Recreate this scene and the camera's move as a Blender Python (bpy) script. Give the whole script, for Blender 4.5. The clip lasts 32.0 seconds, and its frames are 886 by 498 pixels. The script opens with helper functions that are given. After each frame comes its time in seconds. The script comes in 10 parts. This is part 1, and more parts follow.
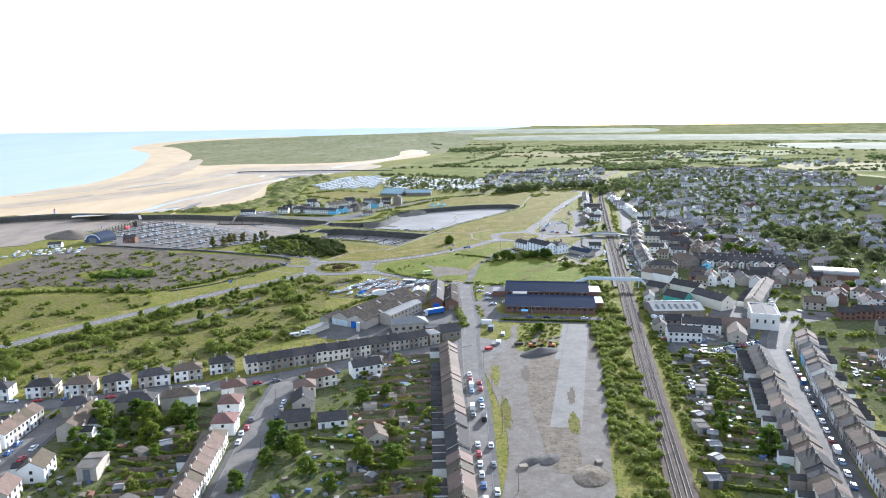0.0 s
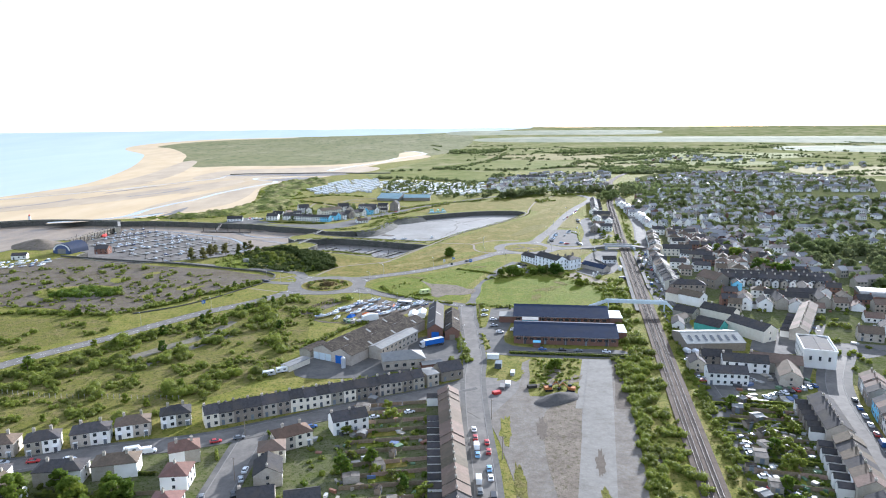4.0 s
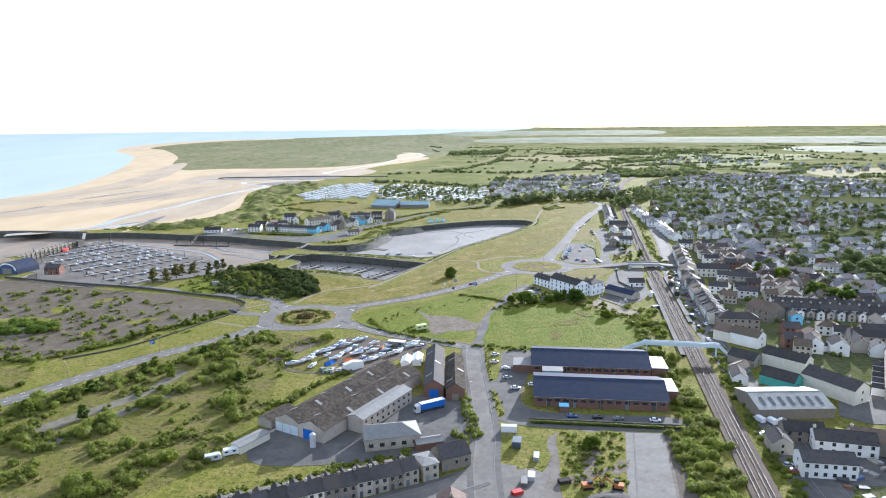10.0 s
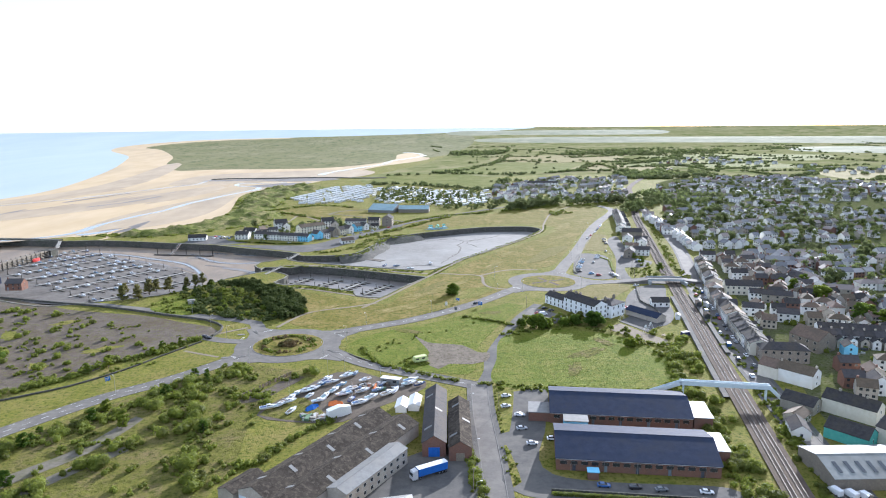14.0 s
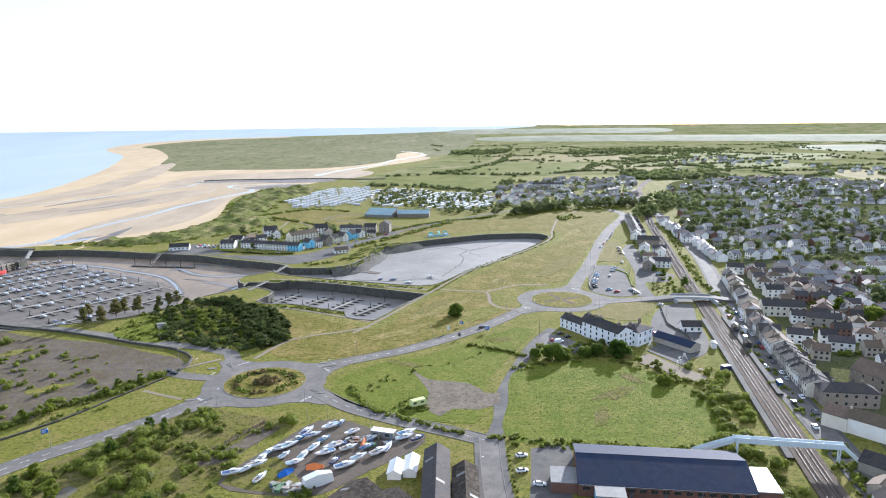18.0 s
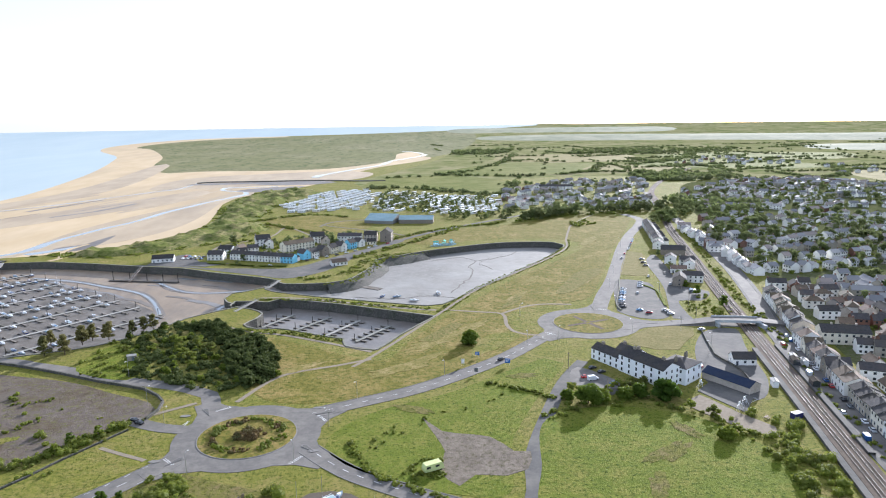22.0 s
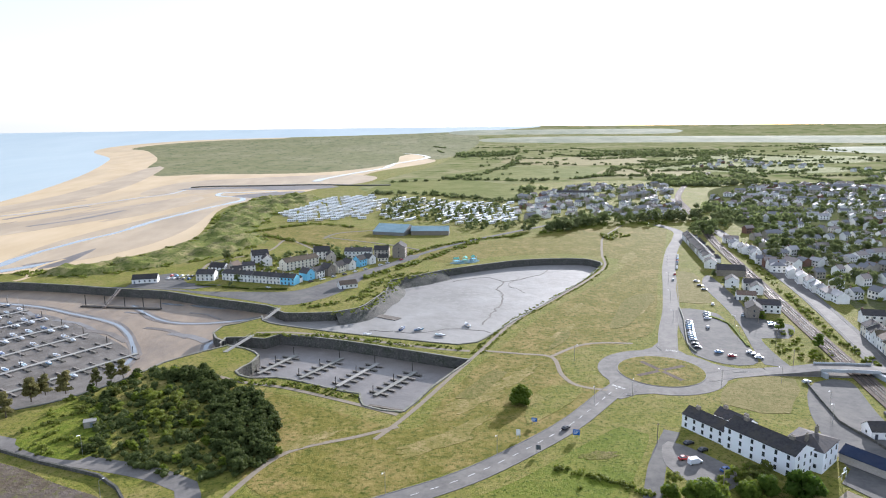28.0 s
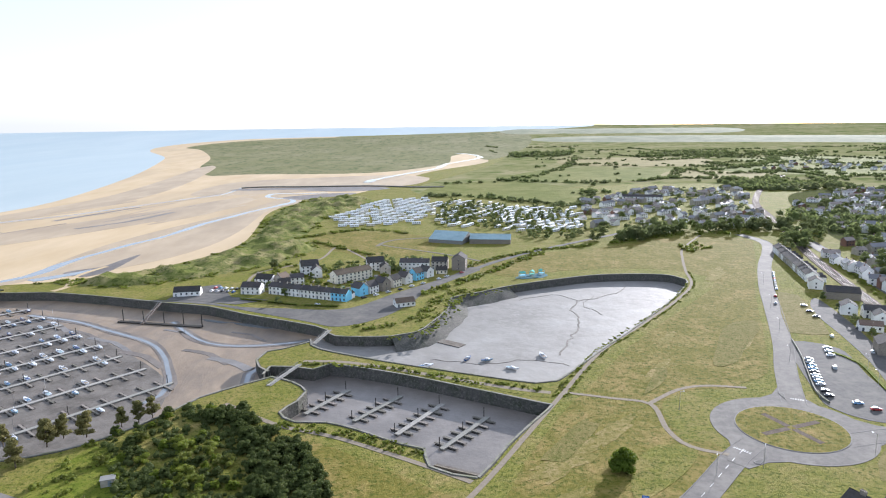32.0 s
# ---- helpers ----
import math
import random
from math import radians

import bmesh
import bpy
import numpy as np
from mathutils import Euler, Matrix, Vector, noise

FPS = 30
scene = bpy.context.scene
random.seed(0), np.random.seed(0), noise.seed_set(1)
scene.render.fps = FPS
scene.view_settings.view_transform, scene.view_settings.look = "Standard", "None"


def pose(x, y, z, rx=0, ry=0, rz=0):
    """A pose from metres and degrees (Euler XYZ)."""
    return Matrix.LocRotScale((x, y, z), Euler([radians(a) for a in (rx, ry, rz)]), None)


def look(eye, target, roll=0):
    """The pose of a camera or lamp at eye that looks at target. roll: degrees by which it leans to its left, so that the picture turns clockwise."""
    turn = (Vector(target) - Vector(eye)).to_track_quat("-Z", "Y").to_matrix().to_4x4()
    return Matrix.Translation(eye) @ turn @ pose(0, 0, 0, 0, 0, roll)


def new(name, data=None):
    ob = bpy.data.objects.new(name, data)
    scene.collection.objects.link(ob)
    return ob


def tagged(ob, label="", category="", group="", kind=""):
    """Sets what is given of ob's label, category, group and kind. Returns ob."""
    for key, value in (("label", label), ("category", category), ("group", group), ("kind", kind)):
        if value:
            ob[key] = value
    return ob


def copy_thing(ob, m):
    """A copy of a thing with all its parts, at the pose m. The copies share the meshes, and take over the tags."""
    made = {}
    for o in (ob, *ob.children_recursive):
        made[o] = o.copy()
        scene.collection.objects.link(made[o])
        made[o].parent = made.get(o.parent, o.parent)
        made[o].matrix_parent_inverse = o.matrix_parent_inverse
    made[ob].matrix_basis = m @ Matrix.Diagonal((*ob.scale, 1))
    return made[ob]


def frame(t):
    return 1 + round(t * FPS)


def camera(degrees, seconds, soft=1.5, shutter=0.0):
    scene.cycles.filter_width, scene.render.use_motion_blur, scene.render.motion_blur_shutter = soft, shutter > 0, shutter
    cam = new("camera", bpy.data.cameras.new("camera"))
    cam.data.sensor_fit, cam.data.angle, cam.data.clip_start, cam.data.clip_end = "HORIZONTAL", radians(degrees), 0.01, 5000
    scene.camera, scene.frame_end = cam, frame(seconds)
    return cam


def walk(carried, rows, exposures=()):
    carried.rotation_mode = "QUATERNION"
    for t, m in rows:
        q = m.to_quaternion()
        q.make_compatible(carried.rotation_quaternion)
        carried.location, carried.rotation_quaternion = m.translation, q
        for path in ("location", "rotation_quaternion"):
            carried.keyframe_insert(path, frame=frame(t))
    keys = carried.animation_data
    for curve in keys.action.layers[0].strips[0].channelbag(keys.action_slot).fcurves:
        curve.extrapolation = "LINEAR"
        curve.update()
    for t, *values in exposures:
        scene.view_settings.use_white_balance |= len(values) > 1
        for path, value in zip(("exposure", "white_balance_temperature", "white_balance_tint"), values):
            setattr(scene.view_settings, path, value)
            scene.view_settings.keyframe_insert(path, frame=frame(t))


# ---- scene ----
# ---- camera and its walk ----
cam = camera(66.6, 32.0, soft=1.1)
# seconds, eye, then heading (degrees right of +y), dip and lean
PATH = [
    (0, (-8.36, -1.90, 114.82), 4.466, 10.690, -0.72),
    (1, (-7.11, 12.13, 114.86), 4.491, 10.638, -0.65),
    (2, (-6.02, 25.97, 114.97), 4.495, 10.611, -0.59),
    (3, (-4.98, 39.65, 115.09), 4.495, 10.601, -0.53),
    (6, (-2.04, 79.67, 115.31), 4.496, 10.596, -0.55),
    (7, (-1.05, 92.90, 115.35), 4.549, 10.581, -0.58),
    (8, (0.00, 106.04, 115.40), 4.543, 10.571, -0.61),
    (9, (1.05, 119.02, 115.49), 4.514, 10.569, -0.62),
    (10, (1.99, 131.87, 115.67), 4.529, 10.570, -0.62),
    (11, (2.84, 144.56, 115.95), 4.513, 10.573, -0.60),
    (12, (3.61, 157.12, 116.30), 4.536, 10.584, -0.58),
    (13, (4.39, 169.73, 116.61), 4.529, 10.611, -0.57),
    (14, (5.27, 182.51, 116.87), 4.522, 10.645, -0.57),
    (17, (8.72, 221.37, 117.80), 4.435, 10.756, -0.64),
    (18, (9.10, 234.51, 118.06), 4.435, 10.789, -0.68),
    (19, (9.07, 247.80, 118.30), 4.443, 10.817, -0.73),
    (20, (8.61, 261.17, 118.55), 4.461, 10.843, -0.77),
    (21, (7.68, 274.47, 118.78), 4.473, 10.864, -0.80),
    (22, (6.31, 287.64, 118.91), 4.531, 10.876, -0.81),
    (23, (4.59, 300.72, 118.90), 4.599, 10.874, -0.79),
    (24, (2.68, 313.77, 118.76), 4.595, 10.860, -0.77),
    (25, (0.60, 326.83, 118.61), 4.584, 10.838, -0.74),
    (28, (-6.79, 366.13, 118.25), 4.675, 10.749, -0.65),
    (29, (-8.90, 379.41, 118.42), 4.239, 10.759, -0.64),
    (30, (-10.95, 392.73, 118.69), 3.481, 10.780, -0.64),
    (31, (-13.22, 405.91, 118.97), 2.316, 10.799, -0.66),
    (32, (-15.89, 418.87, 119.22), 0.584, 10.805, -0.71),
]


def heading(eye, yaw, dip, lean):
    a, d = radians(yaw), radians(dip)
    ahead = Vector((math.sin(a) * math.cos(d), math.cos(a) * math.cos(d), -math.sin(d)))
    return look(eye, Vector(eye) + ahead * 100, lean)


walk(cam, [(t, heading(eye, yaw, dip, lean)) for t, eye, yaw, dip, lean in PATH], exposures=[(0, 1.24, 5420, 13), (14, 1.14, 5480, 14), (32, 1.0, 5650, 15)])

# ---- world, sun ----
SUN_AZ, SUN_EL = 33.0, 15.5  # degrees right of +y, and above the horizon
world = bpy.data.worlds.new("sky")
scene.world = world
world.use_nodes = True
wn = world.node_tree.nodes
sky = wn.new("ShaderNodeTexSky")
sky.sky_type = "NISHITA"
sky.sun_disc = False
sky.sun_elevation, sky.sun_rotation = radians(SUN_EL), radians(SUN_AZ)
sky.air_density, sky.dust_density, sky.ozone_density = 1.0, 1.0, 1.5
wn["Background"].inputs[1].default_value = 0.05
world.node_tree.links.new(sky.outputs[0], wn["Background"].inputs[0])
# a thin white summer haze over the whole sky
veil = wn.new("ShaderNodeBackground")
veil.inputs[0].default_value, veil.inputs[1].default_value = (0.93, 0.97, 1.0, 1), 0.36
both = wn.new("ShaderNodeAddShader")
world.node_tree.links.new(wn["Background"].outputs[0], both.inputs[0])
world.node_tree.links.new(veil.outputs[0], both.inputs[1])
world.node_tree.links.new(both.outputs[0], wn["World Output"].inputs[0])
sun = new("sun", bpy.data.lights.new("sun", "SUN"))
sun.data.energy, sun.data.angle, sun.data.color = 5.4, radians(0.6), (1.0, 0.93, 0.82)
sun.matrix_world = look((0, 0, 300), (-math.sin(radians(SUN_AZ)) * 100, -math.cos(radians(SUN_AZ)) * 100, 300 - 100 * math.tan(radians(SUN_EL))))

# ---- materials ----
def rgb(c, k=1.0):
    return (c[0] * k, c[1] * k, c[2] * k, 1.0)


def surface(name, c1, c2, size=8.0, rough=0.9, fine=0.6, bump=0.3, c3=None, big=60.0, tint=0.0, metal=0.0, stretch=None, sheen=0.0, spec=0.1, thin=0.0, speck=None):
    """A weathered surface: grain between c1 and c2, broad stains of c3, and a tint by object."""
    m = bpy.data.materials.new(name)
    m.use_nodes = True
    n, l = m.node_tree.nodes, m.node_tree.links
    b = n["Principled BSDF"]
    geo = n.new("ShaderNodeNewGeometry")
    vec = geo.outputs["Position"]
    if stretch:
        mp = n.new("ShaderNodeMapping")
        mp.inputs["Rotation"].default_value[2] = radians(stretch[0])
        mp.inputs["Scale"].default_value = (stretch[1], stretch[2], 1)
        l.new(vec, mp.inputs[0])
        vec = mp.outputs[0]

    def noise_at(scale, detail):
        t = n.new("ShaderNodeTexNoise")
        t.inputs["Scale"].default_value, t.inputs["Detail"].default_value, t.inputs["Roughness"].default_value = scale, detail, fine
        l.new(vec, t.inputs["Vector"])
        return t.outputs[0]

    def ramp(v, lo, hi):
        r = n.new("ShaderNodeMapRange")
        r.inputs[1].default_value, r.inputs[2].default_value = lo, hi
        l.new(v, r.inputs[0])
        return r.outputs[0]

    def mix(f, a, c):
        x = n.new("ShaderNodeMix")
        x.data_type = "RGBA"
        l.new(f, x.inputs[0])
        for v, s in ((a, x.inputs[6]), (c, x.inputs[7])):
            if hasattr(v, "links"):
                l.new(v, s)
            else:
                s.default_value = v
        return x.outputs[2]

    grain = noise_at(1.0 / size, 6)
    col = mix(ramp(grain, 0.32, 0.68), rgb(c1), rgb(c2))
    if c3:
        col = mix(ramp(noise_at(1.0 / big, 4), 0.45, 0.7), col, rgb(c3))
    if speck:
        col = mix(ramp(noise_at(1.0 / speck[1], 3), 0.5, 0.64), col, rgb(speck[0]))
    if tint:
        info = n.new("ShaderNodeObjectInfo")
        hsv = n.new("ShaderNodeHueSaturation")
        v = n.new("ShaderNodeMapRange")
        v.inputs[3].default_value, v.inputs[4].default_value = 1 - tint, 1 + tint
        l.new(info.outputs["Random"], v.inputs[0])
        l.new(v.outputs[0], hsv.inputs["Value"])
        h = n.new("ShaderNodeMapRange")
        h.inputs[3].default_value, h.inputs[4].default_value = 0.5 + tint * 0.08, 0.5 - tint * 0.08
        l.new(info.outputs["Random"], h.inputs[0])
        l.new(h.outputs[0], hsv.inputs["Hue"])
        l.new(col, hsv.inputs["Color"])
        col = hsv.outputs[0]
    l.new(col, b.inputs["Base Color"])
    b.inputs["Roughness"].default_value, b.inputs["Metallic"].default_value = rough, metal
    b.inputs["Specular IOR Level"].default_value = spec
    if sheen:
        b.inputs["Sheen Weight"].default_value, b.inputs["Sheen Roughness"].default_value = sheen, 0.5
    if bump:
        bp = n.new("ShaderNodeBump")
        bp.inputs["Strength"].default_value, bp.inputs["Distance"].default_value = bump, size * 0.25
        l.new(grain, bp.inputs["Height"])
        l.new(bp.outputs[0], b.inputs["Normal"])
    if thin:
        tr = n.new("ShaderNodeBsdfTranslucent")
        l.new(col, tr.inputs[0])
        mx = n.new("ShaderNodeMixShader")
        mx.inputs[0].default_value = thin
        l.new(b.outputs[0], mx.inputs[1])
        l.new(tr.outputs[0], mx.inputs[2])
        l.new(mx.outputs[0], n["Material Output"].inputs[0])
    return m


M_LAND = surface("rough_grass", (0.108, 0.122, 0.020), (0.225, 0.206, 0.042), 3.5, 0.95, 0.85, 0.8, (0.262, 0.206, 0.075), 20, spec=0.06, speck=((0.062, 0.082, 0.012), 1.7))
M_LAWN = surface("mown_grass", (0.112, 0.110, 0.018), (0.205, 0.166, 0.036), 5, 0.95, 0.8, 0.6, (0.275, 0.198, 0.075), 20, spec=0.06, speck=((0.074, 0.088, 0.014), 2.6))
M_MEADOW = surface("green_meadow", (0.085, 0.124, 0.012), (0.185, 0.200, 0.026), 3, 0.9, 0.86, 1.0, (0.215, 0.195, 0.042), 14, spec=0.05, speck=((0.044, 0.070, 0.007), 1.5))
# pale straw fields, lifted further so the colour carries distance haze
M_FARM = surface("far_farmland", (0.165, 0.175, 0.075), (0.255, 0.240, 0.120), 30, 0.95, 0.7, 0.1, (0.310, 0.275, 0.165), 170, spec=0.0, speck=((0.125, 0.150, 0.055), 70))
M_DRY = surface("dry_grass", (0.160, 0.138, 0.048), (0.272, 0.215, 0.094), 2.5, 0.95, 0.86, 0.6, (0.128, 0.128, 0.036), 9, spec=0.05, speck=((0.120, 0.112, 0.030), 1.8))
M_SAND = surface("sand", (0.455, 0.345, 0.205), (0.530, 0.412, 0.262), 40, 0.85, 0.6, 0.1, (0.385, 0.300, 0.195), 180, stretch=(20, 1, 0.3))
M_WETSAND = surface("wet_sand", (0.205, 0.152, 0.100), (0.295, 0.224, 0.150), 14, 0.5, 0.72, 0.2, (0.150, 0.117, 0.086), 30, stretch=(-25, 1, 0.4), spec=0.3)
M_MUD = surface("wet_mud", (0.210, 0.197, 0.176), (0.280, 0.265, 0.240), 14, 0.6, 0.6, 0.15, (0.180, 0.166, 0.147), 60, spec=0.22, speck=((0.240, 0.226, 0.203), 4.0))
# grey-green marsh, its colour raised to stand for haze over the distance
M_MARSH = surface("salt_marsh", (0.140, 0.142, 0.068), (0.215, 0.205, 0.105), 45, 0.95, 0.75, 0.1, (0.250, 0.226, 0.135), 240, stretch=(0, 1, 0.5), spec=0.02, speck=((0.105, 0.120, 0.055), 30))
M_ASPHALT = surface("asphalt", (0.118, 0.109, 0.099), (0.168, 0.155, 0.140), 2.5, 0.88, 0.75, 0.1, (0.212, 0.194, 0.170), 14, spec=0.14)
M_TARMAC = surface("worn_tarmac", (0.085, 0.081, 0.077), (0.125, 0.119, 0.110), 3, 0.9, 0.7, 0.1, (0.160, 0.148, 0.130), 15, spec=0.12)
M_CONC = surface("old_concrete", (0.132, 0.118, 0.102), (0.218, 0.197, 0.172), 4, 0.9, 0.87, 0.2, (0.112, 0.092, 0.072), 9, speck=((0.155, 0.132, 0.102), 1.6))
M_GRAVEL = surface("brown_gravel", (0.142, 0.114, 0.088), (0.218, 0.182, 0.144), 3, 0.95, 0.82, 0.5, (0.112, 0.092, 0.072), 9, speck=((0.100, 0.088, 0.050), 2.2))
M_BROWN = surface("bare_waste_ground", (0.080, 0.064, 0.052), (0.172, 0.140, 0.118), 7, 0.95, 0.88, 0.6, (0.085, 0.062, 0.034), 26, speck=((0.120, 0.112, 0.045), 3.2))
M_PATH = surface("sandy_path", (0.200, 0.165, 0.122), (0.262, 0.220, 0.165), 1.5, 0.95, 0.65, 0.2)
M_BALLAST = surface("track_ballast", (0.098, 0.075, 0.058), (0.150, 0.118, 0.092), 0.6, 0.95, 0.8, 0.6, (0.078, 0.060, 0.047), 7)
M_STEEL = surface("worn_rail", (0.16, 0.14, 0.125), (0.22, 0.20, 0.18), 1, 0.55, metal=0.45, bump=0)
M_STONE = surface("quay_stone", (0.060, 0.057, 0.052), (0.120, 0.112, 0.099), 1.6, 0.85, 0.85, 0.6, (0.045, 0.054, 0.034), 7, speck=((0.150, 0.140, 0.120), 1.0))
M_COPING = surface("stone_coping", (0.20, 0.188, 0.160), (0.30, 0.28, 0.24), 1.2, 0.85, 0.7, 0.3, (0.15, 0.16, 0.08), 9)
M_KERB = surface("kerb_stone", (0.170, 0.162, 0.150), (0.225, 0.212, 0.195), 1.0, 0.9, bump=0.1)
M_PAINT = surface("road_paint", (0.75, 0.75, 0.72), (0.6, 0.6, 0.57), 0.8, 0.6, bump=0)
M_SLATE = surface("roof_slate", (0.046, 0.044, 0.045), (0.085, 0.079, 0.078), 1.2, 0.8, 0.75, 0.25, (0.088, 0.076, 0.063), 7, tint=0.25, spec=0.06)
M_TILE = surface("brown_roof_tile", (0.110, 0.082, 0.058), (0.175, 0.132, 0.096), 1.0, 0.8, 0.75, 0.25, (0.105, 0.086, 0.064), 6, tint=0.3, spec=0.12)
M_REDTILE = surface("red_roof_tile", (0.140, 0.082, 0.062), (0.195, 0.120, 0.092), 1.0, 0.8, 0.75, 0.25, (0.120, 0.080, 0.062), 5, tint=0.2)
M_RENDER = surface("painted_render", (0.74, 0.73, 0.69), (0.82, 0.81, 0.78), 2.0, 0.85, 0.6, 0.05, (0.66, 0.63, 0.56), 8, tint=0.1)
M_LIMEWASH = surface("bright_white_render", (0.84, 0.85, 0.86), (0.88, 0.89, 0.9), 2.0, 0.8, 0.6, 0.03, (0.8, 0.81, 0.81), 10)
M_PEBBLE = surface("pebbledash", (0.357, 0.323, 0.264), (0.459, 0.416, 0.348), 0.7, 0.95, 0.7, 0.3, (0.306, 0.272, 0.221), 6, tint=0.2)
M_RUBBLE = surface("rubble_stone_wall", (0.19, 0.165, 0.135), (0.33, 0.285, 0.23), 0.7, 0.9, 0.8, 0.6, (0.22, 0.19, 0.16), 6, tint=0.2)
M_BRICK = surface("red_brick", (0.165, 0.086, 0.062), (0.235, 0.130, 0.095), 0.5, 0.9, 0.8, 0.4, (0.150, 0.100, 0.080), 5)
M_BLUE = surface("pale_blue_render", (0.20, 0.52, 0.72), (0.26, 0.60, 0.80), 1.5, 0.85, bump=0.05)
M_CREAM = surface("cream_render", (0.66, 0.61, 0.49), (0.74, 0.69, 0.58), 1.5, 0.85, bump=0.05)
M_GLASS = surface("window_glass", (0.03, 0.035, 0.04), (0.05, 0.055, 0.06), 1, 0.08, bump=0, spec=0.8)
M_FRAME = surface("white_frame", (0.74, 0.74, 0.72), (0.8, 0.8, 0.79), 0.6, 0.5, bump=0)
M_DOOR = surface("painted_door", (0.10, 0.12, 0.14), (0.16, 0.17, 0.19), 0.6, 0.5, bump=0, tint=0.5)
M_ROOFSHEET = surface("cement_roof_sheet", (0.036, 0.031, 0.026), (0.062, 0.053, 0.044), 2, 0.95, 0.82, 0.3, (0.090, 0.076, 0.060), 6, spec=0.03, speck=((0.110, 0.092, 0.074), 1.6))
M_PALESHEET = surface("pale_roof_sheet", (0.178, 0.177, 0.170), (0.244, 0.242, 0.232), 2, 0.6, 0.65, 0.2, (0.225, 0.215, 0.195), 8)
M_BLUEROOF = surface("blue_grey_roof_sheet", (0.024, 0.033, 0.060), (0.036, 0.047, 0.082), 2.5, 0.75, 0.7, 0.1, (0.038, 0.044, 0.064), 9, spec=0.08)
M_BARNROOF = surface("turquoise_roof_sheet", (0.270, 0.375, 0.390), (0.345, 0.450, 0.465), 4, 0.55, 0.7, 0.1, (0.24, 0.32, 0.33), 14)
M_LEAF = surface("broad_leaves", (0.078, 0.126, 0.012), (0.165, 0.215, 0.028), 1.2, 0.6, 0.7, 0.2, tint=0.3, thin=0.56, spec=0.15)
M_PINE = surface("dark_conifer", (0.060, 0.082, 0.022), (0.120, 0.138, 0.040), 1.0, 0.7, 0.7, 0.3, tint=0.25, thin=0.4)
M_SCRUB = surface("scrub_leaves", (0.135, 0.178, 0.022), (0.262, 0.288, 0.050), 1.8, 0.6, 0.7, 0.2, (0.105, 0.112, 0.030), 9, thin=0.55, spec=0.15)
M_PALEPINE = surface("olive_conifer", (0.125, 0.125, 0.042), (0.205, 0.192, 0.072), 1.0, 0.7, 0.7, 0.3, tint=0.25, thin=0.45)
M_BARK = surface("bark", (0.09, 0.07, 0.05), (0.15, 0.12, 0.09), 0.3, 0.95, 0.7, 0.5)
M_WOOD = surface("weathered_timber", (0.22, 0.18, 0.14), (0.32, 0.27, 0.21), 0.5, 0.9, 0.7, 0.3, tint=0.2)
M_PONTOON = surface("grey_pontoon_deck", (0.25, 0.236, 0.208), (0.36, 0.342, 0.305), 0.8, 0.85, bump=0.2, tint=0.3)
M_FINGER = surface("damp_brown_decking", (0.155, 0.138, 0.115), (0.250, 0.226, 0.192), 0.6, 0.85, 0.7, 0.2, tint=0.3)
M_DARK = surface("weedy_timber", (0.035, 0.033, 0.03), (0.065, 0.06, 0.052), 0.5, 0.9, bump=0.3)
M_WHITE = surface("white_gelcoat", (0.56, 0.57, 0.58), (0.66, 0.67, 0.68), 1, 0.4, bump=0, tint=0.2, spec=0.4)
M_NAVY = surface("navy_hull", (0.03, 0.06, 0.16), (0.04, 0.08, 0.2), 1, 0.35, bump=0, tint=0.4, spec=0.5)
M_RED = surface("red_paint", (0.45, 0.03, 0.025), (0.5, 0.04, 0.03), 1, 0.4, bump=0, spec=0.5)
M_TYRE = surface("tyre_rubber", (0.02, 0.02, 0.02), (0.03, 0.03, 0.03), 0.3, 0.9, bump=0)
M_ALLOY = surface("grey_metal", (0.4, 0.4, 0.4), (0.5, 0.5, 0.5), 0.4, 0.4, bump=0, metal=0.9)
M_WATER = surface("shallow_sea", (0.300, 0.360, 0.355), (0.365, 0.415, 0.400), 120, 0.35, 0.6, 0.05, (0.270, 0.340, 0.345), 500, stretch=(60, 1, 0.25), spec=0.4)
M_STREAM = surface("stream_water", (0.16, 0.17, 0.17), (0.2, 0.21, 0.21), 8, 0.12, bump=0.01, spec=0.6)
M_FENCE = surface("garden_fence", (0.20, 0.15, 0.10), (0.30, 0.235, 0.165), 0.8, 0.9, bump=0.2, tint=0.3)
M_YELLOW = surface("lime_paint", (0.52, 0.58, 0.24), (0.58, 0.62, 0.30), 1, 0.4, bump=0)
M_DARKMUD = surface("dark_harbour_mud", (0.120, 0.105, 0.088), (0.190, 0.168, 0.142), 8, 0.62, 0.78, 0.3, (0.085, 0.072, 0.058), 14, spec=0.16)
M_YARDS = surface("yards_and_gardens", (0.075, 0.088, 0.030), (0.165, 0.150, 0.098), 4, 0.95, 0.87, 0.3, (0.082, 0.102, 0.022), 10, spec=0.0, speck=((0.045, 0.060, 0.014), 1.6))
M_DAMPSAND = surface("damp_sand", (0.350, 0.272, 0.178), (0.430, 0.340, 0.230), 30, 0.7, 0.65, 0.1, (0.295, 0.232, 0.160), 90, stretch=(-20, 1, 0.35), spec=0.2)



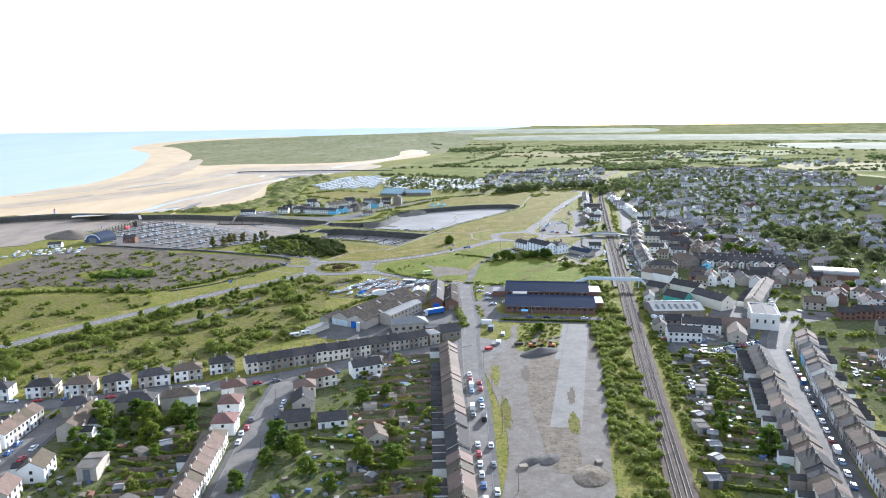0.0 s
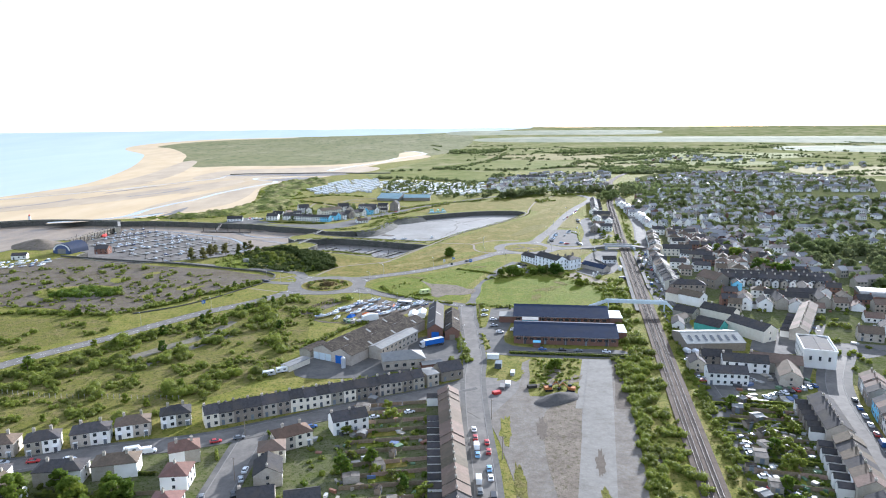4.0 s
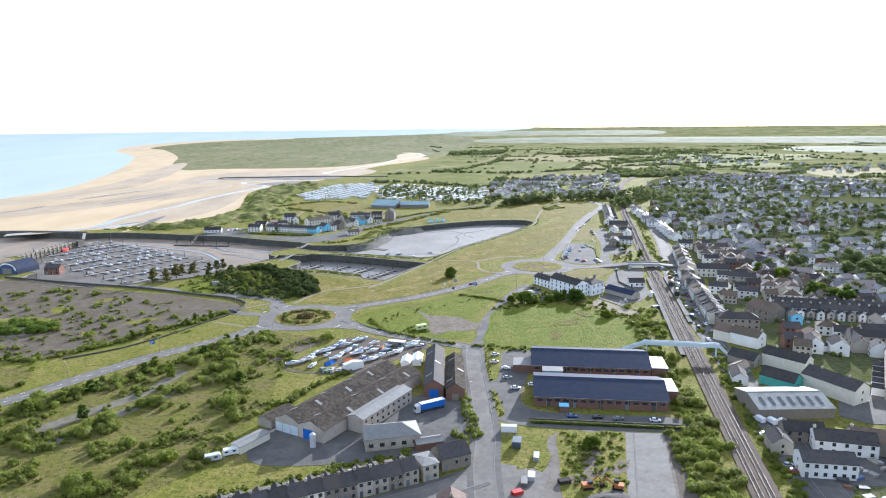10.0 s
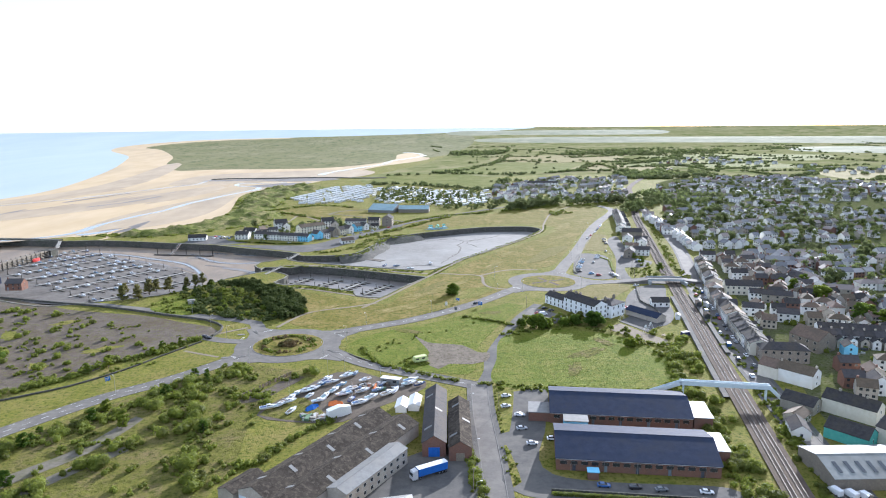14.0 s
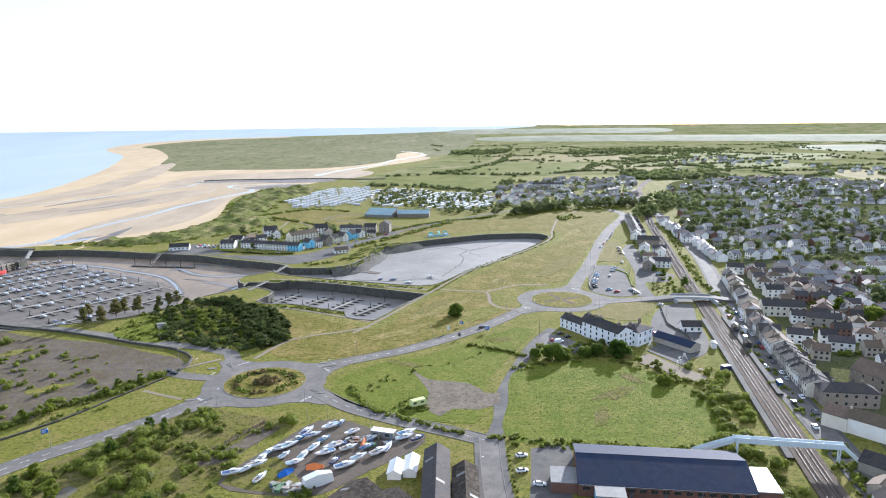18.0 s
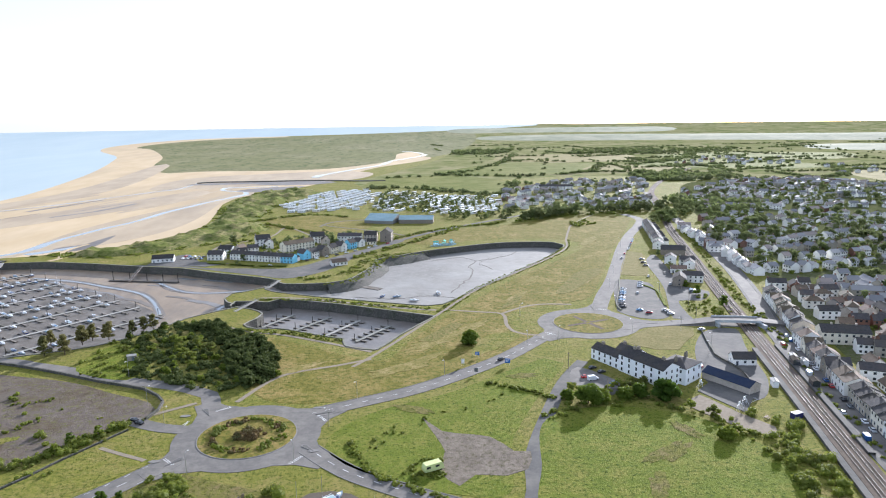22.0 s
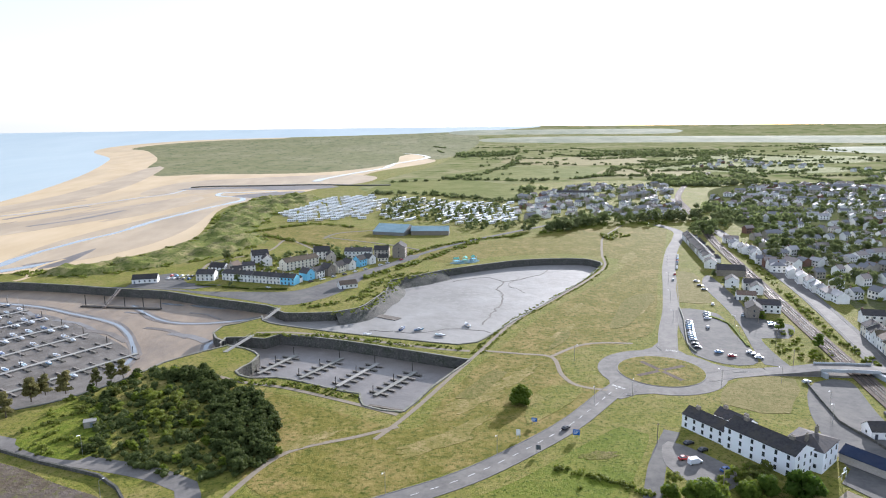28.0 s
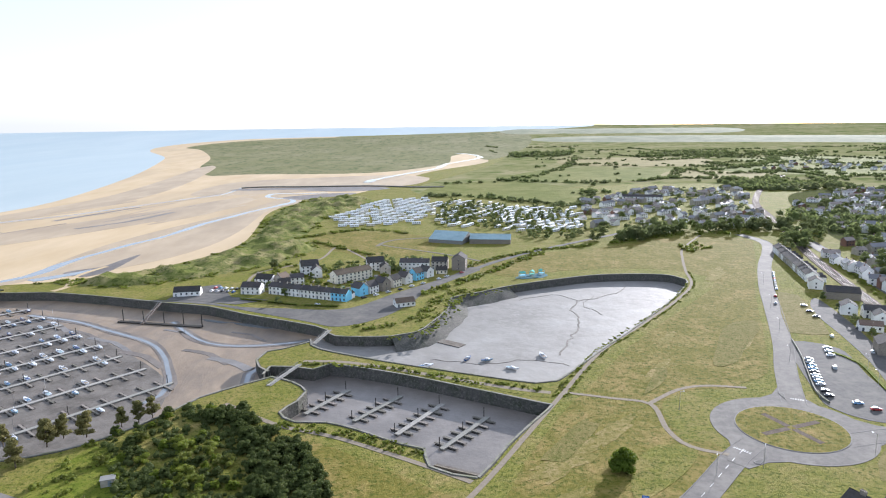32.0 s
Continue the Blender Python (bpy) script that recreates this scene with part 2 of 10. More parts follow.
def mixed_paint(name, colours, rough=0.7):
    """Each loose piece of a mesh takes one of several colours."""
    m = bpy.data.materials.new(name)
    m.use_nodes = True
    n, l = m.node_tree.nodes, m.node_tree.links
    geo, ramp = n.new("ShaderNodeNewGeometry"), n.new("ShaderNodeValToRGB")
    ramp.color_ramp.interpolation = "CONSTANT"
    while len(ramp.color_ramp.elements) < len(colours):
        ramp.color_ramp.elements.new(0.5)
    for i, (e, c) in enumerate(zip(ramp.color_ramp.elements, colours)):
        e.position, e.color = i / len(colours), rgb(c)
    l.new(geo.outputs["Random Per Island"], ramp.inputs[0])
    l.new(ramp.outputs[0], n["Principled BSDF"].inputs["Base Color"])
    n["Principled BSDF"].inputs["Roughness"].default_value = rough
    return m


M_CLUTTER = mixed_paint("yard_clutter", [(0.40, 0.40, 0.38), (0.17, 0.13, 0.09), (0.24, 0.23, 0.21), (0.09, 0.13, 0.24), (0.22, 0.10, 0.06), (0.07, 0.07, 0.07), (0.30, 0.27, 0.22), (0.10, 0.17, 0.09)])
# roof colours of far houses, lightened from slate and tile to imitate haze
M_FARROOF = mixed_paint("far_roofs", [(0.17, 0.168, 0.172), (0.23, 0.19, 0.165), (0.22, 0.215, 0.212), (0.25, 0.205, 0.175), (0.14, 0.14, 0.145), (0.32, 0.305, 0.29)], 0.6)

# leaves for distant trees and hedges, paled to paint in the haze
M_FARLEAF = surface("far_foliage", (0.118, 0.150, 0.050), (0.185, 0.215, 0.082), 12, 0.9, 0.7, 0.1, (0.140, 0.150, 0.072), 120, thin=0.5)
# ---- helpers for shapes ----
from mathutils.geometry import delaunay_2d_cdt


def land_height(x, y):
    """The far land and sea rise gently towards the horizon."""
    s = max(0.0, math.hypot(x, y - 200) - 2500) / 2300
    return 78 * s * s


def thing(name, label, category, group="", kind="", at=None):
    ob = new(name)
    ob.empty_display_size = 0.5
    tagged(ob, label, category, group, kind)
    if at is not None:
        ob.matrix_basis = at
    return ob


def finish(name, bm, material, smooth=False):
    me = bpy.data.meshes.new(name)
    bmesh.ops.recalc_face_normals(bm, faces=bm.faces)
    bm.to_mesh(me)
    bm.free()
    for m in material if isinstance(material, (list, tuple)) else (material,):
        me.materials.append(m)
    if smooth:
        me.polygons.foreach_set("use_smooth", [True] * len(me.polygons))
    return me


def part(name, bm, material, parent=None, label="", smooth=False):
    ob = new(name, finish(name, bm, material, smooth))
    ob.parent = parent
    return tagged(ob, label)


def mesh_of(name, verts, faces, material, parent=None, smooth=False):
    me = bpy.data.meshes.new(name)
    me.from_pydata(verts, [], faces)
    me.materials.append(material)
    if smooth:
        me.polygons.foreach_set("use_smooth", [True] * len(me.polygons))
    ob = new(name, me)
    ob.parent = parent
    return ob


def box(bm, x0, x1, y0, y1, z0, z1, m=None, mat=0):
    v = [bm.verts.new(((m @ Vector(c)) if m else c)) for c in ((x0, y0, z0), (x1, y0, z0), (x1, y1, z0), (x0, y1, z0), (x0, y0, z1), (x1, y0, z1), (x1, y1, z1), (x0, y1, z1))]
    for f in ((0, 3, 2, 1), (4, 5, 6, 7), (0, 1, 5, 4), (1, 2, 6, 5), (2, 3, 7, 6), (3, 0, 4, 7)):
        bm.faces.new([v[i] for i in f]).material_index = mat
    return v


def prism(bm, ring, z0, z1, mat=0):
    """An upright prism over a ring of (x, y); z0 and z1 may be lists."""
    n = len(ring)
    a = [bm.verts.new((p[0], p[1], z0)) for p in ring]
    b = [bm.verts.new((p[0], p[1], z1)) for p in ring]
    bm.faces.new(a[::-1]).material_index = mat
    bm.faces.new(b).material_index = mat
    for i in range(n):
        bm.faces.new((a[i], a[(i + 1) % n], b[(i + 1) % n], b[i])).material_index = mat


def tube(bm, p, q, r0, r1=None, n=6):
    p, q = Vector(p), Vector(q)
    r1 = r0 if r1 is None else r1
    turn = (q - p).to_track_quat("Z", "Y").to_matrix()
    ra = [bm.verts.new(p + turn @ Vector((math.cos(i * math.tau / n) * r0, math.sin(i * math.tau / n) * r0, 0))) for i in range(n)]
    rb = [bm.verts.new(q + turn @ Vector((math.cos(i * math.tau / n) * r1, math.sin(i * math.tau / n) * r1, 0))) for i in range(n)]
    for i in range(n):
        bm.faces.new((ra[i], ra[(i + 1) % n], rb[(i + 1) % n], rb[i]))
    bm.faces.new(ra[::-1]), bm.faces.new(rb)


def curve_through(pts, closed=False, step=6.0):
    """A smooth line through the points (Catmull-Rom)."""
    n, out = len(pts), []
    for i in range(n if closed else n - 1):
        p = [Vector(pts[(i + k) % n] if closed else pts[min(max(i + k, 0), n - 1)]) for k in (-1, 0, 1, 2)]
        m = max(1, int((p[2] - p[1]).length / step))
        for j in range(m):
            t = j / m
            out.append(0.5 * (2 * p[1] + (p[2] - p[0]) * t + (2 * p[0] - 5 * p[1] + 4 * p[2] - p[3]) * t * t + (3 * p[1] - p[0] - 3 * p[2] + p[3]) * t ** 3))
    if not closed:
        out.append(Vector(pts[-1]))
    return [(p.x, p.y) for p in out]


def inside(p, ring):
    hit, j = False, len(ring) - 1
    for i in range(len(ring)):
        (xi, yi), (xj, yj) = ring[i], ring[j]
        if (yi > p[1]) != (yj > p[1]) and p[0] < (xj - xi) * (p[1] - yi) / (yj - yi) + xi:
            hit = not hit
        j = i
    return hit


def ring_edges(verts, edges, ring):
    k = len(verts)
    verts.extend(Vector(p[:2]) for p in ring)
    edges.extend((k + i, k + (i + 1) % len(ring)) for i in range(len(ring)))


LAYER = [0.0]


def next_layer():
    """Each slab of ground lies a hair above the one before."""
    LAYER[0] += 0.0005
    return LAYER[0]


def patch(name, ring, z, material, label="", category="", depth=0.25, kind="structure", parent=None, smooth=True, step=6.0, holes=()):
    """A slab of ground with a real edge, over a ring of points."""
    ring = curve_through(ring, True, step) if smooth else ring
    z += next_layer()
    verts, edges = [], []
    ring_edges(verts, edges, ring)
    for h in holes:
        ring_edges(verts, edges, h)
    vs, es, fs, *_ = delaunay_2d_cdt(verts, edges, [], 0, 1e-4)
    tri = []
    for f in fs:
        c = sum((vs[i] for i in f), Vector((0, 0))) / len(f)
        if inside(c, ring) and not any(inside(c, h) for h in holes):
            tri.append(list(f))
    n = len(vs)
    out = [(v.x, v.y, land_height(v.x, v.y) + z) for v in vs]
    count = {}
    for f in tri:
        for a, b in zip(f, f[1:] + f[:1]):
            count[(a, b)] = 1
    rim = [e for e in count if (e[1], e[0]) not in count]
    out += [(x, y, h - depth) for x, y, h in out]
    faces = tri + [(b, a, a + n, b + n) for a, b in rim]
    ob = mesh_of(name, out, faces, material, parent)
    return tagged(ob, label, category, "", kind) if not parent else ob


def offset_line(line, d):
    out = []
    for i, p in enumerate(line):
        a, b = Vector(line[max(i - 1, 0)]), Vector(line[min(i + 1, len(line) - 1)])
        t = (b - a).normalized()
        out.append((p[0] + t.y * d, p[1] - t.x * d))
    return out


def ribbon(name, line, width, z, material, label="", category="", depth=0.3, kind="structure", parent=None, smooth=True, step=6.0, side=0.0):
    """A strip along a line: a road, a path, a kerb (side: how far to the right of the line)."""
    line = curve_through(line, False, step) if smooth else line
    z += next_layer()
    a, b = offset_line(line, side - width / 2), offset_line(line, side + width / 2)
    n = len(line)
    verts = [(x, y, land_height(x, y) + z) for x, y in a + b] + [(x, y, land_height(x, y) + z - depth) for x, y in a + b]
    faces = []
    for i in range(n - 1):
        faces += [(i, n + i, n + i + 1, i + 1), (i + 1, 2 * n + i + 1, 2 * n + i, i), (n + i, 3 * n + i, 3 * n + i + 1, n + i + 1)]
    ob = mesh_of(name, verts, faces, material, parent)
    return tagged(ob, label, category, "", kind) if not parent else ob


def circle(cx, cy, r, n=40, ry=None):
    return [(cx + r * math.cos(i * math.tau / n), cy + (ry or r) * math.sin(i * math.tau / n)) for i in range(n)]


# ---- the land: outlines in metres ----
HARBOUR_N = [(-560, 884), (-507, 898), (-448, 918), (-390, 912), (-332, 897), (-300, 897), (-252, 883), (-197, 862), (-167, 852), (-139, 833), (-110, 817), (-88, 804), (-80, 796)]
HARBOUR_S = [(-87, 776), (-99, 765), (-107, 761), (-109, 748), (-105, 738), (-95, 725), (-106, 716), (-122, 701), (-129, 687), (-143, 666), (-158, 653), (-176, 646), (-197, 640), (-228, 634), (-286, 671), (-284, 690), (-318, 716), (-330, 764), (-350, 757), (-369, 702), (-388, 676), (-560, 650)]
DOCK_BIG = [(-84, 770), (-55, 750), (-20, 733), (9, 720), (29, 712), (39, 714), (68, 753), (102, 798), (141, 853), (164, 891), (170, 908), (165, 920), (150, 927), (110, 927), (72, 913), (36, 895), (15, 879), (-5, 866), (-8, 841), (-19, 808), (-28, 790), (-42, 783), (-74, 785), (-84, 798)]
DOCK_SMALL = [(-70, 740), (-36, 726), (1, 705), (28, 689), (32, 687), (21, 670), (9, 651), (3, 639), (-3, 629), (-19, 637), (-21, 650), (-31, 655), (-48, 667), (-61, 674), (-74, 675), (-82, 684), (-77, 695), (-75, 706), (-84, 718), (-100, 728), (-99, 738), (-88, 737), (-77, 733)]
SEA_EDGE = [(-1900, -900), (-1300, 100), (-900, 700), (-720, 1000), (-660, 1201), (-625, 1366), (-620, 1492), (-671, 1776), (-757, 2136), (-893, 2596), (-995, 2889), (-1191, 3242), (-1250, 3500), (-1200, 3780), (-1000, 4060), (-600, 4230), (-100, 4380), (300, 4500), (700, 4640), (1000, 4800)]
DUNES = [(-900, 400), (-560, 880), (-480, 915), (-380, 915), (-327, 926), (-288, 943), (-244, 987), (-217, 1048), (-212, 1110), (-228, 1228), (-239, 1332), (-217, 1485), (-157, 1535), (-111, 1675), (-29, 2011), (110, 2299), (143, 2483), (106, 2843), (42, 2715), (16, 2318), (-111, 2061), (-239, 1994), (-453, 2013), (-523, 1975), (-600, 2100), (-674, 2332), (-796, 2791), (-1002, 3303), (-1119, 3463), (-1080, 3760), (-900, 4010), (-560, 4170)]
MARSH = [(143, 2483), (106, 2843), (42, 2715), (16, 2318), (-111, 2061), (-239, 1994), (-453, 2013), (-523, 1975), (-600, 2100), (-674, 2332), (-796, 2791), (-1002, 3303), (-1119, 3463), (-1080, 3760), (-900, 4010), (-560, 4170), (-80, 4320), (330, 4430), (500, 4300), (450, 3700), (280, 2900)]

RIM = 4780
harbour = curve_through(HARBOUR_N, False, 12) + curve_through(HARBOUR_S, False, 8)
dock_big, dock_small = curve_through(DOCK_BIG, True, 8), curve_through(DOCK_SMALL, True, 6)
sea_line = curve_through(SEA_EDGE, False, 60)
sea = sea_line + [(1100, 6500), (-8000, 6500), (-8000, -900)]
sand = curve_through(DUNES, False, 30) + [(-600, 6400), (-1900, 6400), (-1900, 400)]
marsh = curve_through(MARSH, True, 40)
basins = [harbour, dock_big, dock_small]
farmland = curve_through([(-60, 1600), (60, 1560), (190, 1600), (330, 1650), (480, 1640), (620, 1560), (800, 1540), (940, 1300), (1000, 1000), (1300, 700), (5000, 600), (5200, 5000), (100, 5200), (200, 2900), (150, 2300)], True, 40)

verts, edges = [], []
for ring in basins + [marsh, farmland]:
    ring_edges(verts, edges, ring)
for line in (sea_line + [(1040, 4928)], curve_through(DUNES, False, 30)):
    k = len(verts)
    verts.extend(Vector(p) for p in line)
    edges.extend((k + i, k + i + 1) for i in range(len(line) - 1))
for r in (300, 600, 900, 1300, 1700, 2100, 2500, 2650, 2800, 2950, 3100, 3300, 3500, 3700, 3900, 4100, 4300, 4500, 4650, RIM):
    verts.extend(Vector((math.sin(i * math.tau / 96) * r, 200 + math.cos(i * math.tau / 96) * r)) for i in range(96))
cv, ce, cf, *_ = delaunay_2d_cdt(verts, edges, [], 0, 1e-3)
regions = {"ground": [], "farmland": [], "beach": [], "salt_marsh": [], "sea": []}
for f in cf:
    c = sum((cv[i] for i in f), Vector((0, 0))) / 3
    if math.hypot(c.x, c.y - 200) > RIM or any(inside(c, b) for b in basins):
        continue
    regions["sea" if inside(c, sea) else "salt_marsh" if inside(c, marsh) else "beach" if inside(c, sand) else "farmland" if inside(c, farmland) else "ground"].append(list(f))
for key, m, label in (("ground", M_LAND, "flat coastal land with rough green and straw-coloured grass"), ("farmland", M_FARM, "pale straw patchwork farmland beyond the town, lightened for haze"), ("beach", M_SAND, "wide pale sandy beach at low tide"), ("salt_marsh", M_MARSH, "grey-green salt marsh behind the beach"), ("sea", M_WATER, "calm pale blue shallow sea")):
    used = sorted({i for f in regions[key] for i in f})
    back = {v: i for i, v in enumerate(used)}
    ob = mesh_of(key, [(cv[i].x, cv[i].y, land_height(cv[i].x, cv[i].y)) for i in used], [[back[i] for i in f] for f in regions[key]], m)
    tagged(ob, label, {"sea": "water", "ground": "ground"}.get(key, key.replace("_", " ")), "", "structure")

# basin floors and quay walls
M_DOCKMUD = surface("brown_dock_mud", (0.150, 0.130, 0.110), (0.205, 0.182, 0.158), 8, 0.4, 0.65, 0.15, (0.115, 0.100, 0.086), 30, spec=0.5)
for name, ring, z, m, label in (("harbour_bed", harbour, -6.0, M_WETSAND, "drained harbour bed of brown wet sand"), ("dock_bed", dock_big, -5.6, M_MUD, "drained dock with smooth shiny grey mud"), ("inner_dock_bed", dock_small, -5.9, M_DOCKMUD, "small drained dock with grey mud")):
    patch(name, ring, z, m, label, "mud", 0.5, smooth=False)


def quay(name, ring, others, top, z0, label):
    """A stone wall with a coping round a basin, left open where two basins meet."""
    bm, cap = bmesh.new(), bmesh.new()
    n = len(ring)
    area = sum(ring[i][0] * ring[(i + 1) % n][1] - ring[(i + 1) % n][0] * ring[i][1] for i in range(n))
    for i in range(n):
        a, b = Vector(ring[i]), Vector(ring[(i + 1) % n])
        if any(inside((a + b) / 2, o) for o in others) or (b - a).length > 90:
            continue
        t = (b - a).normalized()
        o = Vector((t.y, -t.x)) * (1 if area > 0 else -1)
        a, b = a - t * 0.15, b + t * 0.15
        prism(bm, [a, b, b + o * 1.2, a + o * 1.2], z0, top)
        a, b = a - o * 0.12, b - o * 0.12
        prism(cap, [a, b, b + o * 0.9, a + o * 0.9], top, top + 0.22)
    w = thing(name, label, "quay wall", "", "structure")
    part("wall_face", bm, M_STONE, w)
    part("coping", cap, M_COPING, w, "paler worn stone coping")


quay("quay_wall_harbour", harbour, [dock_big, dock_small], 0.12, -6.6, "dark weed-stained stone quay wall round the harbour")
quay("quay_wall_dock", dock_big, [harbour, dock_small], 0.13, -6.2, "dark stone wall round the large dock")
quay("quay_wall_inner", dock_small, [harbour, dock_big], 0.14, -6.5, "dark stone wall round the small dock")

# ---- roads and paths ----
MAIN_ROAD = [(8, 120), (17, 182), (21, 217), (25, 256), (28, 301), (32, 343), (36, 367), (39, 406), (41, 441), (44, 470)]
HOTEL_LANE = [(44, 466), (51, 485), (55, 507), (67, 538), (84, 575), (100, 600)]
LINK_ROAD = [(42, 468), (27, 478), (9, 489), (-11, 504), (-26, 522)]
MID_ROAD = [(-28, 553), (-8, 562), (17, 574), (42, 592), (65, 612), (90, 640), (101, 650)]
WEST_ROAD = [(-72, 520), (-96, 492), (-121, 471), (-140, 449), (-161, 423), (-184, 399), (-205, 372), (-260, 300), (-330, 210)]
NW_ROAD = [(-70, 558), (-76.0, 577.9), (-85.3, 584.7), (-97.1, 590.8), (-111.8, 596.6), (-126.9, 602.6), (-143.7, 611.9), (-160.7, 620.0), (-177.9, 627.5), (-188.9, 632.9), (-240, 648), (-300, 664)]
NORTH_ROAD = [(134, 684), (150, 722), (168, 760), (193, 820), (218, 881), (250, 950), (280, 1006), (300, 1054), (296, 1100)]
BRIDGE_ROAD = [(135, 650), (160, 655), (184, 652), (204, 648), (232, 646), (245, 648)]
STREET = [(128, 262), (142, 330), (157, 400), (169, 450), (178, 488), (188.5, 527), (201, 570), (212, 607), (226, 650), (246, 702), (282, 813), (330, 1000), (378, 1200), (420, 1340)]
HIGH_STREET = [(108, 110), (128, 172), (147, 220), (164.5, 263), (177, 295), (191, 322), (208, 345), (228, 369)]
HIGH_EAST = [(228, 369), (262, 357), (300, 330), (360, 305)]
CUL_ROAD = [(-64, 150), (-63, 190), (-62, 230), (-59, 276), (-57, 300)]
CROSS_ROAD = [(-230, 272), (-172, 276), (-139, 279), (-116, 286), (-79, 292), (-55, 301), (-24, 315), (4, 325), (30, 337)]
LOW_ROAD = [(-144, 150), (-143, 215), (-143, 243), (-142, 276)]
RAILWAY = [(46, 60), (78, 176), (95, 238), (124, 341), (173, 514), (224, 697), (266, 842), (308, 986), (350, 1105), (392, 1235), (425, 1335), (480, 1450), (560, 1590), (700, 1800)]
ROUND_1, ROUND_2 = (-50.8, 535.3), (121, 661.5)

ROADS = (("road_main", MAIN_ROAD, 6.8, 0.06), ("road_hotel", HOTEL_LANE, 6.0, 0.05), ("road_link", LINK_ROAD, 8.0, 0.065), ("road_mid", MID_ROAD, 9.0, 0.06), ("road_west", WEST_ROAD, 9.0, 0.055), ("road_quay", NW_ROAD, 8.0, 0.05), ("road_north", NORTH_ROAD, 9.5, 0.055), ("road_bridge", BRIDGE_ROAD, 9.0, 0.05), ("road_street", STREET, 7.5, 0.06), ("road_high", HIGH_STREET, 6.6, 0.065), ("road_east", HIGH_EAST, 8.0, 0.05), ("road_cul", CUL_ROAD, 8.0, 0.05), ("road_cross", CROSS_ROAD, 8.0, 0.06), ("road_low", LOW_ROAD, 8.0, 0.05))
for name, line, width, z in ROADS:
    ribbon(name, line, width, z, M_TARMAC if name in ("road_hotel",) else M_ASPHALT, "worn grey asphalt road", "road")
    for s in (-1, 1):
        if name not in ("road_hotel", "road_quay"):
            ribbon("kerb_" + name[5:], line, 0.3, z + 0.11, M_KERB, "pale stone kerb beside the road", "kerb", side=s * (width / 2 + 0.15))
for name, line, width, z in ROADS:
    if name in ("road_main", "road_cross", "road_cul", "road_low", "road_high", "road_street"):
        for s in (-1, 1):
            wide = 3.6 if name == "road_high" else 2.0
            ribbon("pavement_" + name[5:], line, wide, z + 0.09, M_TARMAC, "grey tarmac pavement", "pavement", side=s * (width / 2 + 0.31 + wide / 2))


def dashes(name, line, gap, length, width, z, side=0.0):
    """Painted centre dashes along a road, each a thin slab."""
    line = curve_through(line, False, 1.0)
    bm, k = bmesh.new(), 0
    while (k + 1) * gap < len(line):
        i = int(k * gap)
        a, b = Vector(line[i]), Vector(line[min(i + int(length), len(line) - 1)])
        t = (b - a).normalized()
        o = Vector((t.y, -t.x))
        c = o * side
        prism(bm, [a + c - o * width / 2, a + c + o * width / 2, b + c + o * width / 2, b + c - o * width / 2], z - 0.02, z)
        k += 1
    tagged(part(name, bm, M_PAINT), "white painted lane dashes on the road", "road marking", "", "stuff")


for line, z in ((MID_ROAD, 0.11), (WEST_ROAD, 0.105), (LINK_ROAD, 0.11)):
    dashes("lane_marking", line, 7, 3, 0.16, z)
for s in (-4.0, 4.0):
    dashes("edge_marking", WEST_ROAD, 6, 2, 0.12, 0.105, s)

# roundabouts
for k, (c, r_in, r_out, label) in enumerate(((ROUND_1, 18.5, 28.0, "grassy roundabout island with shrub beds"), (ROUND_2, 20, 29.5, "grassy roundabout island with a paved cross"))):
    patch("road_roundabout", circle(*c, r_out, 56), 0.08, M_ASPHALT, "grey asphalt ring of a roundabout", "road", smooth=False)
    isl = thing("roundabout_island", label, "roundabout", "", "structure")
    patch("kerb", circle(*c, r_in + 0.4, 56), 0.22, M_KERB, parent=isl, smooth=False, holes=[circle(*c, r_in, 56)])
    patch("turf", circle(*c, r_in, 56), 0.24, M_LAWN, parent=isl, smooth=False)
    if k:
        for a in (20, 110, 200, 290):
            t = radians(a)
            bm = bmesh.new()
            box(bm, 1.32, r_in - 6, -1.3, 1.3, 0.2, 0.28, Matrix.Translation((*c, 0)) @ Matrix.Rotation(t, 4, "Z"))
            part("paving_arm", bm, M_BALLAST, isl)

for c, r, ends in ((ROUND_1, 28.0, ((-11, 504), (-8, 562), (-96, 492), (-85, 580))), (ROUND_2, 29.5, ((80, 628), (150, 722), (160, 655)))):
    for e in ends:
        d = (Vector(e) - Vector(c)).normalized()
        o = Vector((d.y, -d.x))
        far, mid, near = Vector(c) + d * (r + 13), Vector(c) + d * (r + 4), Vector(c) + d * (r - 4)
        patch("road_mouth", [tuple(p) for p in (far - o * 4.2, mid - o * 6.5, near - o * 12.5, near + o * 12.5, mid + o * 6.5, far + o * 4.2)], 0.075, M_ASPHALT, "flared asphalt mouth of a road at a roundabout", "road", smooth=False)

PATHS = (("path_dock", [(-14, 605), (-6, 617), (4, 634), (18, 660), (37, 695), (68, 751), (104, 798), (143, 850), (169, 893), (181, 937), (196, 985), (213, 1030), (259, 1105)], 2.1), ("path_fork", [(40, 700), (59, 693), (74, 686), (73, 662), (77, 648), (92, 640)], 2.2), ("path_bend", [(74, 687), (91, 701), (105, 705), (122, 702)], 2.2), ("path_quay", [(-5, 626), (-23, 639), (-55, 660), (-79, 671), (-101, 688), (-108, 694)], 2.4), ("path_lawn", [(-62, 568), (-47, 597), (-21, 608), (-5, 615)], 2.2), ("path_mole", [(-84, 745), (-60, 742), (-20, 724), (14, 707), (34, 700)], 3.0), ("path_dune", [(-152, 890), (-160, 950), (-120, 1000), (-110, 1060), (-70, 985)], 2.5))
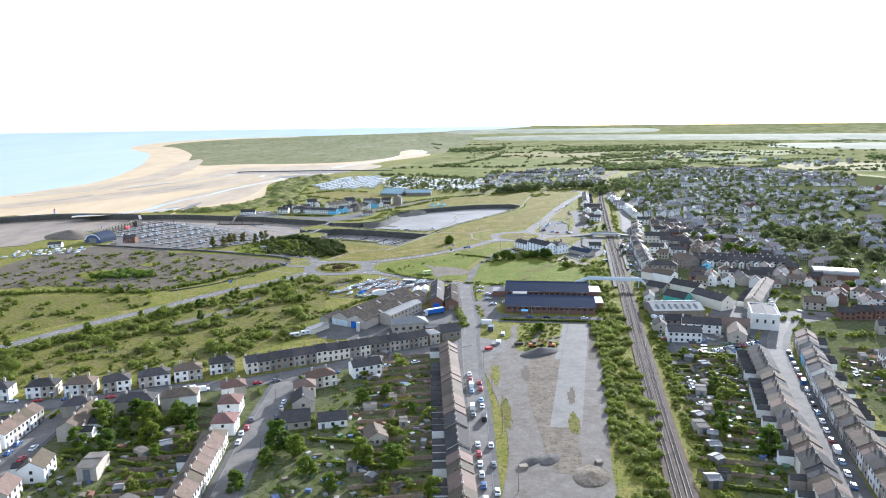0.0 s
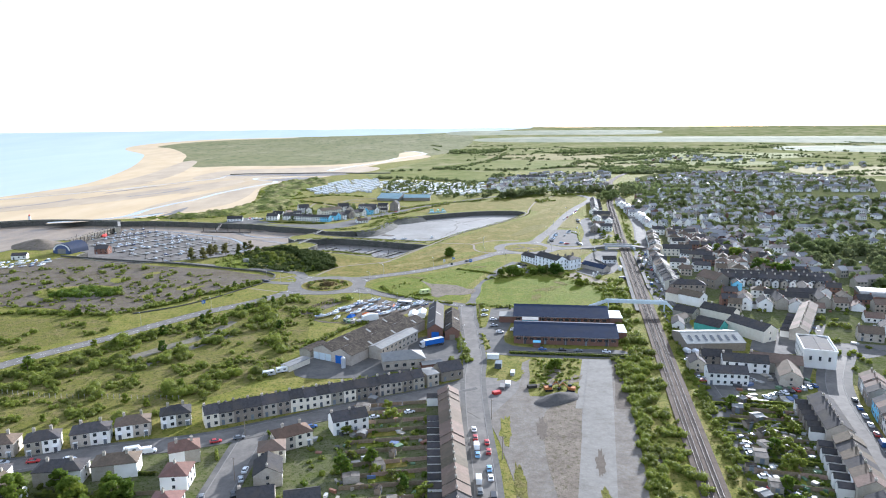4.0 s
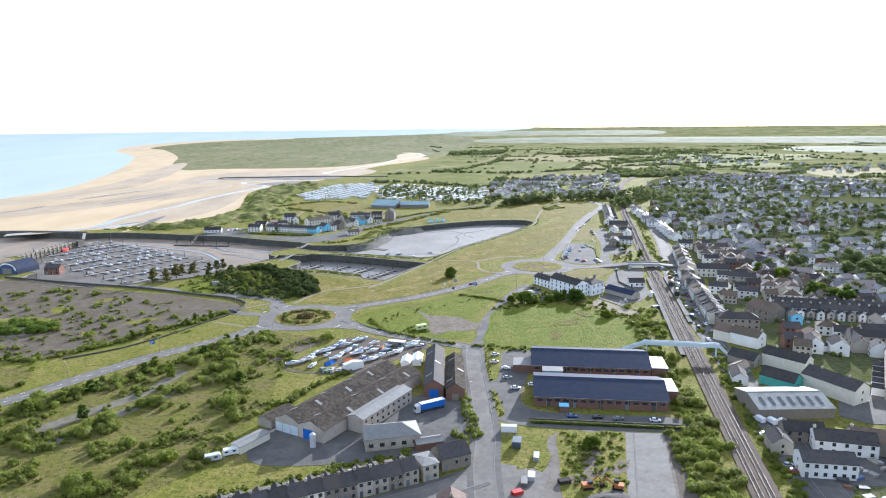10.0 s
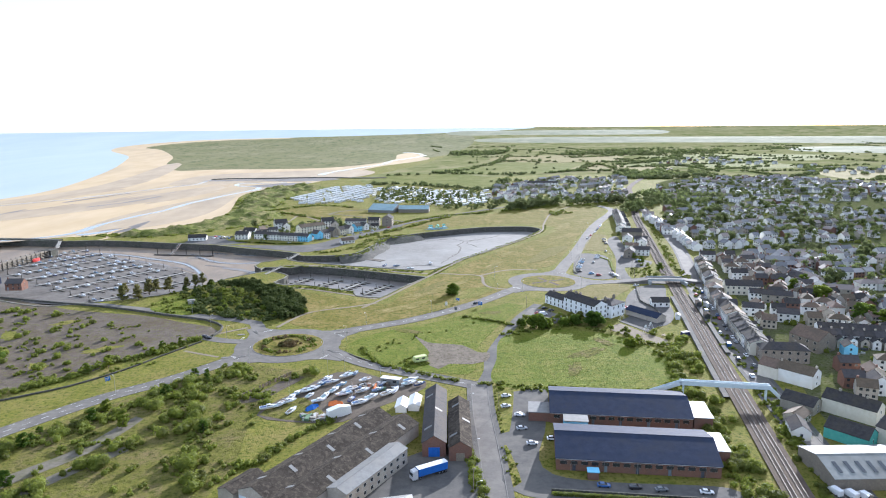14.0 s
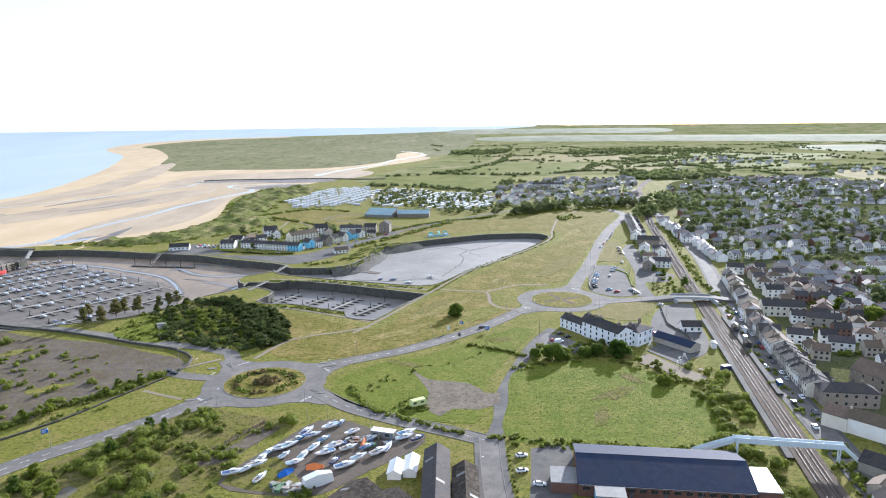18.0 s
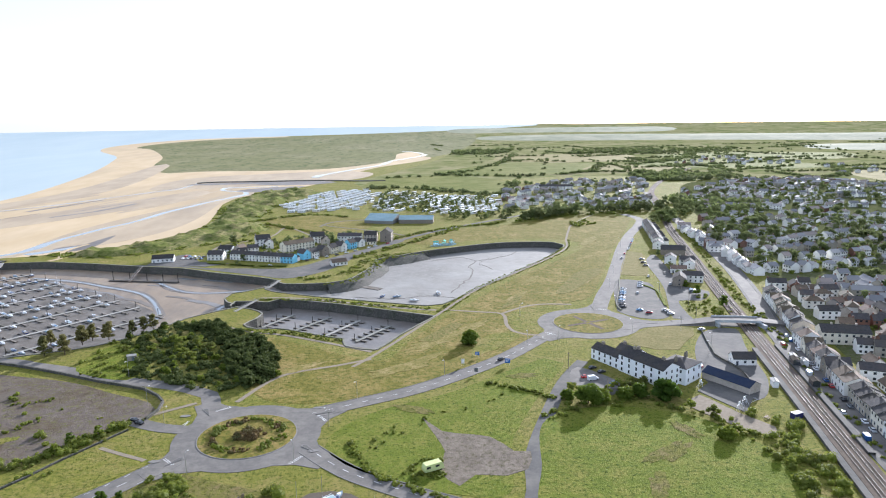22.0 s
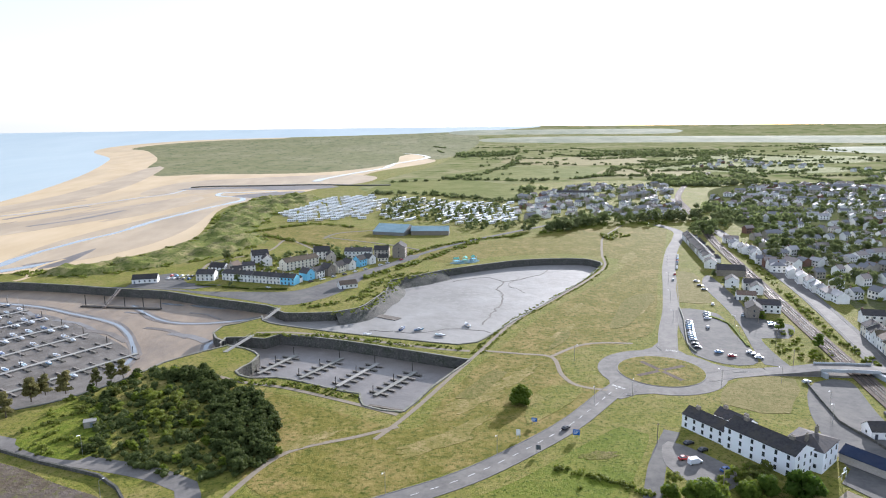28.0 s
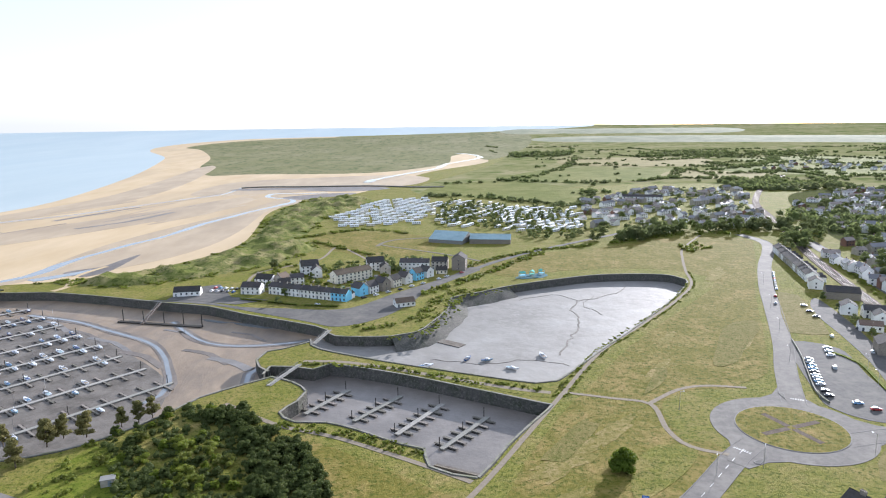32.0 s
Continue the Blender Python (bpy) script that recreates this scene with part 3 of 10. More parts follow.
for name, line, width in PATHS:
    ribbon(name, line, width, 0.07, M_PATH, "pale sandy footpath through the grass", "path", step=4)

# ---- areas of ground ----
M_SITEDIRT = surface("dark_site_dirt", (0.085, 0.070, 0.055), (0.150, 0.125, 0.098), 2.5, 0.95, 0.8, 0.4, (0.110, 0.090, 0.072), 9)
M_PALETRACK = surface("weathered_slab_track", (0.125, 0.110, 0.085), (0.205, 0.185, 0.150), 3, 0.9, 0.75, 0.3, (0.11, 0.105, 0.05), 7)
M_HEATH = surface("weedy_heath", (0.098, 0.106, 0.020), (0.192, 0.176, 0.044), 4, 0.95, 0.88, 0.9, (0.195, 0.148, 0.076), 10, spec=0.04, speck=((0.062, 0.070, 0.015), 2.4))
AREAS = (
    ("heath", [(-200, 366), (-150, 424), (-96, 486), (-74, 508), (-52, 500), (-34, 490), (-46, 474), (-54, 448), (-52, 430), (-52, 400), (-66, 352), (-90, 328), (-104, 314), (-150, 306), (-230, 302), (-246, 310)], 0.01, M_HEATH, "rough weedy grassland with brambles"),
    ("heath", [(-330, 316), (-262, 326), (-215, 384), (-172, 436), (-180, 460), (-250, 470), (-330, 462)], 0.01, M_HEATH, "rough weedy grassland with brambles"),
    ("lawn_dock", [(-55, 575), (-30, 563), (0, 572), (40, 596), (70, 622), (88, 642), (80, 665), (92, 690), (120, 706), (140, 720), (165, 775), (205, 870), (270, 1010), (290, 1075), (235, 1095), (150, 1045), (60, 1010), (10, 975), (40, 925), (90, 945), (160, 945), (190, 915), (178, 880), (140, 830), (90, 765), (55, 710), (36, 680), (15, 640), (0, 612), (-30, 632), (-60, 655), (-90, 668), (-70, 620)], 0.02, M_LAWN, "mown straw-green grass beside the dock"),
    ("meadow", [(67, 537), (96, 546), (128, 531), (144, 493), (136, 465), (112, 452), (54, 466), (57, 502)], 0.03, M_MEADOW, "lush green meadow"),
    ("meadow_triangle", [(-14, 540), (2, 554), (32, 569), (82, 606), (90, 598), (72, 566), (54, 530), (49, 516), (46, 494), (40, 482), (24, 486), (6, 495), (-12, 509), (-20, 524)], 0.03, M_MEADOW, "green triangle of tall grass between roads"),
    ("verge", [(-148, 460), (-156, 485), (-138, 507), (-117, 529), (-98, 550), (-86, 540), (-82, 527), (-84, 514), (-99, 501), (-124, 479), (-138, 462)], 0.03, M_LAND, "bright green roadside verge"),
    ("town_ground", [(196, 320), (204, 376), (172, 400), (196, 480), (222, 560), (262, 690), (300, 800), (360, 1000), (420, 1200), (560, 1480), (800, 1520), (920, 1250), (920, 900), (700, 560), (540, 420), (380, 290), (300, 300)], 0.015, M_YARDS, "town ground of yards, gardens and lanes"),
    ("garden_ground", [(8, 130), (18, 300), (14, 322), (-24, 312), (-58, 296), (-120, 282), (-215, 272), (-215, 140), (-100, 120)], 0.015, M_YARDS, "back gardens and yards between terraces"),
    ("garden_ground", [(100, 120), (114, 170), (150, 262), (174, 310), (150, 345), (134, 330), (112, 240), (92, 150)], 0.015, M_YARDS, "back gardens and yards beside the railway"),
    ("garden_ground", [(140, 130), (168, 200), (215, 318), (262, 300), (230, 180), (200, 110)], 0.015, M_YARDS, "back gardens behind the high street"),
    ("marina_bed", [(-140, 690), (-150, 735), (-190, 780), (-240, 822), (-300, 850), (-335, 800), (-310, 720), (-285, 680), (-228, 640), (-180, 652), (-150, 668)], -5.97, M_DARKMUD, "dark grey mud of the drained marina"),
    ("old_slab", [(-128, 368), (-118, 384), (-107, 401), (-92, 420), (-95, 423), (-111, 405), (-122, 388), (-131, 372)], 0.05, M_PALETRACK, "cracked concrete track in the scrub"),
    ("old_slab", [(-137, 380), (-122, 400), (-106, 419), (-96, 447), (-100, 450), (-111, 424), (-127, 405), (-142, 386)], 0.05, M_PALETRACK, "weedy old roadway in the scrub"),
    ("gravel_clearing", [(17.2, 544.1), (24.3, 530.8), (42, 524.2), (48.9, 512.2), (55, 511), (51.5, 498.9), (43.7, 495.2), (33, 497), (26.8, 490.4), (20.7, 502.1), (24, 514.8)], 0.05, M_GRAVEL, "bare gravel clearing in the meadow"),
    ("waste_ground", [(-330, 610), (-288, 668), (-230, 639), (-198, 620), (-147, 601), (-120, 584), (-100, 572), (-94, 559), (-101, 552), (-119, 532), (-140, 510), (-160, 490), (-185, 474), (-219, 490), (-260, 500), (-330, 500)], 0.03, M_BROWN, "cleared waste ground of grey-brown rubble"),
    ("car_park", [(162, 737), (175, 764), (193, 751), (184, 713), (177, 676), (168, 664), (155, 667), (147, 680), (149, 693)], 0.06, M_TARMAC, "worn tarmac car park with painted bays"),
    ("weedy_green", [(76, 652), (78, 684), (92, 698), (112, 700), (96, 686), (88, 668), (86, 652)], 0.03, M_LAND, "bright weedy grass between footpath and roundabout"),
    ("access_yard", [(236, 850), (226, 796), (213, 743), (224, 722), (208, 700), (194, 702), (186, 670), (184, 658), (174, 664), (196, 730), (206, 769), (218, 822)], 0.04, M_TARMAC, "grey tarmac access yard"),
    ("station_yard", [(184, 640), (200, 640), (188, 605), (176, 565), (160, 545), (148, 563), (158, 600), (172, 627)], 0.04, M_TARMAC, "tarmac yard beside the railway"),
    ("hotel_yard", [(95, 592), (108, 573), (106, 560), (94, 558), (87, 575)], 0.06, M_ASPHALT, "dark tarmac parking yard"),
    ("works_yard", [(-30, 350), (-50, 356), (-47, 382), (-18, 377), (8, 404), (30, 412), (32, 382), (24, 358), (0, 352)], 0.04, M_TARMAC, "grey tarmac works yard"),
    ("boat_yard", [(-51, 446), (-36, 472.5), (-22.3, 491), (-9.1, 489.5), (-1.4, 482.5), (20.2, 474.8), (14.4, 461.6), (0, 450), (-15.4, 436.1), (-29.1, 436.6)], 0.04, M_SITEDIRT, "trodden dirt and grass boat yard"),
    ("yard_grass", [(-50, 446), (-40, 463), (-33, 462), (-27, 452), (-22, 440), (-29, 437.5), (-40, 441)], 0.05, M_HEATH, "weedy grass under stored boats"),
    ("dirt_strip", [(-64, 458), (-57, 467), (-50, 476), (-43, 489), (-36, 487), (-44, 473), (-53, 460)], 0.05, M_BROWN, "bare brown strip beside a broken fence"),
    ("sheds_yard", [(50, 452), (72, 460), (64, 425), (58, 388), (112, 374), (112, 362), (46, 376), (44, 406)], 0.04, M_TARMAC, "tarmac yard around the brick sheds"),
    ("car_verge", [(46, 451), (53.5, 466), (58, 462), (49, 421), (44, 419)], 0.045, M_LAND, "strip of straw-green grass beside the road"),
    ("car_verge", [(43.5, 411), (46, 410), (46.5, 384), (43, 381)], 0.045, M_LAND, "strip of straw-green grass beside the road"),
    ("quay_square", [(-230, 872), (-180, 866), (-145, 850), (-117, 845), (-75, 842), (-45, 880), (-6, 930), (12, 962), (20, 952), (-5, 915), (-24, 885), (-30, 863), (-48, 823), (-74, 803), (-96, 815), (-125, 832), (-165, 855), (-200, 866)], 0.05, M_TARMAC, "broad grey tarmac quayside"),
    ("playing_field", [(-142, 1121), (-91, 1150), (-23, 1111), (-15, 1050), (-52, 1003), (-118, 1050)], 0.03, M_LAWN, "mown playing field"),
    # the clearing takes the darker meadow green as painted shade of the pines
    ("wood_clearing", [(-152, 622), (-146, 656), (-134, 650), (-122, 632), (-112, 608), (-120, 600), (-140, 608)], 0.03, M_MEADOW, "grass clearing beside the wood"),
    ("mole_grass", [(-82, 749), (-56, 747), (-20, 730), (9, 716), (30, 708), (34, 694), (2, 708), (-36, 729), (-70, 742)], 0.03, M_LAND, "bright green grass on the mole between the docks"),
    ("weedy_soil", [(-255, 545), (-225, 555), (-200, 545), (-195, 525), (-215, 512), (-245, 522)], 0.045, M_LAND, "weedy grass round a mound"),
    ("van_park", [(128, 318), (140, 366), (150, 372), (152, 350), (142, 318), (120, 228), (108, 232), (118, 282)], 0.04, M_TARMAC, "tarmac lane and parking beside the railway"),
    ("junction_apron", [(20, 332), (28, 345), (36, 345), (52, 336), (40, 312), (30, 300), (24, 310)], 0.055, M_ASPHALT, "grey asphalt road junction"),
    ("junction_east", [(218, 350), (222, 372), (240, 366), (244, 356), (228, 350)], 0.045, M_TARMAC, "worn tarmac forecourt"),
)
for name, ring, z, m, label in AREAS:
    patch(name, ring, z, m, label, name.replace("_", " "), 0.2)
patch("dry_verge", [(219.7, 869.2), (228.6, 859.3), (222, 832), (208.9, 792.7), (201.7, 774.5), (192, 774), (181, 779), (195, 814.9)], 0.05, M_DRY, "parched yellow grass verge", "verge", 0.2, smooth=False)
patch("dry_green", [(130.8, 622.7), (137, 634), (144.2, 641.8), (155.8, 649.2), (170.5, 649.1), (177.3, 644.5), (172, 632), (161.4, 620.1), (154, 610), (143, 611)], 0.05, M_DRY, "parched yellow lawn", "lawn", 0.2, smooth=False)


def ragged(cx, cy, rx, ry, turn, seed):
    """An uneven blot of ground."""
    c, s = math.cos(radians(turn)), math.sin(radians(turn))
    out = []
    for i in range(44):
        a = i * math.tau / 44
        k = 1 + 0.55 * noise.noise((math.cos(a) * 2.2, math.sin(a) * 2.2, seed)) + 0.3 * noise.noise((math.cos(a) * 7, math.sin(a) * 7, seed + 9))
        u, v = rx * k * math.cos(a), ry * k * math.sin(a)
        out.append((cx + u * c - v * s, cy + u * s + v * c))
    return out



# the cleared works site: concrete slabs, rubble, weeds
CLEARED = [(34, 318), (53, 340), (63, 366), (104, 358), (100, 330), (81, 262), (62, 196), (55, 160), (22, 165), (31, 216), (34, 244), (34, 279)]
patch("cleared_site", CLEARED, 0.03, M_CONC, "cleared site of cracked pale concrete", "concrete slab", 0.2)
for name, ring, z, m, label in (
    ("rubble_area", [(57, 305), (75, 318), (68, 275), (60, 232), (52, 198), (44, 200), (46, 240), (49, 271)], 0.06, M_GRAVEL, "brown crushed rubble on the cleared site"),
    ("weedy_area", [(63.7, 366.7), (76, 365), (88.3, 363.1), (81, 341), (74.2, 318.7), (64, 320), (53.8, 320.8), (58.5, 344)], 0.06, M_LAND, "weeds on the cleared site"),
    ("embankment_verge", [(104, 356), (112, 350), (92, 280), (68, 190), (58, 150), (52, 160), (66, 205), (84, 270)], 0.05, M_LAND, "bright green verge along the slabs")):
    patch(name, ring, z, m, label, name.replace("_", " "), 0.1)

M_PALESLAB = surface("pale_concrete_slab", (0.178, 0.168, 0.152), (0.248, 0.234, 0.210), 3, 0.9, 0.84, 0.12, (0.142, 0.130, 0.112), 9, speck=((0.20, 0.186, 0.16), 1.0))
patch("slab_strip", [(88.6, 363.1), (91.4, 362.7), (72.4, 306.2), (69.6, 306.6)], 0.07, M_PALESLAB, "narrow pale concrete strip beside a slab", "concrete slab", 0.12, smooth=False)
patch("slab_strip", [(91.9, 362.7), (102.6, 361.6), (85.1, 305.0), (62, 232), (50, 234), (72.8, 306.2)], 0.065, M_PALESLAB, "long pale concrete slab of a former works", "concrete slab", 0.12, smooth=False)
ribbon("slab_kerb", [(91.7, 362.8), (72.6, 306.3), (66, 285)], 0.3, 0.16, M_KERB, "low concrete kerb between slabs", "kerb", 0.2, smooth=False)
patch("dirt_strip", [(103, 361.5), (107, 361), (99, 330), (92, 304), (86, 304.5), (95, 333)], 0.06, M_SITEDIRT, "dark dirt along the edge of the slab", "dirt", 0.1)
for k, (cx, cy, rx, ry, t, m) in enumerate(((60, 236, 10, 2.0, 78, M_HEATH), (38, 290, 12, 2.2, 82, M_LAND), (36, 250, 14, 2.0, 84, M_HEATH), (88, 262, 5, 2.2, 60, M_SITEDIRT), (66, 262, 9, 1.6, 74, M_SITEDIRT), (52, 290, 10, 1.8, 80, M_SITEDIRT), (50, 345, 8, 4, 40, M_LAND), (70, 345, 8, 3, 60, M_GRAVEL), (66, 334, 9, 2.5, 20, M_GRAVEL), (78, 338, 6, 2.5, 50, M_GRAVEL))):
    patch("site_blot", ragged(cx, cy, rx, ry, t, 20 + k), 0.072, m, "uneven patch of rubble and weeds on the cleared site", "dirt", 0.1, smooth=False)
for k in range(14):
    patch("weedy_blot", ragged(-300 + (k * 67) % 180, 505 + (k * 41) % 100, 7 + k % 5, 3 + k % 3, 30 * k, 40 + k), 0.05, (M_SITEDIRT, M_LAND, M_SITEDIRT)[k % 3], "patch of weeds and dirt on the waste ground", "dirt", 0.1, smooth=False)
ribbon("retaining_wall", [(-300, 674), (-230, 644), (-193.9, 630.3), (-162.9, 616), (-131.4, 598.6), (-107.3, 587), (-98.2, 578), (-93.7, 571), (-93, 562.4), (-95.3, 554)], 0.8, 1.2, M_STONE, "dark stone retaining wall beside the waste ground", "wall", 2.8, step=10)
ribbon("verge_wall", [(-99, 545), (-106.8, 533.4), (-114.8, 521.4), (-120.3, 511.4), (-126, 503.4), (-142, 486), (-165, 472)], 0.6, 0.7, M_STONE, "low dark stone wall between verge and waste ground", "wall", 1.3, step=8)
ribbon("gate_lane", [(-101, 554), (-92, 548.5), (-84, 545), (-76, 543)], 7.0, 0.062, M_ASPHALT, "short asphalt lane to a gateway", "road", step=3)
ribbon("verge_path", [(-104, 531), (-97.4, 526.9), (-83.8, 519.2)], 1.8, 0.06, M_PATH, "narrow footpath across the verge", "path", step=3)
ribbon("verge_path", [(-94, 559), (-88, 563), (-79, 569)], 2.2, 0.06, M_PATH, "narrow footpath across the grass", "path", step=3)
bm = bmesh.new()
for c, r, ends in ((ROUND_1, 29.5, ((-11, 504), (-8, 562), (-96, 492), (-85, 580), (-92, 548))), (ROUND_2, 31, ((80, 628), (150, 722), (160, 655)))):
    for e in ends:
        d = (Vector(e) - Vector(c)).normalized()
        o = Vector((d.y, -d.x))
        for row in (0, 0.7):
            for k in range(1, 8):
                q = Vector(c) + d * (r + row) + o * k * 0.95
                prism(bm, [q - o * 0.3 - d * 0.14, q + o * 0.3 - d * 0.14, q + o * 0.3 + d * 0.14, q - o * 0.3 + d * 0.14], 0.085, 0.115)
tagged(part("give_way_marking", bm, M_PAINT), "white painted give-way dashes at a roundabout", "road marking", "", "stuff")

# streams over the sand
patch("damp_sand", [(-340, 945), (-300, 960), (-262, 1010), (-240, 1080), (-236, 1180), (-246, 1330), (-238, 1440), (-260, 1470), (-285, 1330), (-330, 1180), (-350, 1060)], 0.03, M_DAMPSAND, "damp brown sand beside the stream", "sand", 0.1, step=15)
patch("damp_sand", [(-560, 1010), (-440, 1120), (-330, 1330), (-300, 1480), (-340, 1500), (-420, 1330), (-520, 1150), (-600, 1060)], 0.03, M_DAMPSAND, "damp streak of sand left by the tide", "sand", 0.1, step=15)
patch("damp_sand", [(-620, 1250), (-560, 1300), (-500, 1480), (-520, 1800), (-620, 2300), (-660, 2300), (-590, 1800), (-570, 1500)], 0.03, M_DAMPSAND, "damp sand near the tide line", "sand", 0.1, step=15)
patch("damp_sand", [(-430, 1560), (-330, 1560), (-180, 1620), (-60, 1700), (-30, 1850), (-110, 1930), (-240, 1900), (-420, 1800)], 0.03, M_DAMPSAND, "damp sand of the creek mouth", "sand", 0.1, step=15)
BROOK = [(-420, 902), (-372, 920), (-345, 950), (-340.8, 1010.9), (-333.6, 1050.1), (-323.8, 1090.9), (-309.7, 1128.7), (-300.4, 1189.4), (-291.7, 1245.5), (-278.3, 1297.7), (-256.5, 1362.1), (-239.8, 1415.1), (-233.1, 1444.3), (-244.5, 1478.6), (-276.6, 1501.5), (-292.7, 1530.8), (-286.9, 1566.8), (-246.7, 1559.1), (-200, 1570)]
CHANNEL = [(-640, 1180), (-522.4, 1304.5), (-496.6, 1340.2), (-463.9, 1404.9), (-435.4, 1457.7), (-410.2, 1509.3), (-379.4, 1556.3), (-372.8, 1633.6), (-366.8, 1686.9), (-300, 1700)]


def uneven_strip(name, line, width, z, material, label, category, seed, side=0.0):
    """A band of water or wet sand whose two edges wander."""
    pts = curve_through(line, False, 9)
    a, b = [], []
    for i, (p, l, r) in enumerate(zip(pts, offset_line(pts, -1), offset_line(pts, 1))):
        k = width * (0.55 + 0.5 * noise.noise((i * 0.13, seed, 0)) + 0.25 * noise.noise((i * 0.5, seed, 3)))
        q = width * (0.55 + 0.5 * noise.noise((i * 0.13, seed, 7)) + 0.25 * noise.noise((i * 0.5, seed, 9)))
        a.append((p[0] + (l[0] - p[0]) * (k - side), p[1] + (l[1] - p[1]) * (k - side)))
        b.append((p[0] + (r[0] - p[0]) * (q + side), p[1] + (r[1] - p[1]) * (q + side)))
    patch(name, a + b[::-1], z, material, label, category, 0.1, smooth=False)


M_SILT = surface("dark_wet_silt", (0.120, 0.096, 0.076), (0.200, 0.165, 0.132), 10, 0.5, 0.75, 0.15, (0.092, 0.076, 0.062), 26, stretch=(30, 1, 0.4), spec=0.35)
uneven_strip("stream_margin", BROOK, 15, 0.04, M_DAMPSAND, "damp sand along a shallow stream", "sand", 1, 6)
uneven_strip("stream_water", BROOK, 7.5, 0.05, M_STREAM, "shallow stream winding over the beach", "stream", 2)
uneven_strip("stream_margin", CHANNEL, 17, 0.04, M_DAMPSAND, "damp sand along a tidal runnel", "sand", 3, 3)
uneven_strip("stream_water", CHANNEL, 4.5, 0.05, M_STREAM, "thin tidal runnel over the beach", "stream", 4)
patch("silt_bank", [(-322, 962), (-311.7, 975), (-301.2, 985), (-297, 1012), (-291.0, 1037.9), (-287.1, 1003.3), (-286.8, 962), (-300.0, 946)], 0.045, M_SILT, "dark silty bank beside the stream", "mud", 0.1)
patch("silt_pool", [(-338, 938), (-318, 958), (-304, 974), (-300, 966), (-314, 946), (-328, 932)], 0.05, M_STREAM, "shallow pool of tide water", "pool", 0.1)
patch("silt_bank", [(-262, 1500), (-240, 1530), (-190, 1560), (-150, 1560), (-165, 1520), (-200, 1495), (-228, 1470)], 0.05, M_SILT, "dark silty inlet below the dunes", "mud", 0.1)
for k in range(16):
    r = random.Random(700 + k)
    x = r.uniform(-580, -300)
    y = 1000 + (x + 620) * 1.1 + r.uniform(-60, 330)
    uneven_strip("tide_mark", [(x, y), (x + r.uniform(22, 40), y + r.uniform(50, 80)), (x + r.uniform(50, 70), y + r.uniform(120, 170))], r.uniform(3, 9), 0.033, M_DAMPSAND if k % 3 else M_SILT, "streak of damp sand left by the tide", "sand", k)
for line, w in (([(-290, 858), (-250, 842), (-220, 822), (-185, 797), (-168, 776), (-157, 755), (-147, 732), (-146, 718), (-152, 706)], 2.3), ([(-186, 838), (-176, 824), (-157, 801), (-140, 790), (-120, 788), (-100, 792), (-90, 796)], 2.2), ([(-88, 792), (-98, 776), (-107, 757), (-112, 744), (-110, 732), (-100, 726)], 3.0)):
    uneven_strip("channel_bank", line, w * 2.6, -5.965, M_SILT, "dark muddy bank of a tidal channel", "mud", 480 + w)
    uneven_strip("harbour_channel", line, w * 0.85, -5.93, M_STREAM, "narrow tidal channel in the harbour", "stream", 490 + w)
for cx, cy, rx, ry in ((-134, 828, 16, 2.6), (-106, 822, 12, 2.2), (-160, 838, 10, 2.0)):
    patch("tidal_pool", [(cx + rx * math.cos(a) * (1 + 0.2 * math.sin(3 * a)), cy - 0.45 * rx * math.cos(a) + ry * math.sin(a)) for a in [i * math.tau / 14 for i in range(14)]], -5.95, M_STREAM, "shallow pool below the quay wall", "pool", 0.1)
def jagged(line, k, seed):
    """A line that wanders by k metres every few metres."""
    rng = random.Random(seed)
    return [(x + rng.uniform(-k, k), y + rng.uniform(-k, k)) for x, y in curve_through(line, False, 5)]


for n, (line, w) in enumerate((([(124.6, 908.2), (113.2, 892.1), (94.4, 878.7), (82.1, 872.4), (73.4, 850.0), (73.2, 827.3), (65.7, 801.3), (55.6, 778.3), (50.1, 761.7)], 1.1), ([(82.1, 872.4), (71.9, 889.6), (59.1, 887.9), (42.2, 877.0)], 0.6), ([(-20, 760), (10, 752), (30, 758), (52, 748)], 0.5), ([(92, 838), (84, 862), (96, 884)], 0.5))):
    ribbon("mud_runnel", jagged(line, 1.5, 500 + n), w, -5.57, M_DARKMUD, "thin winding runnel in the dock mud", "runnel", 0.1, smooth=False)
for n, (x, y, L) in enumerate(((-228, 812, 46), (-205, 795, 40), (-176, 770, 36), (-170, 812, 30), (-142, 772, 34), (-126, 760, 28), (-128, 806, 26), (-262, 836, 40))):
    uneven_strip("mud_streak", [(x - L * 0.5, y + L * 0.32), (x, y + 3), (x + L * 0.45, y - L * 0.4)], 2.2 + n % 3, -5.972, (M_SILT, M_DOCKMUD)[n % 2], "streak of wet mud on the harbour bed", "mud", 520 + n)


M_WORN = surface("worn_straw_grass", (0.140, 0.126, 0.028), (0.235, 0.188, 0.062), 3, 0.95, 0.85, 0.4, (0.330, 0.248, 0.118), 9, spec=0.05, speck=((0.110, 0.108, 0.022), 2.2))
for k, (cx, cy, rx, ry, t) in enumerate(((90, 725, 17, 3.2, 55), (150, 770, 34, 6, 57), (30, 640, 20, 6, 45), (52, 662, 16, 4, 50), (62, 640, 12, 4, 45), (10, 600, 16, 5, 25), (-40, 606, 12, 4, 30), (200, 925, 26, 5, 62), (110, 772, 14, 3, 55), (22, 612, 14, 3, 40))):
    patch("worn_grass", ragged(cx, cy, rx, ry, t, k), 0.03, M_WORN, "worn straw-coloured patch in the grass", "worn grass", 0.1, smooth=False)
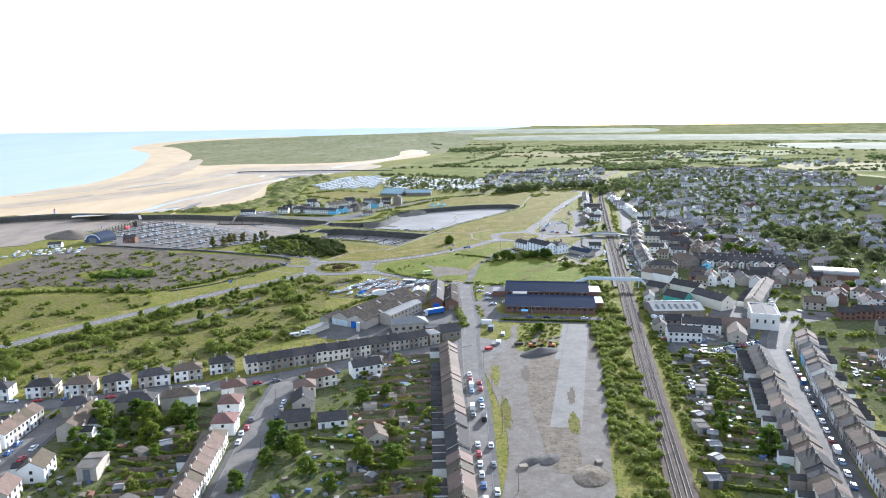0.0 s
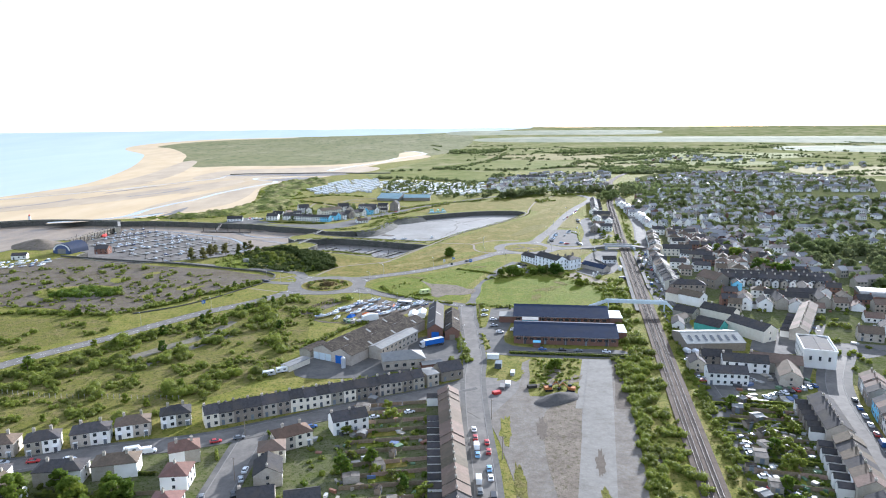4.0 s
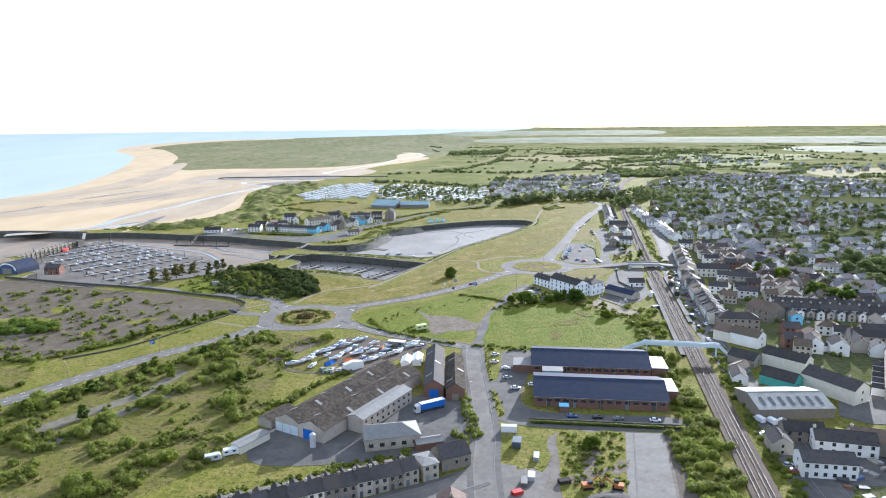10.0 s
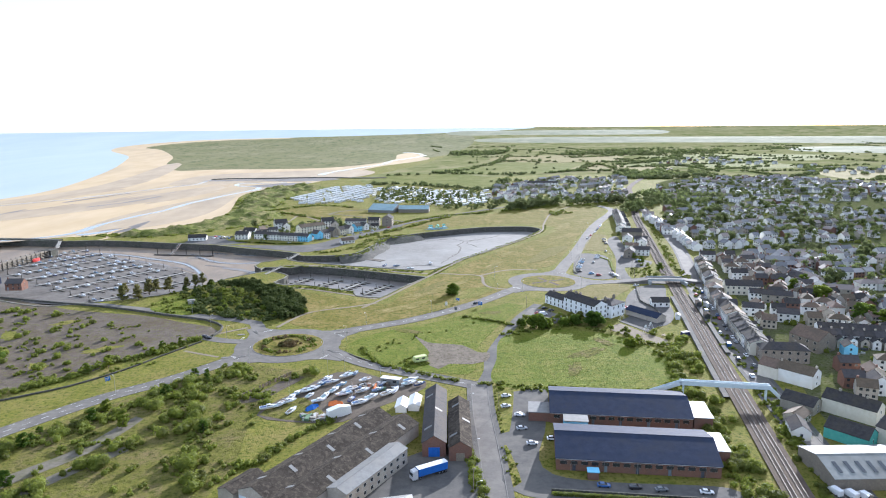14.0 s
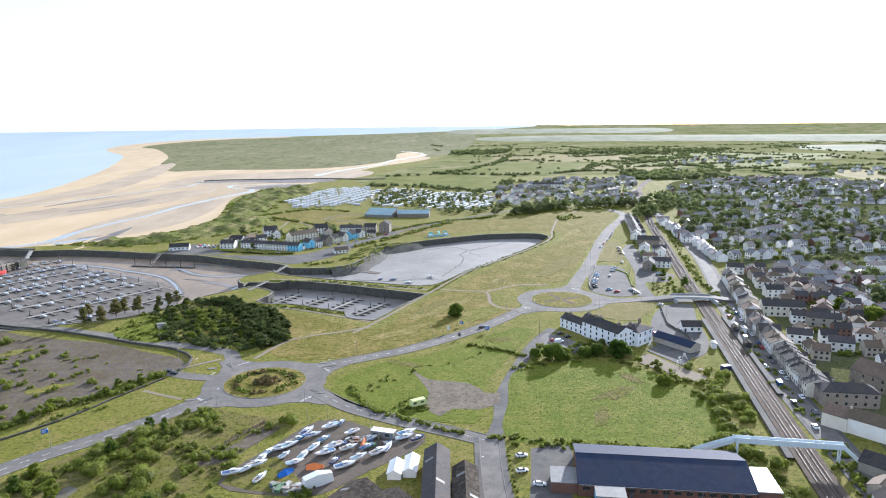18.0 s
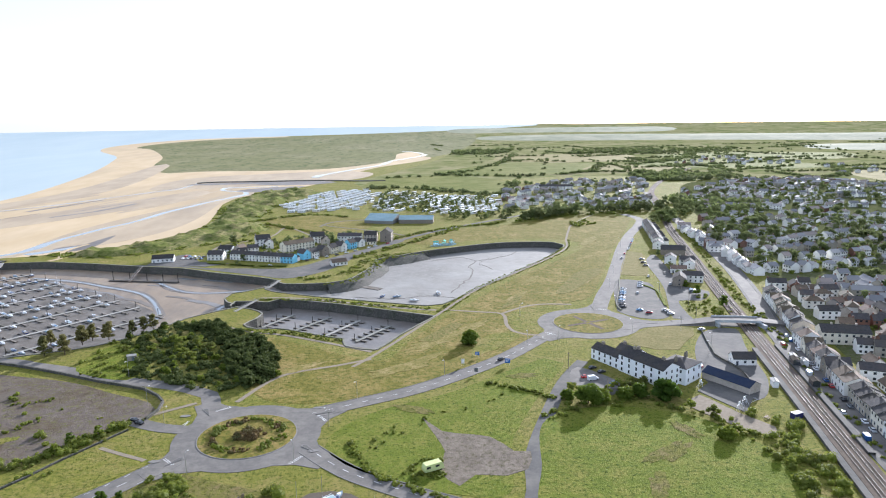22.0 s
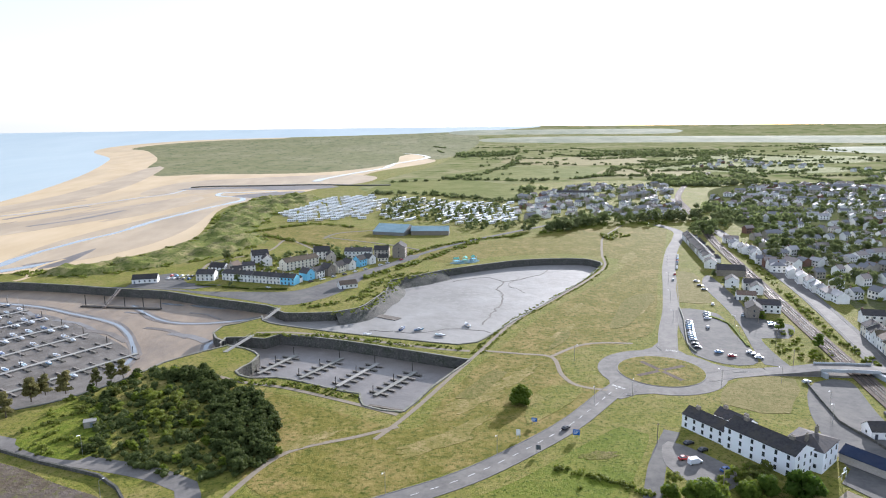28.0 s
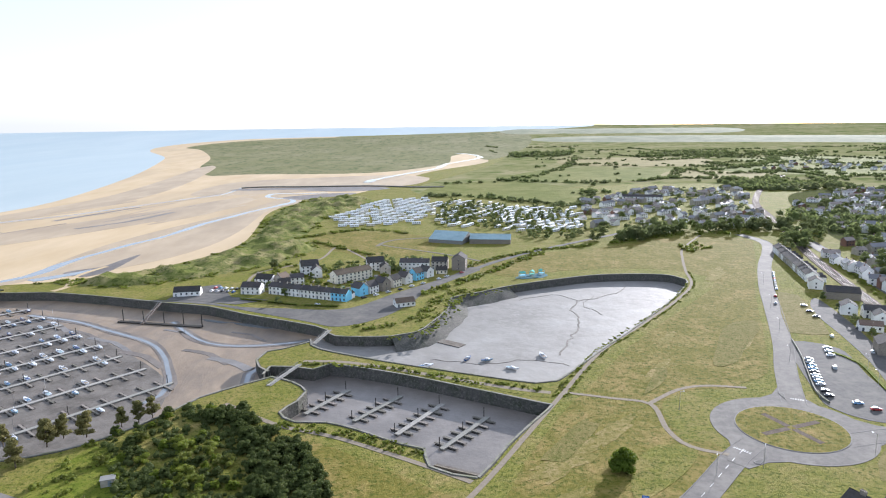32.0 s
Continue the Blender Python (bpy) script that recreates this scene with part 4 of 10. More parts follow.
ribbon("training_wall", [(-372, 1668), (-340, 1684), (-259, 1678), (-142, 1678), (-60, 1648), (0, 1640)], 9, 1.6, M_STONE, "long dark stone training wall across the creek mouth", "wall", 2.2, step=14)
patch("mud_bank", [(-390, 1640), (-350, 1664), (-259, 1668), (-142, 1668), (-96, 1632), (-153, 1590), (-230, 1600), (-261, 1632), (-351, 1625)], 0.06, M_SILT, "dark muddy creek bank", "mud", 0.2, step=20)
uneven_strip("creek_water", [(-149, 1752), (-143, 1805), (-113, 1888), (-67, 1998), (-13, 2124), (19, 2307), (53, 2380), (130, 2600), (110, 2800), (60, 2900)], 15, 0.4, M_STREAM, "winding creek through the marsh", "stream", 12)

# ---- railway ----
M_SLEEPER = surface("oily_sleeper", (0.06, 0.052, 0.046), (0.085, 0.075, 0.066), 0.5, 0.95, bump=0.2)
rail_line = curve_through(RAILWAY, False, 8)
ribbon("railway_ballast", rail_line, 9.2, 0.35, M_BALLAST, "brown stone ballast of a double railway", "railway", 0.5, smooth=False)
track_root = thing("railway_track", "double railway track with shiny steel rails", "railway track")
for off in (-2.44, -1.0, 1.0, 2.44):
    ribbon("rail", rail_line, 0.075, 0.68, M_STEEL, parent=track_root, depth=0.17, smooth=False, side=off)
bm = bmesh.new()
fine = curve_through(RAILWAY, False, 0.75)[:1500]
for i in range(0, len(fine) - 1):
    a, b = Vector(fine[i]), Vector(fine[i + 1])
    m = Matrix.Translation((a.x, a.y, 0)) @ Matrix.Rotation(math.atan2(b.y - a.y, b.x - a.x), 4, "Z")
    for o in (-1.72, 1.72):
        box(bm, -0.13, 0.13, o - 1.25, o + 1.25, 0.3, 0.5, m)
tagged(part("sleeper_rest", bm, M_SLEEPER, track_root), "dark brown sleepers", "", "", "stuff")

# ---- kinds of things ----
CACHE = {}


def spot(x, y, turn=0.0, z=0.0, sx=1.0, sy=None, sz=None):
    return Matrix.Translation((x, y, z + land_height(x, y))) @ Matrix.Rotation(radians(turn), 4, "Z") @ Matrix.Diagonal((sx, sy or sx, sz or sx, 1))


def place(key, builder, m):
    """The first of a kind is built, the rest are copies of it."""
    if key in CACHE:
        k = CACHE[key].scale
        return copy_thing(CACHE[key], m @ Matrix.Diagonal((1 / k[0], 1 / k[1], 1 / k[2], 1)))
    CACHE[key] = builder()
    CACHE[key].matrix_basis = m
    return CACHE[key]


def gable_walls(bm, w, d, h, rise):
    """Walls with two gables; the ridge runs along x."""
    v = [bm.verts.new(c) for c in ((-w / 2, -d / 2, -0.3), (w / 2, -d / 2, -0.3), (w / 2, d / 2, -0.3), (-w / 2, d / 2, -0.3), (-w / 2, -d / 2, h), (w / 2, -d / 2, h), (w / 2, d / 2, h), (-w / 2, d / 2, h), (-w / 2, 0, h + rise), (w / 2, 0, h + rise))]
    for f in ((0, 1, 5, 4), (2, 3, 7, 6), (1, 2, 6, 9, 5), (3, 0, 4, 8, 7), (0, 3, 2, 1), (4, 5, 9, 8), (6, 7, 8, 9)):
        bm.faces.new([v[i] for i in f])


def gable_roof(bm, w, d, h, rise, over=0.3, thick=0.16, lift=0.02):
    """Two thick slopes with overhanging eaves and a ridge."""
    k = rise / (d / 2)
    for s in (-1, 1):
        y0, z0 = s * (d / 2 + over), h - over * k + lift
        y1, z1 = 0.0, h + rise + lift
        x = w / 2 + over * 0.5
        v = [bm.verts.new(c) for c in ((-x, y0, z0), (x, y0, z0), (x, y1, z1), (-x, y1, z1), (-x, y0, z0 + thick), (x, y0, z0 + thick), (x, y1, z1 + thick), (-x, y1, z1 + thick))]
        for f in ((0, 3, 2, 1), (4, 5, 6, 7), (0, 1, 5, 4), (1, 2, 6, 5), (2, 3, 7, 6), (3, 0, 4, 7)):
            bm.faces.new([v[i] for i in f])
    tube(bm, (-w / 2 - over * 0.5, 0, h + rise + thick), (w / 2 + over * 0.5, 0, h + rise + thick), 0.13, n=5)


def hip_roof(bm, w, d, h, rise, over=0.35):
    x, y, r = w / 2 + over, d / 2 + over, max(w / 2 - d / 2, 0.4)
    lo = [bm.verts.new((a * x, b * y, h - 0.12)) for a, b in ((-1, -1), (1, -1), (1, 1), (-1, 1))]
    hi = [bm.verts.new((a * x, b * y, h + 0.05)) for a, b in ((-1, -1), (1, -1), (1, 1), (-1, 1))]
    p, q = bm.verts.new((-r, 0, h + rise)), bm.verts.new((r, 0, h + rise))
    bm.faces.new(lo[::-1])
    for i in range(4):
        bm.faces.new((lo[i], lo[(i + 1) % 4], hi[(i + 1) % 4], hi[i]))
    bm.faces.new((hi[0], hi[1], q, p)), bm.faces.new((hi[1], hi[2], q)), bm.faces.new((hi[2], hi[3], p, q)), bm.faces.new((hi[3], hi[0], p))


def window_mesh(w, h):
    """A window in one solid piece: a frame proud of the wall round a sunk pane."""
    key = ("window", round(w, 2), round(h, 2))
    if key not in CACHE:
        bm = bmesh.new()
        box(bm, -w / 2 - 0.05, w / 2 + 0.05, -0.09, 0.05, -h / 2 - 0.05, h / 2 + 0.05)
        front = min(bm.faces, key=lambda f: f.calc_center_median().y)
        bmesh.ops.inset_region(bm, faces=[front], thickness=0.15, depth=0.0)
        for v in front.verts:
            v.co.y += 0.05
        front.material_index = 1
        CACHE[key] = finish("window", bm, (M_FRAME, M_GLASS))
    return CACHE[key]


def add_window(parent, x, y, z, turn, w=1.1, h=1.25, name="window"):
    ob = new(name, window_mesh(w, h))
    ob.parent = parent
    ob.matrix_basis = Matrix.Translation((x, y, z)) @ Matrix.Rotation(radians(turn), 4, "Z")
    return ob


def add_door(parent, x, y, turn, m=None):
    bm = bmesh.new()
    box(bm, -0.45, 0.45, -0.02, 0.06, 0, 2.05)
    box(bm, -0.55, -0.45, -0.06, 0.06, 0, 2.15), box(bm, 0.45, 0.55, -0.06, 0.06, 0, 2.15), box(bm, -0.55, 0.55, -0.06, 0.06, 2.05, 2.15)
    ob = part("door", bm, m or M_DOOR, parent)
    ob.matrix_basis = Matrix.Translation((x, y, 0)) @ Matrix.Rotation(radians(turn), 4, "Z")


def add_chimney(parent, x, y, z, top, m=None):
    bm = bmesh.new()
    box(bm, x - 0.45, x + 0.45, y - 0.3, y + 0.3, z, top)
    box(bm, x - 0.52, x + 0.52, y - 0.37, y + 0.37, top, top + 0.14)
    for k in (-0.22, 0.22):
        tube(bm, (x + k, y, top + 0.1), (x + k, y, top + 0.6), 0.13, 0.1, 6)
    part("chimney", bm, m or M_BRICK, parent)


def house(w, d, h, rise, wall, roof, label, name="house", hip=False, chimneys=1, doors=1, storeys=2, cols=2, back=False, rear=None, sides=False, category="house", group=""):
    ob = thing(name, label, category, group)
    bm = bmesh.new()
    if hip and doors == 2:
        box(bm, -w / 2, -0.01, -d / 2, d / 2, -0.3, h)
        part("wall", bm, M_RENDER if wall == M_PEBBLE else M_PEBBLE, ob)
        bm = bmesh.new()
        box(bm, 0.01, w / 2, -d / 2, d / 2, -0.3, h)
        for x in ((0.5 / cols - 0.5) * w, (0.5 - 0.5 / cols) * w):
            porch = bmesh.new()
            box(porch, x - 0.8, x + 0.8, -d / 2 - 1.0, -d / 2 - 0.07, 2.25, 2.4)
            for k in (-0.72, 0.64):
                box(porch, x + k, x + k + 0.08, -d / 2 - 0.98, -d / 2 - 0.9, 0, 2.25)
            part("porch", porch, M_FRAME, ob)
    elif hip:
        box(bm, -w / 2, w / 2, -d / 2, d / 2, -0.3, h)
    else:
        gable_walls(bm, w, d, h, rise)
    part("wall", bm, wall, ob)
    bm = bmesh.new()
    (hip_roof if hip else gable_roof)(bm, w, d, h, rise)
    part("roof", bm, roof, ob)
    for i in range(chimneys):
        x = (-w / 2 + 0.5) if chimneys == 1 and not hip else (i + 0.5) / chimneys * w - w / 2 if chimneys > 1 else 0
        add_chimney(ob, x, 0.0 if not hip else 0.6, h + rise - 0.8, h + rise + 0.75, M_RUBBLE if wall == M_RUBBLE else M_BRICK if wall == M_BRICK else M_PEBBLE)
    sh = h / storeys
    for s in range(storeys):
        z = s * sh + sh * 0.56
        for c in range(cols):
            x = (c + 0.5) / cols * w - w / 2
            if s == 0 and doors and (c == 0 or (doors == 2 and c == cols - 1)):
                add_door(ob, x, -d / 2, 0)
                continue
            add_window(ob, x, -d / 2, z, 0)
            if back and c % 2 == 0:
                add_window(ob, x, d / 2, z, 180)
        if sides:
            for sx in (-1, 1):
                add_window(ob, sx * w / 2, 0, z, 90 * sx, 0.9, 1.1)
    if rear:
        # a lower wing behind
        rw, rd, rh, rr = rear
        bm = bmesh.new()
        m = Matrix.Translation((w / 2 - rw / 2 - 0.2, d / 2 + rd / 2 - 0.3, 0)) @ Matrix.Rotation(radians(90), 4, "Z")
        gable_walls(bm, rd, rw, rh, rr)
        bm.transform(m)
        part("rear_wing", bm, wall if wall == M_RUBBLE else M_RENDER, ob)
        bm = bmesh.new()
        gable_roof(bm, rd, rw, rh, rr, 0.15)
        bm.transform(m)
        part("rear_roof", bm, M_SLATE, ob)
    return ob


def simple_house(key):
    """A far house: walls that carry a roof and a chimney."""
    w, d, h, rise, wall, roof, hip, label = key
    bm = bmesh.new()
    if hip:
        box(bm, -w / 2, w / 2, -d / 2, d / 2, -0.3, h)
    else:
        gable_walls(bm, w, d, h, rise)
    glass = len(bm.faces)
    for s in (-1, 1):
        for z in (1.5, 4.1):
            for x in (-0.3, 0.0, 0.3):
                if z + 0.6 < h:
                    box(bm, x * w - 0.6, x * w + 0.6, s * d / 2 - 0.06, s * d / 2 + 0.06, z - 0.6, z + 0.6, mat=1)
    ob = new("house", finish("house", bm, (wall, M_GLASS)))
    tagged(ob, label, "house")
    bm = bmesh.new()
    (hip_roof if hip else gable_roof)(bm, w, d, h, rise)
    part("roof", bm, roof, ob)
    bm = bmesh.new()
    x = -w / 2 + 0.5 if not hip else 0
    box(bm, x - 0.45, x + 0.45, -0.3, 0.3, h + rise - 1, h + rise + 1.0)
    box(bm, x - 0.52, x + 0.52, -0.37, 0.37, h + rise + 1.0, h + rise + 1.12)
    part("chimney", bm, M_BRICK, ob)
    return ob


# cars and vans
def loft(bm, sections, mat=0):
    """Skins rings of equal length, with capped ends."""
    rings = [[bm.verts.new(p) for p in s] for s in sections]
    n = len(rings[0])
    for a, b in zip(rings, rings[1:]):
        for i in range(n):
            bm.faces.new((a[i], a[(i + 1) % n], b[(i + 1) % n], b[i])).material_index = mat
    bm.faces.new(rings[0][::-1]).material_index = mat
    bm.faces.new(rings[-1]).material_index = mat


def car(paint, van=False, label="parked car", length=4.3):
    ob = thing("van" if van else "car", label, "van" if van else "car", "parked vehicles")
    L, W, H = (5.2, 1.95, 2.25) if van else (length, 1.78, 1.46)
    bm = bmesh.new()

    def ring(x, half, z0, z1, inset=0.06):
        return [(x, -half, z0 + 0.1), (x, -half + inset, z0), (x, half - inset, z0), (x, half, z0 + 0.1), (x, half, z1 - 0.12), (x, half - 0.14, z1), (x, -half + 0.14, z1), (x, -half, z1 - 0.12)]
    w = W / 2
    if van:
        loft(bm, [ring(-L / 2, w * 0.95, 0.3, 2.1), ring(-L / 2 + 0.2, w, 0.25, H), ring(L / 2 - 1.75, w, 0.25, H), ring(L / 2 - 0.95, w * 0.98, 0.25, 1.3), ring(L / 2 - 0.1, w * 0.92, 0.3, 1.0), ring(L / 2, w * 0.85, 0.4, 0.8)])
    else:
        loft(bm, [ring(-L / 2, w * 0.86, 0.38, 0.85), ring(-L / 2 + 0.12, w * 0.95, 0.25, 0.98), ring(-L / 2 + 0.6, w, 0.22, 1.0), ring(L / 2 - 1.3, w, 0.22, 0.95), ring(L / 2 - 0.3, w * 0.94, 0.25, 0.78), ring(L / 2, w * 0.8, 0.38, 0.62)])
    if not van:
        loft(bm, [[(-L / 2 + 0.86, -0.64, H - 0.1), (-L / 2 + 0.86, 0.64, H - 0.1), (-L / 2 + 0.9, 0.58, H - 0.02), (-L / 2 + 0.9, -0.58, H - 0.02)], [(L / 2 - 2.0, -0.63, H - 0.1), (L / 2 - 2.0, 0.63, H - 0.1), (L / 2 - 2.1, 0.56, H), (L / 2 - 2.1, -0.56, H)]])
    body = part("body", bm, paint, ob)
    bm = bmesh.new()
    if van:
        loft(bm, [[(L / 2 - 1.72, -0.8, 1.45), (L / 2 - 1.72, 0.8, 1.45), (L / 2 - 1.66, 0.76, 2.1), (L / 2 - 1.66, -0.76, 2.1)], [(L / 2 - 0.98, -0.8, 1.34), (L / 2 - 0.98, 0.8, 1.34), (L / 2 - 1.55, 0.76, 2.12), (L / 2 - 1.55, -0.76, 2.12)]])
        part("windscreen", bm, M_GLASS, ob)
    else:
        loft(bm, [[(-L / 2 + 0.35, -0.72, 0.95), (-L / 2 + 0.35, 0.72, 0.95), (-L / 2 + 0.38, 0.7, 1.0), (-L / 2 + 0.38, -0.7, 1.0)], [(-L / 2 + 0.55, -0.78, 0.95), (-L / 2 + 0.55, 0.78, 0.95), (-L / 2 + 0.85, 0.62, H - 0.08), (-L / 2 + 0.85, -0.62, H - 0.08)], [(L / 2 - 1.5, -0.8, 0.92), (L / 2 - 1.5, 0.8, 0.92), (L / 2 - 2.0, 0.6, H - 0.06), (L / 2 - 2.0, -0.6, H - 0.06)], [(L / 2 - 1.1, -0.74, 0.9), (L / 2 - 1.1, 0.74, 0.9), (L / 2 - 1.15, 0.7, 0.94), (L / 2 - 1.15, -0.7, 0.94)]])
        part("glasshouse", bm, M_GLASS, ob)
    bm = bmesh.new()
    tube(bm, (0, -0.11, 0), (0, 0.11, 0), 0.32, n=10)
    tube(bm, (0, -0.12, 0), (0, 0.12, 0), 0.19, n=8)
    me = finish("wheel", bm, M_TYRE)
    for x in (-L / 2 + 0.8, L / 2 - 0.85):
        for y in (-w + 0.08, w - 0.08):
            o = new("wheel", me)
            o.parent, o.location = ob, (x, y, 0.32)
    return ob


PAINTS = [surface("car_paint_" + n, c, tuple(v * 1.1 for v in c), 1, 0.3, bump=0, spec=0.6) for n, c in (("white", (0.72, 0.73, 0.74)), ("silver", (0.42, 0.44, 0.46)), ("black", (0.02, 0.02, 0.025)), ("grey", (0.13, 0.14, 0.15)), ("blue", (0.03, 0.09, 0.26)), ("red", (0.38, 0.03, 0.03)), ("sky", (0.2, 0.36, 0.55)))]
PAINT_NAMES = ("white", "silver", "black", "dark grey", "navy blue", "red", "light blue")


def park(x, y, turn, k, van=False, z=0.12):
    place(("car", k, van), lambda: car(PAINTS[k], van, PAINT_NAMES[k] + (" panel van parked on tarmac" if van else " hatchback car parked on tarmac")), spot(x, y, turn, z))


# foliage: many small leaf faces
def leaf_faces(rng, centres, radii, per_area, size):
    """Numpy arrays of leaf quads scattered over ellipsoid clumps."""
    out = []
    for c, r in zip(centres, radii):
        n = max(12, int(per_area * (r[0] * r[2]) * 6))
        d = rng.normal(size=(n, 3))
        d /= np.linalg.norm(d, axis=1)[:, None]
        d[:, 2] = np.where(d[:, 2] < -0.35, -d[:, 2], d[:, 2])
        p = c + d * r * rng.uniform(0.74, 1.05, (n, 1))
        nrm = d + rng.normal(size=(n, 3)) * 0.6
        nrm /= np.linalg.norm(nrm, axis=1)[:, None]
        u = np.cross(nrm, rng.normal(size=(n, 3)))
        u /= np.linalg.norm(u, axis=1)[:, None] + 1e-9
        v = np.cross(nrm, u)
        s = size * rng.uniform(0.6, 1.3, (n, 1))
        out.append(np.stack([p - u * s, p - v * s * 0.7, p + u * s, p + v * s * 0.7], 1))
    return np.concatenate(out)


def quads_mesh(name, quads, material):
    n = len(quads)
    me = bpy.data.meshes.new(name)
    me.vertices.add(n * 4)
    me.vertices.foreach_set("co", quads.reshape(-1).astype(np.float32))
    me.loops.add(n * 4)
    me.loops.foreach_set("vertex_index", np.arange(n * 4, dtype=np.int32))
    me.polygons.add(n)
    me.polygons.foreach_set("loop_start", np.arange(0, n * 4, 4, dtype=np.int32))
    me.update(calc_edges=True)
    me.materials.append(material)
    return me


def tree(seed, height, spread, material, label, trunk=0.3, conifer=False, category="tree", clumps=26, leaf=0.42):
    rng = np.random.default_rng(seed)
    ob = thing("pine_tree" if conifer else "tree", label, category)
    bm = bmesh.new()
    lean = rng.normal(size=2) * 0.15
    tube(bm, (0, 0, -0.2), (lean[0], lean[1], height * 0.45), trunk, trunk * 0.6, 7)
    tube(bm, (lean[0], lean[1], height * 0.45), (lean[0] * 2, lean[1] * 2, height * 0.85), trunk * 0.6, trunk * 0.2, 6)
    for i in range(6):
        a = i * 1.05 + rng.uniform(0, 0.6)
        tube(bm, (lean[0], lean[1], height * rng.uniform(0.25, 0.55)), (math.cos(a) * spread * 0.7, math.sin(a) * spread * 0.7, height * rng.uniform(0.5, 0.8)), trunk * 0.35, trunk * 0.1, 5)
    part("trunk", bm, M_BARK, ob)
    low = 0.16 if conifer else 0.06 if height < 4 else 0.1
    cs, rs = [], []
    for i in range(clumps):
        f = rng.uniform(0, 1) ** 0.8
        z = height * (low + (0.9 - low) * f)
        wide = spread * (1.0 - (0.75 * f if conifer else 0.55 * f ** 2)) * math.sqrt(rng.uniform(0.05, 1)) * (0.8 if f < 0.15 else 1.0)
        a = rng.uniform(0, math.tau)
        cs.append((math.cos(a) * wide * 0.85, math.sin(a) * wide * 0.85, z))
        r = spread * rng.uniform(0.22, 0.4)
        rs.append((r, r, r * rng.uniform(0.6, 0.85)))
    q = np.concatenate([domes(cs, rs, 0.74), leaf_faces(rng, np.array(cs), np.array(rs), 9.0, leaf * 0.72)])
    o = new("crown", quads_mesh("crown", q, material))
    o.parent = ob
    return ob


FAR_LEAVES = {}
WOOD_LEAVES = {}
TREE_FORMS = {"broad": (8.5, 4.0, 26), "bush": (3.4, 2.3, 14), "pine": (11.0, 3.6, 22), "dark": (9.5, 4.4, 30), "dome": (6.4, 5.2, 40)}


def far_tree(kind, x, y, s):
    """A tree too far to pick out: its crown joins the rest of the distant trees."""
    rng = np.random.default_rng(int(abs(x * 7 + y * 13)))
    height, spread, n = TREE_FORMS[kind]
    height, spread = height * s, spread * s
    n = n // 3
    f = rng.uniform(0, 1, n)
    a, w = rng.uniform(0, math.tau, n), spread * (1 - 0.55 * f ** 2) * np.sqrt(rng.uniform(0.05, 1, n))
    cs = np.stack([x + np.cos(a) * w * 0.8, y + np.sin(a) * w * 0.8, height * (0.15 + 0.75 * f) + land_height(x, y)], 1)
    r = spread * rng.uniform(0.34, 0.54, n)
    FAR_LEAVES.setdefault(kind, []).append(np.concatenate([domes(cs, np.stack([r, r, r * 0.75], 1), 0.62, 5), leaf_faces(rng, cs, np.stack([r, r, r * 0.75], 1), 1.0, 0.8)]))


def wood_tree(kind, x, y, s):
    """One crown of a closed wood, whose trees cannot be told apart."""
    rng = np.random.default_rng(int(abs(x * 11 + y * 17)))
    height, spread, n = TREE_FORMS[kind]
    height, spread = height * s, spread * s
    f = rng.uniform(0, 1, n)
    a, w = rng.uniform(0, math.tau, n), spread * (1 - 0.5 * f ** 2) * np.sqrt(rng.uniform(0.05, 1, n))
    cs = np.stack([x + np.cos(a) * w * 0.85, y + np.sin(a) * w * 0.85, height * 0.62 * (0.12 + 0.78 * f)], 1)
    r = spread * rng.uniform(0.2, 0.36, n)
    rs = np.stack([r, r, r * 0.75], 1)
    WOOD_LEAVES.setdefault("dark" if kind == "dark" else "bright" if kind == "bush" else "green", []).append(np.concatenate([domes(cs, rs, 0.74), leaf_faces(rng, cs, rs, 9.0, 0.27)]))


def plant(kind, x, y, s=1.0, z=0.0):
    if y > 760 or x > 300:
        far_tree(kind, x, y, s * random.uniform(0.85, 1.2))
        return
    k = random.randrange(4)
    turn = random.uniform(0, 360)
    s *= random.uniform(0.85, 1.2)
    if kind == "broad":
        place(("broad", k), lambda: tree(10 + k, 8.5, 4.0, M_LEAF, "broadleaf tree in full green leaf"), spot(x, y, turn, z, s))
    elif kind == "bush":
        place(("bush", k), lambda: tree(30 + k, 3.4, 2.3, M_SCRUB, "rounded green garden bush", 0.12, category="bush", clumps=14, leaf=0.3), spot(x, y, turn, z, s))
    elif kind == "dome":
        place(("dome", k), lambda: tree(90 + k, 6.4, 5.2, M_LEAF, "large rounded dense green bush", 0.25, category="bush", clumps=46, leaf=0.4), spot(x, y, turn, z, s))
    elif kind == "pine":
        place(("pine", k), lambda: tree(50 + k, 11.0, 4.4, M_PALEPINE, "olive windswept pine tree beside the marina", 0.28, True, clumps=28), spot(x, y, turn, z, s))
    else:
        place(("dark", k), lambda: tree(70 + k, 9.5, 4.4, M_PINE, "dense dark green evergreen tree", 0.35, clumps=30), spot(x, y, turn, z, s))


def scatter_in(ring, n, seed):
    rng = random.Random(seed)
    xs, ys = [p[0] for p in ring], [p[1] for p in ring]
    out = []
    while len(out) < n:
        p = (rng.uniform(min(xs), max(xs)), rng.uniform(min(ys), max(ys)))
        if inside(p, ring):
            out.append(p)
    return out


